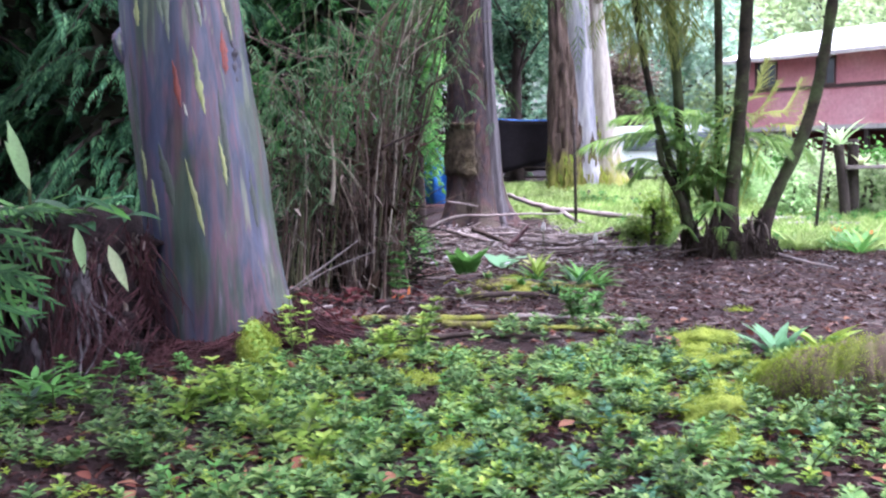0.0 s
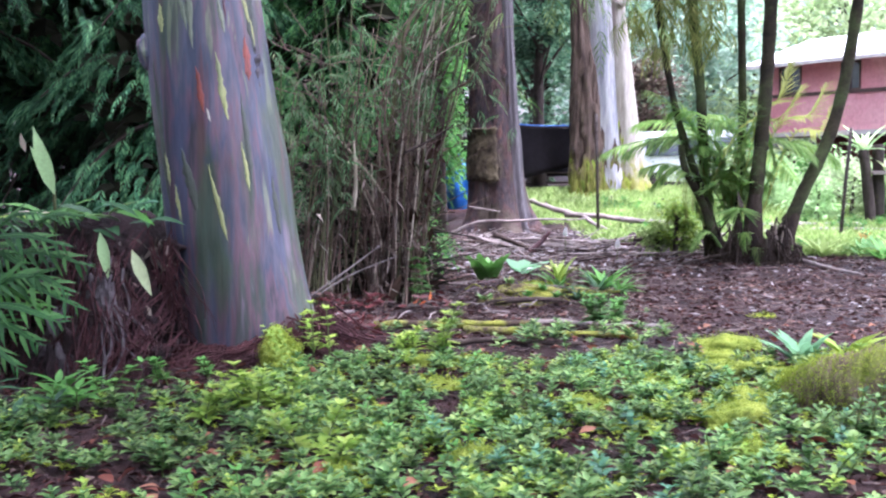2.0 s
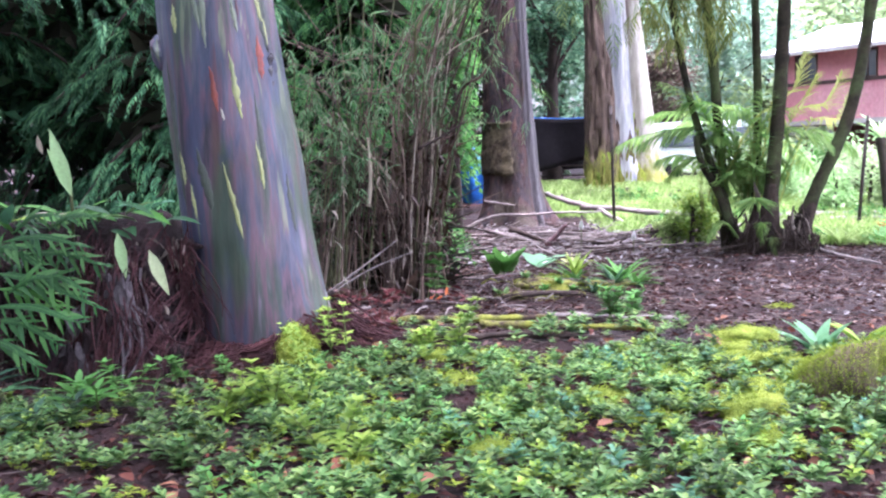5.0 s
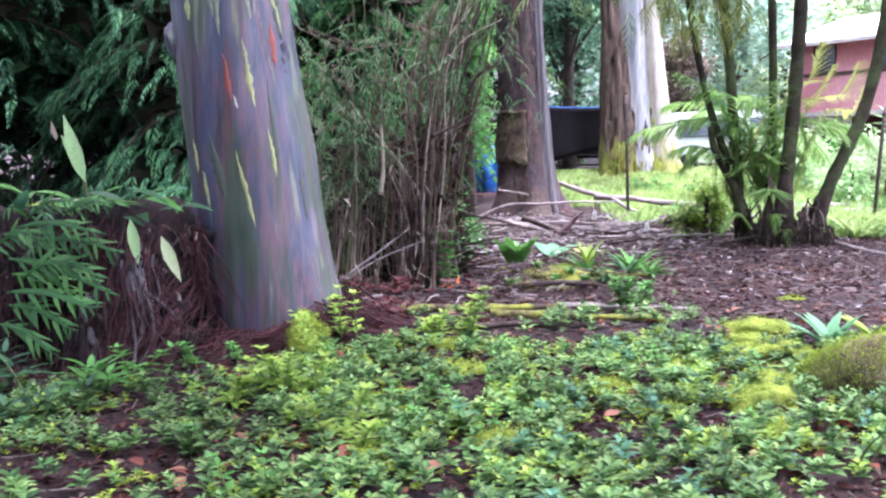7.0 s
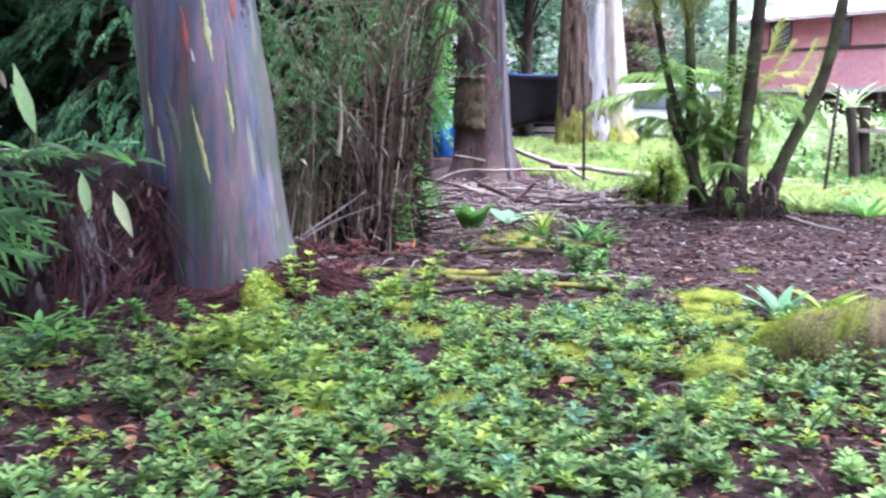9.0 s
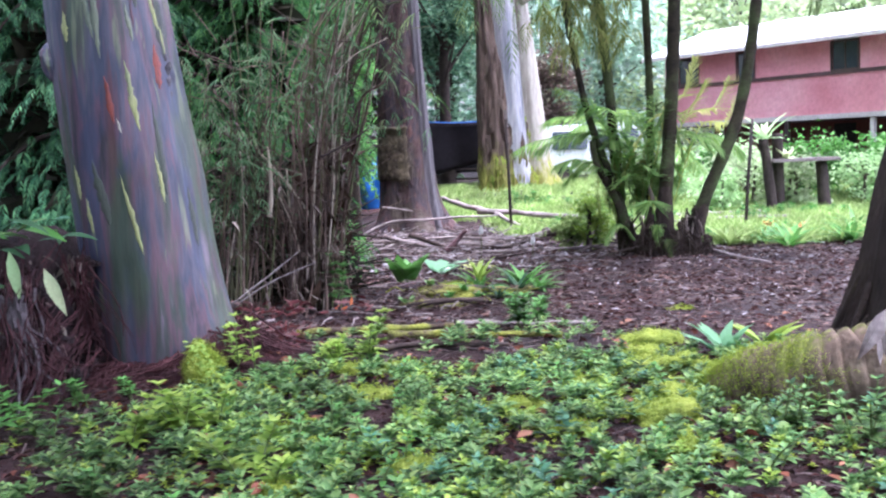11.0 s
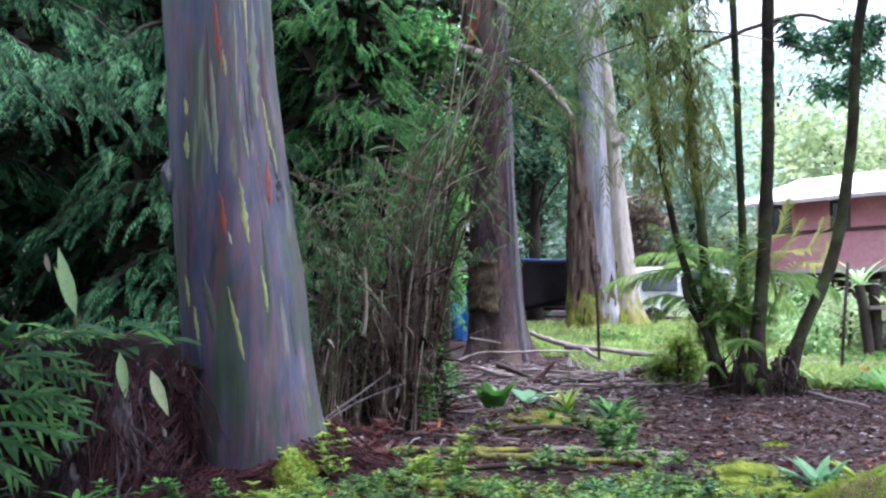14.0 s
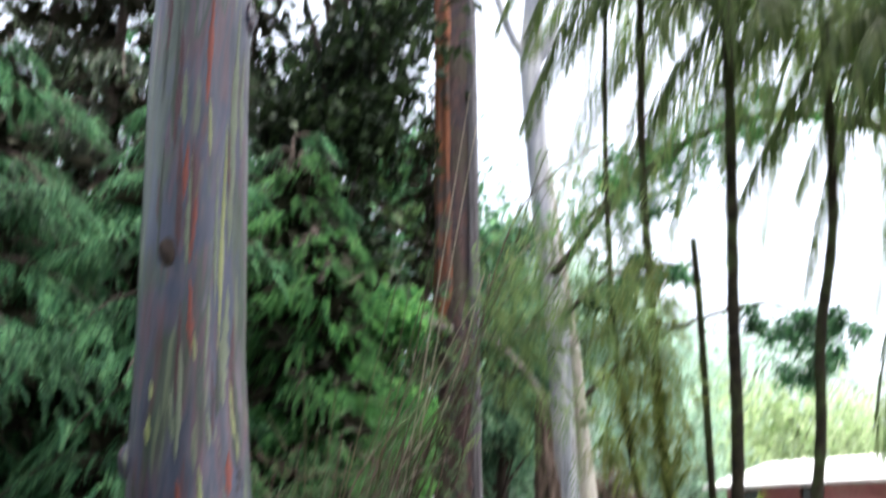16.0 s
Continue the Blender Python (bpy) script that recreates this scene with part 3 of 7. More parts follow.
RED = [(-0.17, 1.78, -0.21, 2.12, 0.055), (0.60, 2.02, 0.62, 2.34, 0.06), (-0.03, 3.0, -0.08, 3.6, 0.055), (-0.1, 3.7, 0.0, 4.3, 0.05),
       (0.12, 5.0, 0.16, 6.2, 0.06), (-0.25, 4.2, -0.2, 4.7, 0.06)]
for s0, z0, s1, z1, w in RED:
    bark_streak(s0, z0, s1, z1, w * 1.35, M_STREAK_R)
GREEN = [(0.30, 2.35, 0.26, 2.62, 0.06), (0.52, 2.65, 0.62, 3.6, 0.12), (0.22, 2.9, 0.28, 3.6, 0.05), (0.62, 3.8, 0.7, 6.0, 0.10), (-0.35, 2.45, -0.33, 2.8, 0.04)]
for s0, z0, s1, z1, w in GREEN:
    bark_streak(s0, z0, s1, z1, w, M_STREAK_G)
bark_streak(-0.09, 1.72, -0.12, 1.82, 0.03, M_STREAK_W)
# fainter strips between the bright ones
for k in range(30):
    s, z, h = rng.uniform(-0.88, 0.88), rng.uniform(0.5, 6.2), rng.uniform(0.25, 1.3)
    bark_streak(s, z, s + rng.normal() * 0.04, z + h, rng.uniform(0.03, 0.10), (M_STREAK_D, M_STREAK_O, M_STREAK_D, M_STREAK_O, M_STREAK_G)[k % 5])
# burls and a knot
for s, z, size in ((-0.99, 2.25, 0.075), (0.86, 2.15, 0.07), (-0.1, 6.05, 0.07), (0.95, 5.96, 0.11)):
    bm = bmesh.new()
    bmesh.ops.create_icosphere(bm, subdivisions=3, radius=size)
    for vv in bm.verts:
        vv.co *= 1 + 0.35 * noise.noise(vv.co * 18)
        vv.co.z *= 1.7
    bmesh.ops.translate(bm, verts=bm.verts, vec=on_rainbow(s, z, -0.055 if abs(s) < 0.98 else -0.015))
    part("burl", bm, M_BARK, rainbow)
bm = bmesh.new()
bmesh.ops.create_icosphere(bm, subdivisions=3, radius=0.07)
for vv in bm.verts:
    vv.co *= 1 + 0.3 * noise.noise(vv.co * 20)
    vv.co.z *= 1.6
bmesh.ops.translate(bm, verts=bm.verts, vec=on_rainbow(-0.5, 3.8, -0.02))
part("knot", bm, M_STICK_DARK, rainbow, "dark branch scar")


# rough grey scar on the flank
for s, z, size in ((0.77, 2.24, 0.022), (0.78, 2.17, 0.034), (0.76, 2.08, 0.028), (0.78, 2.0, 0.02)):
    bm = bmesh.new()
    bmesh.ops.create_icosphere(bm, subdivisions=3, radius=size)
    for vv in bm.verts:
        vv.co *= 1 + 0.6 * noise.noise(vv.co * 34 + Vector((z * 9, 0, 0)))
        vv.co.z *= 1.5
    bmesh.ops.translate(bm, verts=bm.verts, vec=on_rainbow(s, z, -0.012))
    part("bark_scar", bm, M_GREY_BARK, rainbow, "rough grey bark scar")


def crown_leaves(centre, radius, n, size, template, squash=0.6, droop=0.3):
    """n leaves in clumps round a centre."""
    k = max(6, n // 90)
    c = centre + rng.normal(size=(k, 3)) * np.array([radius, radius, radius * squash]) * 0.55
    own = rng.integers(0, k, n)
    p = c[own] + rng.normal(size=(n, 3)) * radius * 0.16
    w = tilted(n, (-droop - 0.6, 0.5))
    return stamp(template, p, w, unit(rng.normal(size=(n, 3)) * 0.5 + (0, 0, 1)), rng.uniform(0.7, 1.3, n) * size)


# a high wide crown above the view, added unseen to shade the near ground
for k in range(9):
    a = k * 1.3
    far = 2.0 + 2.0 * (k % 3)
    top = np.array((-1.1 + far * math.cos(a), 4.0 + far * math.sin(a), 13.0 + 0.4 * k))
    part("limb", tri_mesh("limb", *tube(curve_pts([(-2.34, 8, 10.5 + 0.38 * k), (-1.7 + 0.5 * far * math.cos(a), 5.8 + 0.5 * far * math.sin(a), 12.2 + 0.4 * k), top], 8), np.linspace(0.11, 0.03, 8), 8), M_BARK, True), None, rainbow)
crown = joined([crown_leaves(np.array((-1.1 + (2.0 + 2.0 * (k % 3)) * math.cos(k * 1.3), 4.0 + (2.0 + 2.0 * (k % 3)) * math.sin(k * 1.3), 13.4 + 0.4 * k)), 3.0, 4000, 0.36, small_leaf(0.35)) for k in range(9)])
part("crown", tri_mesh("crown", *crown, L_FAR), None, rainbow)

# the brown eucalyptus farther back
brown = thing("brown_eucalyptus", "tall eucalyptus with dark reddish-brown flaking bark and grey flank", "tree")
T2 = [(0.64, 20.6, -0.02, 0.62), (0.60, 20.6, 0.5, 0.56), (0.57, 20.6, 1.2, 0.53), (0.55, 20.6, 2.2, 0.48), (0.52, 20.6, 3.4, 0.44), (0.50, 20.6, 5.0, 0.41), (0.36, 20.6, 7.0, 0.39), (0.28, 20.6, 10, 0.38), (0.18, 20.6, 14, 0.36), (0.0, 20.6, 20, 0.24)]
part("trunk", trunk_mesh("trunk", T2, M_BROWN_BARK, 56, 90, 0.035, 6, 0.55, 2.1, 0.03), None, brown)
T2B = [(0.98, 20.36, 0.0, 0.26), (0.92, 20.36, 0.8, 0.2), (0.87, 20.36, 2.0, 0.16), (0.82, 20.36, 3.6, 0.13), (0.74, 20.38, 6.5, 0.13), (0.63, 20.4, 10, 0.13), (0.48, 20.42, 14, 0.13)]
part("grey_flank", trunk_mesh("grey_flank", T2B, M_GREY_BARK, 48, 90, 0.06, 7, 0.4, 0.4, 0.09), None, brown, "grey fluted wood where the bark has come off")
part("limb", tri_mesh("limb", *tube(curve_pts([(0.3, 20.3, 6.1), (-0.2, 20.1, 6.25), (-0.85, 19.9, 6.5)], 8), np.linspace(0.12, 0.06, 8), 8, True, 0.08), M_STICK, True), None, brown, "broken pale limb")
part("crown", tri_mesh("crown", *crown_leaves(np.array((0.0, 20.6, 20.5)), 3.0, 3000, 0.2, small_leaf(0.3)), L_FAR), None, brown)

def bark_lumps(tree, rings, n, z0, z1, material, name, size, a0, a1):
    """Rough flakes and rotten lumps that stand off a trunk."""
    r = np.array(rings, float)
    out = []
    for _ in range(n):
        z, a = z0 + (z1 - z0) * rng.random() ** 1.4, rng.uniform(a0, a1)
        cx, cy, rad = (np.interp(z, r[:, 2], r[:, k]) for k in (0, 1, 3))
        bm = bmesh.new()
        bmesh.ops.create_icosphere(bm, subdivisions=2, radius=size * rng.uniform(0.3, 1.3))
        v = np.array([q.co[:] for q in bm.verts]) * rng.uniform(0.6, 1.3, (len(bm.verts), 1)) * (0.3, rng.uniform(0.4, 1.0), rng.uniform(1.0, 4.0))
        v = np.c_[v[:, 0] * math.cos(a) - v[:, 1] * math.sin(a), v[:, 0] * math.sin(a) + v[:, 1] * math.cos(a), v[:, 2]]
        f = np.array([[c.index for c in fc.verts] for fc in bm.faces])
        bm.free()
        out.append((v + (cx + rad * 1.0 * math.cos(a), cy + rad * 1.0 * math.sin(a), z), f))
    tagged(part(name, tri_mesh(name, *joined(out), material), None, tree), kind="stuff")


# an old plate of yellowish bark with a dark upper edge
pv, pf = [], []
t2 = np.array(T2)
for j in range(18):
    for i in range(16):
        z, a = 0.95 + 1.05 * j / 17 + 0.05 * noise.noise(Vector((i * 0.4, 3, 1))), 3.35 + 1.5 * i / 15 + 0.08 * noise.noise(Vector((j * 0.5, 7, 2)))
        cx, cy, rad = (np.interp(z, t2[:, 2], t2[:, k]) for k in (0, 1, 3))
        rim = i in (0, 15) or j == 0
        rr = rad * 1.12 + 0.03 * noise.noise(Vector((i * 0.6, j * 0.5, 5))) + (0.05 if j == 17 else 0) - (0.12 if rim else 0)
        pv.append((cx + rr * math.cos(a), cy + rr * math.sin(a), z))
for j in range(17):
    for i in range(15):
        q0 = j * 16 + i
        pf += [(q0, q0 + 1, q0 + 17), (q0, q0 + 17, q0 + 16)]
part("bark_plate", tri_mesh("bark_plate", pv, pf, M_BARK_PLATE, True), None, brown, "yellowish-brown old bark plate").modifiers.new("thick", "SOLIDIFY").thickness = 0.03
bark_lumps(brown, T2, 130, 0.2, 5.5, M_BROWN_BARK, "bark_flake", 0.08, 3.3, 5.6)
# near-black lumps paint the shade of holes in the bark
bark_lumps(brown, T2, 14, 1.0, 2.3, M_DARK, "bark_hole_shade", 0.05, 3.6, 5.0)

# the pale twin trunk with its dead brown partner
pale_tree = thing("white_eucalyptus", "pale double eucalyptus trunk beside its dead brown mossy stem", "tree")
part("trunk", trunk_mesh("trunk", [(3.95, 28.6, 0.3, 0.5), (3.85, 28.6, 1.2, 0.42), (3.75, 28.6, 3.0, 0.36), (3.62, 28.6, 5.5, 0.33), (3.5, 28.6, 8, 0.32), (3.14, 28.6, 11, 0.33), (2.86, 28.6, 14, 0.34), (2.66, 28.6, 16.6, 0.34), (2.8, 28.6, 19, 0.3)],
                         M_WHITE_BARK, 40, 80, 0.03, 5, 0.3, 1.0, 0.02), None, pale_tree, "bluish white smooth trunk")
part("second_trunk", trunk_mesh("second_trunk", [(4.5, 28.7, 0.3, 0.56), (4.4, 28.7, 1.2, 0.42), (4.28, 28.7, 3.0, 0.33), (4.08, 28.7, 5.5, 0.24), (3.96, 28.7, 7.2, 0.22), (3.6, 28.7, 10, 0.17), (3.2, 28.7, 13, 0.12)],
                                M_CREAM_BARK, 40, 80, 0.03, 5, 0.4, 2.0, 0.02), None, pale_tree, "cream coloured trunk")
part("dead_stem", trunk_mesh("dead_stem", [(3.25, 28.25, 0.2, 0.5), (3.22, 28.25, 1.2, 0.40), (3.2, 28.25, 3.0, 0.33), (3.08, 28.25, 4.6, 0.24), (3.02, 28.25, 5.8, 0.19), (3.0, 28.25, 6.3, 0.13)],
                             M_DEAD_BARK, 56, 150, 0.12, 6, 0.3, 3.0, 0.17), None, pale_tree, "dead brown stem")
DEAD = [(3.25, 28.25, 0.2, 0.56), (3.22, 28.25, 1.2, 0.46), (3.2, 28.25, 3.0, 0.36), (3.08, 28.25, 4.6, 0.26)]
bark_lumps(pale_tree, DEAD, 150, 0.3, 4.2, M_DEAD_BARK, "bark_flake", 0.085, 3.3, 6.2)
bark_lumps(pale_tree, DEAD, 40, 0.3, 1.3, M_MOSS, "moss_tuft", 0.06, 3.3, 6.2)
bark_lumps(pale_tree, [(3.95, 28.6, 0.3, 0.62), (3.85, 28.6, 1.2, 0.45), (3.75, 28.6, 3.0, 0.37)], 60, 0.35, 2.2, M_DEAD_BARK, "bark_flake", 0.09, 3.4, 6.2)
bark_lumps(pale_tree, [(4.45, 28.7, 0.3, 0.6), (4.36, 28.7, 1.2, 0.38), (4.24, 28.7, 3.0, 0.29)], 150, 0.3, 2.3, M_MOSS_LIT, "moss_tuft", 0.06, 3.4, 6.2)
part("dead_branch", tri_mesh("dead_branch", *tube(curve_pts([(3.0, 28.2, 6.1), (2.4, 28.1, 6.9), (1.5, 28.0, 7.65), (0.4, 27.9, 7.95), (-0.8, 27.8, 8.4)], 16), np.linspace(0.12, 0.05, 16), 7, True, 0.06), M_STICK, True), None, pale_tree, "bare broken branch")
part("knob", tri_mesh("knob", *tube(curve_pts([(4.1, 28.5, 5.5), (4.3, 28.4, 5.6), (4.42, 28.35, 5.75)], 5), (0.14, 0.13, 0.11, 0.1, 0.07), 8, True, 0.1), M_CREAM_BARK, True), None, pale_tree)
for k, (x, dx) in enumerate(((2.75, -1.3), (2.8, 0.9))):
    part("limb", tri_mesh("limb", *tube(curve_pts([(x, 28.6, 16.4), (x + dx * 0.5, 28.5, 17.2), (x + dx, 28.4, 19)], 8), np.linspace(0.2, 0.1, 8), 8), M_WHITE_BARK, True), None, pale_tree)
part("crown", tri_mesh("crown", *joined([crown_leaves(np.array((1.6, 28.4, 20)), 1.8, 1200, 0.2, small_leaf(0.3)), crown_leaves(np.array((4.0, 28.4, 20)), 1.5, 1000, 0.2, small_leaf(0.3))]), L_FAR), None, pale_tree)


# ---- trees round the clearing ----
SPRAY = spray_shape(8, 0.27, 0.21, 0.5)
LEAF2 = small_leaf(0.5)


def conifer(x, y, h, r, base, boughs=60, seed=0, spray=0.52, material=None, label="dark feathery evergreen tree with drooping layered boughs"):
    """A dense evergreen: trunk, drooping boughs and flat feathery sprays along them."""
    z0 = ground_z(x, y)
    t = thing("evergreen_tree", label, "tree", group="evergreens behind the clearing")
    part("trunk", trunk_mesh("trunk", [(x, y, z0 - 0.05, 0.22), (x, y, 1.5, 0.17), (x, y, h * 0.6, 0.11), (x, y, h, 0.03)], M_STICK_DARK, 14, 16, 0.04, 5, 0.4, seed), None, t)
    # bare dead twigs, coloured near-black to stand for the shade inside
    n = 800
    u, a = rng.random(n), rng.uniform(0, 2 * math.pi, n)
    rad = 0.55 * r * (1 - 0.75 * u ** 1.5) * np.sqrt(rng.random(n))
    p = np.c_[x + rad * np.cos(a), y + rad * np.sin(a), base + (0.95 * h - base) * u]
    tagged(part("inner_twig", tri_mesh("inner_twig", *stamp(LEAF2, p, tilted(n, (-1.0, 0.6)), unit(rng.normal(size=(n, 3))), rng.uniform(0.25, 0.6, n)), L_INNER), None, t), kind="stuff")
    boughs = int(boughs * 0.8)
    for k in range(boughs):
        u = (k + rng.random()) / boughs
        z = base + (h - base) * u ** 0.9
        a = k * 2.4 + rng.uniform(-0.3, 0.3)
        length = r * (1.0 - 0.7 * u ** 1.6) * rng.uniform(0.6, 1.25)
        out = np.array((math.cos(a), math.sin(a), 0))
        side = np.array((-out[1], out[0], 0))
        lift, sag = rng.uniform(0.05, 0.3) * length, rng.uniform(0.3, 0.55) * length
        line = np.array([np.array((x, y, z)) + out * length * s + np.array((0, 0, lift * s * 2 - sag * s * s * 1.6)) for s in np.linspace(0, 1, 6)])
        bough = part("bough", tri_mesh("bough", *tube(line, np.linspace(0.045, 0.008, 6), 4, False), M_STICK_DARK), None, t)
        n = int((12 + 26 * length) * (1.25 if y < 13 and spray > 0.4 else 1.0 if y < 15.5 else 0.75 if y < 19 else 0.42))
        s = rng.uniform(0.1, 1.0, n) ** 0.75 * 1.05
        w = rng.normal(size=n) * 0.19 * length * (0.35 + 0.65 * s)
        base_p = np.array((x, y, z)) + out * (length * s)[:, None] + side * w[:, None]
        base_p[:, 2] += lift * s * 2 - sag * s * s * 1.6 - 0.35 * np.abs(w) + rng.normal(size=n) * 0.04
        d = out * (0.6 + 0.4 * s)[:, None] + side * (w * 1.2 / length + rng.normal(size=n) * 0.4)[:, None]
        d[:, 2] = rng.uniform(-0.9, -0.15, n)
        up = unit(rng.normal(size=base_p.shape) * 0.25 + (0, 0, 1))
        part("foliage", tri_mesh("foliage", *stamp(SPRAY, base_p, d, up, rng.uniform(0.7, 1.25, n) * spray), material or L_CONIFER), None, bough)
    return t


for k, (x, y, h, r, base, n) in enumerate((
        (-6.4, 12.6, 8.4, 2.8, 3.0, 56), (-3.5, 12.9, 7.6, 1.9, 0.7, 66), (-8.8, 14.5, 13.0, 3.2, 0.8, 64), (-5.6, 16.0, 14.0, 3.4, 1.0, 64),
        (-2.6, 16.6, 8.6, 1.9, 0.6, 60), (-3.4, 24.0, 15.0, 3.2, 0.8, 50), (-7.6, 18.0, 15.5, 3.0, 5.0, 56), (-4.6, 22.5, 16.0, 4.0, 1.0, 50), (-1.9, 22.0, 16.5, 2.2, 1.5, 56), (-0.3, 27.5, 14.5, 2.0, 1.5, 50))):
    # three of the back trees get the leaf colour darkened for shade
    conifer(x, y, h, r, base, n, k, 0.43 if y < 13 else 0.52, L_OLIVE if y > 21 else (L_SHADETREE if y in (18.0, 16.0, 14.5) else None))
for x, y, h, r in ((-1.75, 13.3, 5.9, 1.5), (-1.5, 15.0, 6.3, 1.1), (-1.6, 13.9, 4.6, 0.9), (-2.2, 14.8, 7.6, 1.3), (-1.45, 12.5, 5.2, 0.8)):
    conifer(x, y, h, r, 0.9, 84, 3, 0.36, L_SPRAY_BRIGHT, "slender feathery evergreen with bright green sprays")


def broadleaf(x, y, h, r, leaves, size, material, label, base=None, squash=0.8, category="tree", name="broadleaf_tree", group=""):
    """A tree with forking limbs and a ragged crown of leaf clumps."""
    z0 = ground_z(x, y)
    base = h * 0.35 if base is None else base
    t = thing(name, label, category, group=group)
    part("trunk", trunk_mesh("trunk", [(x, y, z0 - 0.05, 0.05 + 0.018 * h), (x, y, base, 0.012 * h + 0.03), (x + 0.1 * r, y, h * 0.8, 0.02)], M_STICK_DARK, 12, 12, 0.05, 5, 0.3, x), None, t)
    k = int(10 + 5 * r)
    pieces = []
    for c in range(k):
        a, u = rng.uniform(0, 2 * math.pi), rng.random() ** 0.7
        w = math.sin(math.pi * (0.12 + 0.8 * u)) ** 0.6
        p = np.array((x + r * w * rng.uniform(0.25, 0.95) * math.cos(a), y + r * w * rng.uniform(0.25, 0.95) * math.sin(a), base + (h - base) * u))
        part("limb", tri_mesh("limb", *tube(curve_pts([(x, y, max(z0, p[2] - 0.35 * h * 0.5)), (0.6 * x + 0.4 * p[0], 0.6 * y + 0.4 * p[1], p[2] - 0.1 * h), p], 6), np.linspace(0.006 * h + 0.006, 0.006, 6), 4, False), M_STICK_DARK), None, t)
        n = int(0.75 * leaves) // k
        q = p + rng.normal(size=(n, 3)) * np.array([0.30, 0.30, 0.30 * squash]) * r * rng.uniform(0.6, 1.1)
        pieces.append(stamp(LEAF2, q, tilted(n, (-1.0, 0.4)), unit(rng.normal(size=(n, 3)) * 0.6 + (0, 0, 1)), rng.uniform(0.65, 1.5, n) * size))
    part("crown", tri_mesh("crown", *joined(pieces), material), None, t)
    return t


broadleaf(-0.34, 14.6, 3.3, 0.31, 5000, 0.12, L_BRIGHT, "slim bright green sapling behind the bamboo", base=1.3)
broadleaf(-1.0, 17.8, 6.5, 0.8, 8000, 0.17, L_SPRAY_BRIGHT, "slender leafy tree with bright green foliage", base=0.7)
broadleaf(-0.9, 23.5, 5.5, 1.2, 6000, 0.18, L_BRIGHT, "bright green leafy tree by the blue tarpaulin", base=1.2)
broadleaf(-2.5, 21.0, 20.0, 2.5, 14000, 0.3, L_SHADETREE, "tall tree behind the evergreens with shade put into its leaf colour", base=4.0)
broadleaf(2.25, 33.0, 12.0, 1.9, 22000, 0.19, L_TEAL, "dense green tree behind the pale trunks", base=3.0)
broadleaf(2.4, 38.0, 14.0, 2.6, 9000, 0.3, L_TEAL, "leafy green tree in the shade behind the pale trunks", base=1.5)
broadleaf(-1.5, 33.0, 15.0, 3.5, 16000, 0.34, L_CONIFER, "dense dark tree at the edge of the garden", base=1.5)
broadleaf(6.3, 37.5, 5.0, 1.3, 9000, 0.16, L_FAR_BROWN, "half dry brown shrub by the parked van", base=1.2, name="dry_shrub", category="shrub")
# the trees round the house carry haze in their pale leaf colours
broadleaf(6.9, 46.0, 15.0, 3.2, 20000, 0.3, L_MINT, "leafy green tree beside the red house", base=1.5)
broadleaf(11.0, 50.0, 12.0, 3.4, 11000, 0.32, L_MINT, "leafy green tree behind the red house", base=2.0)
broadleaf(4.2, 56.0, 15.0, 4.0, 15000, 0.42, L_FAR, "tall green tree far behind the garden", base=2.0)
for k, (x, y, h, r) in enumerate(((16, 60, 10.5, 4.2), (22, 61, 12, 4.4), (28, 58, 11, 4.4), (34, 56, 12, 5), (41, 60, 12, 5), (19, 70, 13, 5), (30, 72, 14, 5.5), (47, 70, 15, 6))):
    broadleaf(x, y, h, r, 5000, 0.48, L_FAR_LIGHT, "yellow-green tree behind the house, its leaf colour paled for haze", base=1.0, group="trees behind the house")
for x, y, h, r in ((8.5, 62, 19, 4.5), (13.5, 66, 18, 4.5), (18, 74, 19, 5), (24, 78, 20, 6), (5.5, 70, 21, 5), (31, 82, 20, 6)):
    broadleaf(x, y, h, r, 4800, 0.48, L_MINT, "tall tree far behind the house with haze put into its leaf colour", base=3.0, group="hazy far trees")
for k, (x, y, h, r) in enumerate(((-14, 28, 14, 4.5), (-8, 30, 16, 4.5), (-20, 22, 14, 4.5), (-15, 36, 18, 5))):
    broadleaf(x, y, h, r, 5500, 0.42, L_CONIFER, "dense dark forest tree", base=0.5, group="dark trees at the edge")

# a spreading tree beside the garden, one long bough hangs over the clearing
spread = thing("spreading_tree", "spreading dark tree with one long low bough", "tree")
part("trunk", trunk_mesh("trunk", [(12.2, 20.5, -0.05, 0.4), (12.1, 20.5, 4, 0.32), (11.9, 20.4, 9, 0.25), (11.8, 20.3, 13, 0.12)], M_STICK_DARK, 16, 24, 0.05, 5, 0.4, 2.0), None, spread)
bl = curve_pts([(11.9, 20.4, 8.8), (9.0, 18.6, 9.9), (6.4, 17.4, 9.75), (4.69, 17.0, 9.15), (3.46, 17.0, 8.29), (2.5, 17.0, 7.4)], 40)
part("bough", tri_mesh("bough", *tube(bl, np.linspace(0.16, 0.03, 40), 7, True, 0.05), M_STICK_DARK, True), None, spread)
n = 560
pb = bl[rng.integers(16, 40, n)] + rng.normal(size=(n, 3)) * (0.4, 0.4, 0.35)
part("foliage", tri_mesh("foliage", *stamp(SPRAY, pb, tilted(n, (-0.9, 0.2)), (0, 0, 1), rng.uniform(0.3, 0.6, n)), L_SPRAY_BRIGHT), None, spread)
part("crown", tri_mesh("crown", *crown_leaves(np.array((11.8, 20.3, 12.5)), 3.2, 4000, 0.3, small_leaf(0.35)), L_FAR), None, spread)
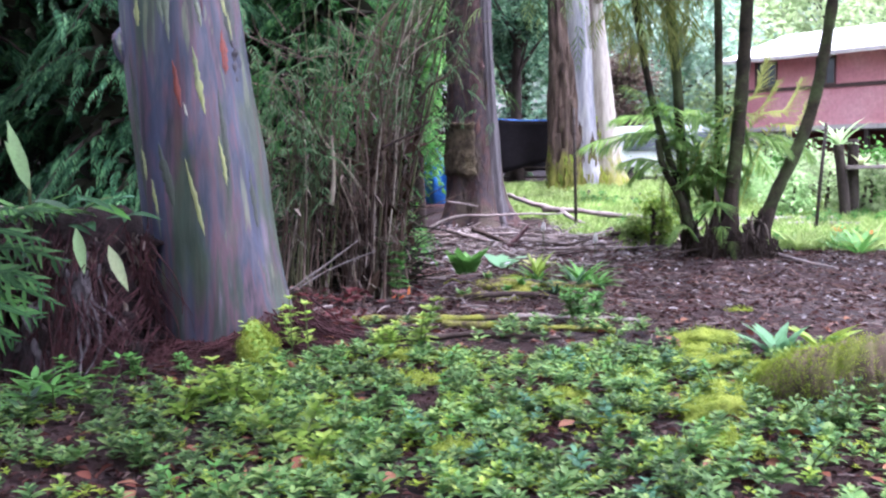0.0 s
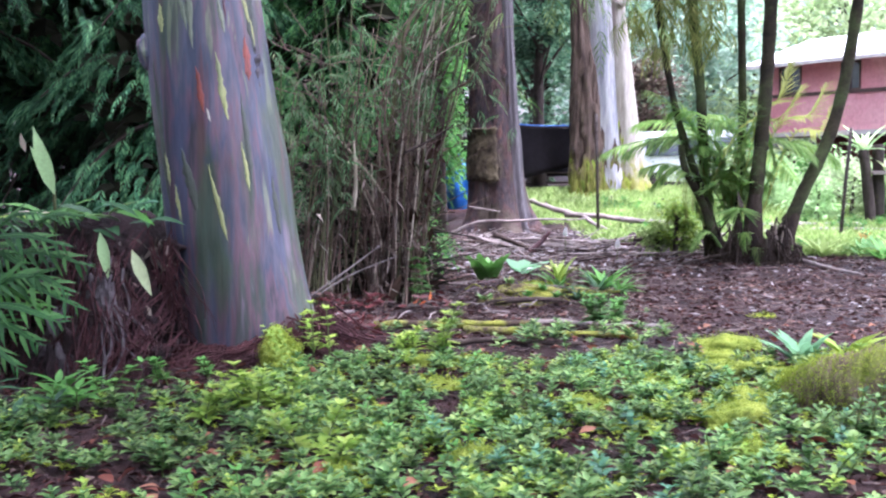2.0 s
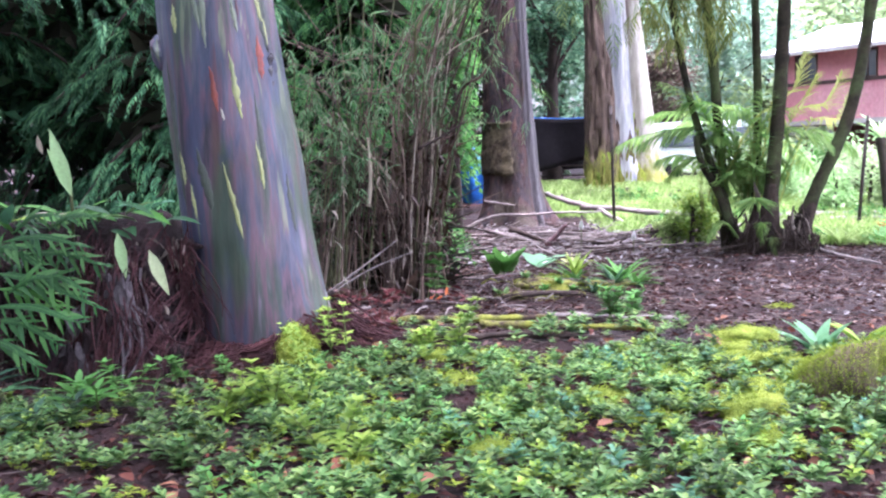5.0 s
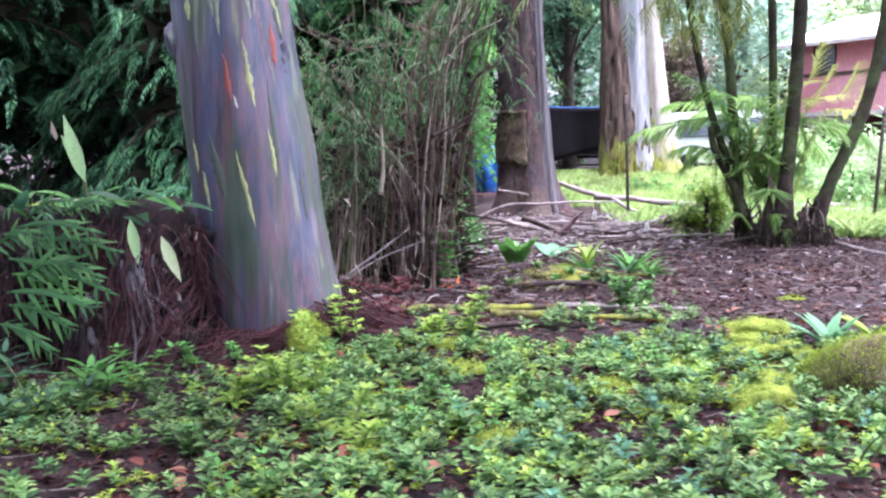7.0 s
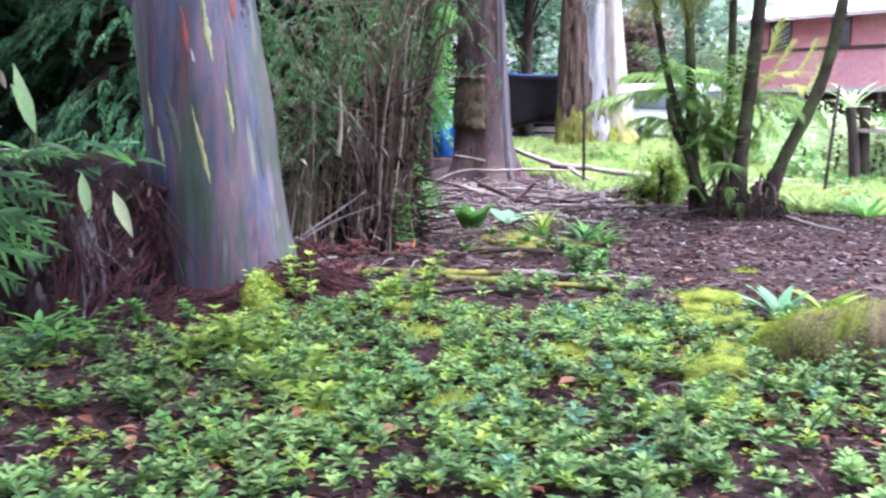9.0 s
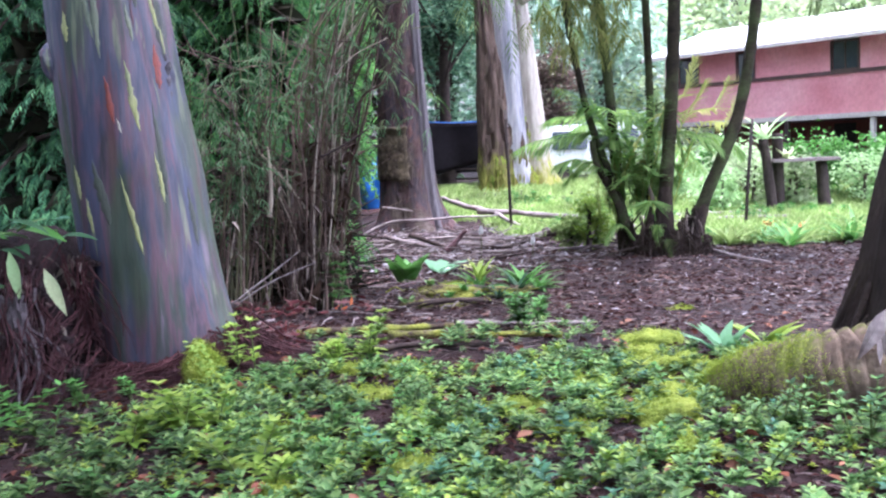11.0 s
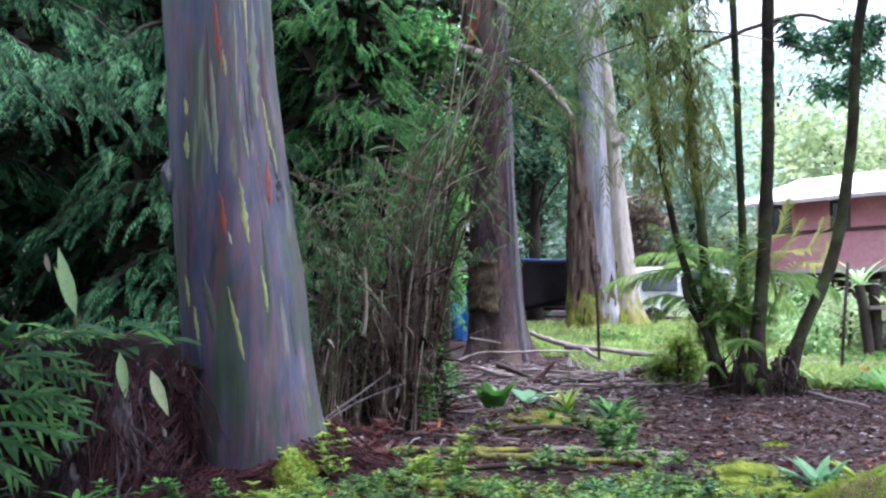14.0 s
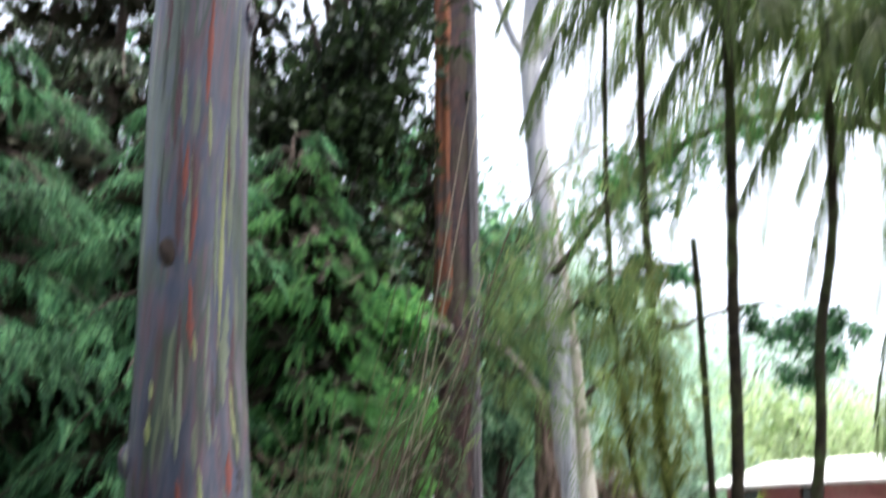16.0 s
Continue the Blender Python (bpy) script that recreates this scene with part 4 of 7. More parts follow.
# low dark growth under the evergreens
for x, y, h, r in ((-6.6, 15.6, 5.0, 1.7), (-4.7, 15.0, 4.6, 1.5), (-8.4, 15.4, 5.5, 1.8), (-3.6, 18.0, 4.5, 1.6)):
    broadleaf(x, y, h, r, 6000, 0.3, L_CONIFER, "dense dark undergrowth below the evergreens", base=0.1, category="shrub", name="undergrowth_shrub", group="undergrowth")
# thick growth beside the mound, out of view, added to block sky light
for x, y, h, r in ((-8.4, 7.4, 4.6, 2.2), (-7.8, 3.6, 4.6, 2.2), (-9.5, -1.5, 6.0, 2.6)):
    broadleaf(x, y, h, r, 5000, 0.4, L_CONIFER, "dense dark forest tree", base=0.2, group="dark trees at the edge")
# unseen trees behind the path, added to hold back light from there
for k, (x, y, h, r) in enumerate(((-9, -9, 12, 4.5), (-3, -11, 12, 5), (4, -10, 12, 5), (10, -11, 12, 5))):
    broadleaf(x, y, h, r, 4000, 0.55, L_FAR, "tall leafy tree added unseen behind the path", base=1.0, group="trees behind the path")


# ---- bamboo ----
def culm(points, r, material, parent):
    """One culm with swollen nodes."""
    p = curve_pts(points, 10)
    length = np.linalg.norm(np.diff(p, axis=0), axis=1).sum()
    nodes = max(3, int(length / 0.3))
    fine, rad = [], []
    full = curve_pts(points, nodes * 3 + 1)
    for k, q in enumerate(full):
        fine.append(q)
        rad.append(r * (1 - 0.55 * k / len(full)) * (1.22 if k % 3 == 0 else 0.97))
    part("culm", tri_mesh("culm", *tube(fine, rad, 6), material, True), None, parent)


bamboo = thing("bamboo_clump", "dense bamboo clump of green and dry brown culms", "bamboo")
TW = spray_shape(5, 0.42, 0.13, 0.5)
leaf_at, PLUME = [], []
# the crowded stool: culms rise close together, then arch over towards the open side
ARCH = ((-0.72, -0.05), (-0.60, 1.2), (-0.45, 2.2), (-0.16, 3.05), (0.34, 4.1), (1.1, 4.85), (2.0, 5.1))
for k in range(66):
    m = (3, 3, 4, 4, 4, 5, 5, 6, 7, 7)[k % 10]
    o, deep = rng.normal() * 0.115, rng.normal() * 0.22
    lean = rng.normal() * 0.022
    pts = [(x + o * (1.0 + 0.1 * i) + lean * i + 0.09 * rng.normal() * (i > 0), 10.65 + deep + 0.05 * i * rng.normal(), z + (0.16 * rng.normal() * (i - 1) if i > 1 else 0)) for i, (x, z) in enumerate(ARCH[:m])]
    dry = rng.random() < (0.8 if m < 5 else 0.35)
    culm(pts, 0.006 + 0.018 * rng.random() ** 2, M_CULM_PALE if k % 13 == 5 else (M_CULM_DRY if dry else M_CULM), bamboo)
    c = curve_pts(pts, 30)
    if m == 4:
        leaf_at += [c[j] for j in range(16, 30, 4)]
    if m >= 5:
        leaf_at += [c[j] for j in range(9, 28, 4)]
    if m >= 6:
        PLUME.append(c[(26 if m == 6 else 22):])
# dead stubs round its foot
for k in range(46):
    bx, h = rng.normal(-0.74, 0.18), rng.uniform(0.3, 1.9)
    culm([(bx, 10.45 + 0.2 * rng.normal(), -0.03), (bx + 0.06 * rng.normal() * h, 10.45, h * 0.5), (bx + 0.2 * rng.normal() * h, 10.45 + 0.1 * rng.normal(), h)], 0.006 + 0.02 * rng.random() ** 2, M_CULM_DRY if k % 9 else M_CULM_PALE, bamboo)
# thin looser culms beside it
for k in range(40):
    bx, h = rng.uniform(-1.85, -1.15), rng.uniform(0.9, 2.9)
    lean = (0.07 + 0.09 * rng.normal()) * h
    pts = [(bx, 10.4 + 0.2 * rng.normal(), -0.03), (bx + 0.4 * lean + 0.04 * rng.normal(), 10.4, h * 0.5), (bx + lean, 10.4 + 0.15 * rng.normal(), h)]
    culm(pts, rng.uniform(0.006, 0.013), (M_CULM, M_CULM_DRY, M_CULM, M_CULM_DRY, M_CULM_DRY)[k % 5] if k % 17 else M_CULM_PALE, bamboo)
    if h > 1.7:
        leaf_at += [q for q in curve_pts(pts, 9)[4:] for _ in range(2)]
# long whips that stand above the rest
for x0, x1, z1 in ((0.1, 0.22, 6.6), (0.15, 0.3, 6.2), (-0.6, 0.0, 5.3), (-0.7, -0.35, 4.4), (-1.3, -1.42, 3.7), (-1.2, -1.05, 3.4), (-0.95, -0.45, 4.6)):
    culm([(x0 - (0.75 if z1 > 6 else 0.3), 10.5, 0), (x0 - (0.35 if z1 > 6 else 0), 10.5, z1 * 0.45), (x1, 10.45, z1)], 0.010, M_CULM_PALE if z1 > 6 else M_CULM, bamboo)
culm([(-0.5, 10.7, 0), (0.0, 11.0, 2.6), (0.89, 11.5, 3.72), (2.1, 11.5, 4.23), (3.04, 11.5, 4.24), (4.17, 11.5, 3.92), (4.9, 11.5, 3.5)], 0.013, M_STICK_DARK, bamboo)
culm([(-1.08, 10.2, 0.95), (-1.05, 10.2, 1.2), (-1.06, 10.2, 1.62)], 0.024, M_CULM_PALE, bamboo)
# rotten sheaths and culm ends packed into the foot of the stool
n = 420
zz = 1.6 * rng.random(n) ** 1.2
p = np.c_[rng.normal(-0.74, 0.13, n) + 0.12 * zz, rng.normal(10.75, 0.16, n), zz]
tagged(part("rotten_sheath", tri_mesh("rotten_sheath", *stamp(leaf_shape(0.3, 0.1, 0.3), p, tilted(n, (-3.0, 3.0)), unit(rng.normal(size=(n, 3))), rng.uniform(0.12, 0.34, n)), L_ROTTEN), None, bamboo, "dark rotten sheaths"), kind="stuff")
# thin side twigs all through the clump
twigs = []
for k in range(380):
    z = rng.uniform(0.1, 2.6)
    x = rng.normal(-0.72 + 0.12 * z, 0.16) if rng.random() < 0.6 else rng.normal(-1.42, 0.25)
    p = np.array((x, rng.normal(10.5, 0.3), z))
    d = np.array((rng.normal() * 0.8, rng.normal() * 0.4, rng.uniform(-0.3, 1.0))) * rng.uniform(0.12, 0.6)
    twigs.append(tube([p, p + d * 0.5 + rng.normal(size=3) * 0.02, p + d], (0.005, 0.004, 0.002), 4, False))
tagged(part("twig", tri_mesh("twig", *joined(twigs), M_CULM_DRY), None, bamboo), kind="stuff")
# a few leafy tips hang out in front of the brown trunk
for x, z in ((0.23, 2.45), (0.28, 1.93), (0.13, 2.31), (0.05, 2.75)):
    leaf_at += [np.array((x, 11.0, z))] * 4
    culm([(x - 0.5, 10.9, z + 0.75), (x - 0.18, 10.95, z + 0.4), (x, 11.0, z)], 0.005, M_CULM, bamboo)
# dead leaves and sheaths caught among the culms
n = 700
g = rng.random(n) < 0.6
zz = 2.3 * rng.random(n) ** 1.3
p = np.c_[np.where(g, rng.normal(-0.72, 0.15, n) + 0.1 * zz, rng.normal(-1.45, 0.2, n)), rng.normal(10.5, 0.28, n), zz]
tagged(part("dead_leaf", tri_mesh("dead_leaf", *stamp(leaf_shape(0.16, 0.3, 0.4), p, tilted(n, (-1.6, 0.2)), (0, 0, 1), rng.uniform(0.06, 0.2, n)), L_SHEATH), None, bamboo), kind="stuff")
p = np.array(leaf_at)
p = p + rng.normal(size=p.shape) * (0.12, 0.15, 0.12)
part("foliage", tri_mesh("foliage", *stamp(TW, p, tilted(len(p), (-1.0, 0.3)), (0, 0, 1), rng.uniform(0.16, 0.34, len(p))), L_BAMBOO), None, bamboo)
# feathery leaves hang from the ends of the arching culms
p = np.repeat(np.concatenate(PLUME), 4, axis=0)
p = p + rng.normal(size=p.shape) * (0.22, 0.25, 0.12) - np.c_[np.zeros((len(p), 2)), 0.85 * rng.random(len(p)) ** 1.6]
part("plume_foliage", tri_mesh("plume_foliage", *stamp(TW, p, tilted(len(p), (-1.5, -0.1)) + (0.3, 0, 0), (0, 0, 1), rng.uniform(0.22, 0.42, len(p))), L_PLUME), None, bamboo, "drooping feathery bamboo foliage")
culm([(-0.55, 10.0, 1.5), (-0.3, 10.0, 1.62), (-0.08, 10.0, 1.76)], 0.016, M_STICK_DARK, bamboo)
culm([(-1.5, 9.9, 0.12), (-1.1, 10.0, 0.4), (-0.8, 10.05, 0.62)], 0.014, M_STICK, bamboo)
culm([(-1.45, 9.9, 0.12), (-1.1, 10.0, 0.33), (-0.65, 10.1, 0.5)], 0.012, M_STICK, bamboo)


# near-black brush paints the dark gap behind the bamboo
brush = thing("brush_pile", "brush heap behind the bamboo, coloured near-black as shade", "brush")
bt, bl2 = [], []
for k in range(420):
    p = np.array((rng.uniform(-2.0, -0.4), rng.normal(11.35, 0.2), 0.0))
    p[2] = ground_z(p[0], p[1]) + 1.5 * rng.random() ** 1.5 * (1 - 0.5 * abs(p[0] + 1.0))
    d = np.array((rng.normal(), rng.normal() * 0.4, rng.uniform(-0.3, 0.9))) * rng.uniform(0.15, 0.5)
    bt.append(tube([p, p + d * 0.5 + rng.normal(size=3) * 0.03, p + d], (0.012, 0.009, 0.004), 4, False))
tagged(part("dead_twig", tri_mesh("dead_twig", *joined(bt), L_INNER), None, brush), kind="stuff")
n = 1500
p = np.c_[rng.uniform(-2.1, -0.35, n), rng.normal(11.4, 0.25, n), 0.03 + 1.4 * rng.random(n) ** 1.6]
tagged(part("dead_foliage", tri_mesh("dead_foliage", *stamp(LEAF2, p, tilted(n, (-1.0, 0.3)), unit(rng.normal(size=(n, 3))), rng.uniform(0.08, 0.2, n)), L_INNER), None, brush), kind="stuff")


# ---- palms ----
def frond(ctrl, leaflet, n, droop, spread=0.8, wide=0.075, across=None):
    """A feather leaf: a rib along control points and two rows of narrow leaflets."""
    c = curve_pts(ctrl, n)
    t = unit(np.gradient(c, axis=0))
    side = unit(np.cross(t, (0, 0, 1.0)) + 1e-5) if across is None else np.repeat(unit(np.array([across], float)), n, 0)
    u = np.linspace(0, 1, n)
    size = leaflet * np.sin(np.pi * (0.12 + 0.8 * u)) ** 0.7
    pieces = [tube(c, np.linspace(0.014, 0.003, n), 4, False)]
    start = int(0.12 * n)
    shape = leaf_shape(wide, 0.3, 0.3, 0.35)
    for s in (-1, 1):
        way = t * (0.75 + 0.3 * u)[:, None] + side * s * spread + np.array((0, 0, -1.0)) * (droop * (0.7 + 0.5 * rng.random(n)))[:, None]
        way += rng.normal(size=way.shape) * 0.07
        pieces.append(stamp(shape, c[start:], way[start:], (0, 0, 1), size[start:] * rng.uniform(0.85, 1.1, n - start)))
    return joined(pieces)


palm = thing("palm_clump", "clump of slender ringed palm stems growing from one fibrous base", "palm")


def palm_stem(ctrl, r):
    r *= 0.66
    p = curve_pts(ctrl, 60)
    rad = np.array([r * (1.12 - 0.25 * k / 60 + 0.35 * math.exp(-p[k, 2] / 0.5)) * (1.10 if k % 3 == 0 else 1.0) for k in range(60)])
    part("stem", tri_mesh("stem", *tube(p, rad, 14, True, 0.015), M_PALM, True), None, palm)


STEMS = (([(3.25, 13.3, 0.1), (3.08, 13.25, 0.76), (2.68, 13.2, 1.9), (2.42, 13.2, 3.3), (2.28, 13.2, 4.6), (2.2, 13.2, 7.0), (2.25, 13.2, 10.2)], 0.062),
         ([(3.15, 13.4, 0.1), (3.08, 13.4, 1.05), (3.0, 13.4, 2.25), (2.9, 13.4, 3.3), (2.84, 13.4, 4.6), (2.75, 13.4, 7), (2.8, 13.4, 10.2)], 0.088),
         ([(3.5, 13.5, 0.1), (3.53, 13.5, 1.0), (3.56, 13.5, 1.9), (3.53, 13.5, 3.3), (3.49, 13.5, 5.0), (3.44, 13.5, 6.0)], 0.075),
         ([(3.52, 13.0, 0.0), (3.56, 13.0, 0.47), (3.70, 13.05, 1.9), (3.79, 13.1, 3.3), (3.84, 13.15, 5.0), (3.95, 13.2, 7.5), (3.98, 13.2, 9.8)], 0.118),
         ([(3.82, 13.0, 0.0), (3.98, 13.0, 0.46), (4.14, 13.02, 0.85), (4.60, 13.1, 1.88), (4.88, 13.2, 3.27), (4.99, 13.2, 4.66), (5.28, 13.2, 6.3), (5.4, 13.2, 9.2)], 0.106))
for c, r in STEMS:
    palm_stem(c, r)
# short stub stem
palm_stem([(3.2, 13.2, 0.2), (3.0, 13.15, 0.8), (2.77, 13.15, 1.25), (2.71, 13.15, 1.57)], 0.066)
for k, (cx, cy, rx, ry, h) in enumerate(((3.68, 13.12, 0.34, 0.26, 0.36), (3.3, 13.22, 0.2, 0.2, 0.3), (3.86, 13.02, 0.2, 0.2, 0.44))):
    bm = bmesh.new()
    bmesh.ops.create_icosphere(bm, subdivisions=4, radius=1)
    for vv in bm.verts:
        q = vv.co + Vector((3.1 * k, 0, 0))
        w = 1 + 0.3 * noise.noise(q * 2.5) + 0.14 * noise.noise(q * 6) + 0.1 * noise.noise(Vector((q.x * 22, q.y * 22, q.z * 5)))
        foot = 1 + 0.35 * max(0.0, -vv.co.z)
        vv.co = Vector((cx + rx * vv.co.x * w * foot, cy + ry * vv.co.y * w * foot, 0.04 + h * vv.co.z * w))
    for fc in bm.faces:
        fc.smooth = True
    part("root_base", bm, M_FIBRE, palm, "dark fibrous root base")
for k, (x, y, x1, y1, r, h) in enumerate(((3.26, 13.2, 3.12, 13.23, 0.1, 0.6), (3.5, 13.45, 3.52, 13.5, 0.11, 0.6), (3.53, 13.0, 3.6, 13.0, 0.15, 0.95), (3.83, 13.0, 4.12, 13.02, 0.15, 0.8))):
    part("root_flare", trunk_mesh("root_flare", [(x, y, -0.05, r * 1.15), (x, y, 0.12, r), ((x + x1) / 2, (y + y1) / 2, 0.55 * h, r * 0.8), (x1, y1, h, r * 0.5)], M_FIBRE, 30, 34, 0.03, 6, 0.25, 1.7 * k, 0.045), None, palm)
strands = []
for k in range(150):
    a = rng.uniform(3.0, 6.4)
    rx, ry = 0.5 * math.cos(a), 0.42 * math.sin(a)
    top = 0.6 * rng.random() ** 1.5
    pts = [(3.62 + rx * 0.75, 13.1 + ry * 0.75, top), (3.62 + rx, 13.1 + ry, top * 0.5), (3.62 + rx * 1.12, 13.1 + ry * 1.12, 0.02)]
    strands.append(tube(np.array(pts) + rng.normal(size=(3, 3)) * 0.07, (0.012, 0.01, 0.006), 4, False))
tagged(part("fibre", tri_mesh("fibre", *joined(strands), M_FIBRE), None, palm), kind="stuff")


def crown(cx, cy, cz, n, length, material, leaflet=0.5, rise=0.5, down=1.2):
    for k in range(n):
        a = 2.4 * k + rng.uniform(-0.3, 0.3)
        L = length * rng.uniform(0.8, 1.15)
        up = rise * rng.uniform(0.3, 1.2)
        d = down * rng.uniform(0.6, 1.3)
        o = np.array((math.cos(a), math.sin(a)))
        pts = [(cx, cy, cz), (cx + o[0] * L * 0.35, cy + o[1] * L * 0.35, cz + up), (cx + o[0] * L * 0.75, cy + o[1] * L * 0.75, cz + up * 0.5 - d * 0.35), (cx + o[0] * L, cy + o[1] * L, cz - d)]
        part("frond", tri_mesh("frond", *frond(pts, leaflet, 56, 0.8, 0.6, 0.05), material), None, palm)


# brown leaf bases hang round the foot
for k in range(5):
    a = rng.uniform(3.0, 6.4)
    pb = np.array([(3.6 + 0.42 * math.cos(a), 13.05 + 0.36 * math.sin(a), rng.uniform(0.25, 0.8))])
    wb = np.array([(0.5 * math.cos(a) + rng.normal() * 0.3, 0.5 * math.sin(a), rng.uniform(-1.2, 0.5))])
    part("leaf_base", tri_mesh("leaf_base", *stamp(leaf_shape(0.22, 0.3, 0.5), pb, wb, (math.cos(a), math.sin(a), 0.3), rng.uniform(0.12, 0.28)), M_FIBRE if k % 3 else L_SHEATH), None, palm)
crown(3.98, 13.2, 9.8, 20, 3.0, L_PALMDARK, 0.75, 0.6, 2.2)
crown(5.4, 13.2, 9.2, 24, 3.0, L_PALMDARK, 0.8, 0.6, 2.2)
crown(2.8, 13.4, 10.2, 9, 1.8, L_PALMDARK, 0.6)
crown(2.25, 13.2, 10.2, 8, 1.7, L_PALMDARK, 0.6)
# one old frond hangs low in front of the house
# (it comes from a second palm that stands to the side)
side_palm = thing("side_palm", "tall single palm with long hanging fronds", "palm")
main_palm, palm = palm, side_palm
palm_stem([(7.4, 12.6, -0.05), (7.35, 12.6, 2.5), (7.25, 12.5, 5.0), (7.2, 12.5, 8.6)], 0.13)
crown(7.2, 12.5, 8.6, 20, 3.0, L_PALMDARK, 0.9, 0.5, 2.4)
part("frond", tri_mesh("frond", *frond([(7.2, 12.5, 8.4), (6.3, 12.4, 6.6), (5.55, 12.4, 4.5), (5.26, 12.4, 3.0)], 0.62, 100, 0.5, 0.75, 0.06, (1, 0.15, 0)), L_PALMDARK), None, palm)
palm = main_palm
# withered olive fronds along the slim stems
for x0, z0, z1, m in ((2.36, 2.8, 5.3, 90), (2.87, 2.8, 5.4, 100), (2.62, 3.2, 5.8, 50)):
    p = np.c_[x0 + rng.normal(size=m) * 0.17, 13.1 + rng.normal(size=m) * 0.12, rng.uniform(z0, z1, m)]
    tagged(part("old_frond", tri_mesh("old_frond", *stamp(spray_shape(6, 0.5, 0.12, 0.3), p, tilted(m, (-2.2, -0.3)), (0, 0, 1), rng.uniform(0.25, 0.5, m)), L_PALMOLIVE), None, palm, "withered olive fronds hanging along the stem"), kind="stuff")
for k in range(6):
    x, z = 3.0 + 0.12 * k + rng.normal() * 0.05, rng.uniform(0.9, 1.5)
    part("old_frond", tri_mesh("old_frond", *frond([(x, 13.5, z), (x - 0.1, 13.4, z + 0.08), (x - 0.2, 13.3, z - 0.3), (x - 0.2 + rng.normal() * 0.15, 13.25, z - 0.8)], 0.26, 30, 0.5, 0.6, 0.07), L_PALMOLIVE), None, palm, "withered olive frond")
# young fronds round the base
YOUNG = ((2.3, 12.6, 1.6, 0), (3.1, 12.3, 1.85, 0), (2.75, 12.6, 2.0, 0), (4.1, 12.4, 1.55, 0), (4.5, 12.7, 1.5, 0),
         (4.0, 12.8, 2.15, 1), (4.45, 13.0, 1.95, 1), (3.95, 12.6, 1.9, 1), (4.7, 13.3, 1.75, 1), (2.9, 13.8, 1.8, 0), (3.4, 13.9, 2.0, 0), (2.2, 13.6, 1.6, 0), (4.3, 13.6, 1.3, 0), (2.5, 13.3, 1.9, 0))
for k in range(17):
    # fine upright fronds that arch out of the base
    a = rng.uniform(1.9, 4.6) if k % 3 else rng.uniform(4.6, 7.4)
    L, top = rng.uniform(0.45, 1.0), rng.uniform(0.4, 1.7)
    fall = rng.uniform(0.35, 1.0)
    b = np.array((3.35 + rng.normal() * 0.22, 13.35 + rng.normal() * 0.1, rng.uniform(0.55, 0.9)))
    o = np.array((math.cos(a), 0.5 * math.sin(a) + 0.1, 0))
    part("frond", tri_mesh("frond", *frond([b, b + o * L * 0.3 + (0, 0, top * 0.55), b + o * L * 0.75 + (0, 0, top * 0.8), b + o * L * 1.15 + (0, 0, top * fall)], rng.uniform(0.3, 0.42), 30, 0.35, 0.8, 0.13), L_PALMLEAF), None, palm)
for x, y, z, y_kind in YOUNG:
    b = np.array((3.4 + rng.normal() * 0.2, 13.3, 0.7))
    e = np.array((x, y + 0.6, z))
    mid = b + (e - b) * 0.5 + (0, 0, 0.45)
    tip = e + (e - b) * 0.25 + (0, 0, -0.35 if not y_kind else 0.05)
    part("frond", tri_mesh("frond", *frond([b, mid, e, tip], 0.36, 34, 0.35 if not y_kind else 0.0, 0.75, 0.1), L_PALMYELLOW if y_kind else L_PALMLEAF), None, palm, "yellow young frond" if y_kind else "")
# small low fronds at the foot of the stems
for k, a in enumerate((3.0, 3.5, 4.6, 4.85, 2.7)):
    b = np.array((3.45 + 0.3 * math.cos(a), 13.0 + 0.2 * math.sin(a), 0.3 if k != 3 else 0.12))
    o = np.array((math.cos(a), 0.6 * math.sin(a), 0)) * rng.uniform(0.2, 0.32)
    part("frond", tri_mesh("frond", *frond([b, b + o * 0.5 + (0, 0, 0.18), b + o + (0, 0, 0.16), b + o * 1.4 + (0, 0, -0.02)], 0.15, 20, 0.3, 0.9, 0.13), L_PALMLEAF if k % 3 else L_PALMDARK), None, palm)
# dry sheaths curl over the base between the two thick stems
for k in range(13):
    x, z = 3.7 + 0.27 * rng.random(), rng.uniform(0.3, 0.7)
    w = rng.uniform(-0.12, 0.16)
    pts = curve_pts([(x, 12.95, z - 0.06), (x + 0.3 * w, 12.86, z), (x + 0.8 * w, 12.78, z - 0.1), (x + w, 12.76, z - rng.uniform(0.2, 0.42))], 9)
    part("dry_leaf", tri_mesh("dry_leaf", *tube(pts, np.sin(np.linspace(0.5, 3.0, 9)) * rng.uniform(0.007, 0.017), 6, True), L_SHEATH if k % 3 == 0 else M_FIBRE, True), None, palm, "dry brown leaf sheath curling over the base")
# the fan of a seedling
fan_at = np.array((3.29, 12.62, 0.8))
ang = np.linspace(-2.9, 1.9, 19)
fan = stamp(leaf_shape(0.065, 0.35, 0.35), np.repeat(fan_at[None], 19, 0), np.c_[np.sin(ang) - 0.1, -0.45 * np.ones(19), 0.55 * np.cos(ang) - 0.5], (0, -1, 0.5), rng.uniform(0.27, 0.36, 19))
part("fan_leaf", tri_mesh("fan_leaf", *joined([fan, tube([(3.45, 12.95, 0.3), (3.4, 12.8, 0.62), fan_at], 0.006, 5)]), L_PALMLEAF), None, palm, "small fan-shaped leaf")


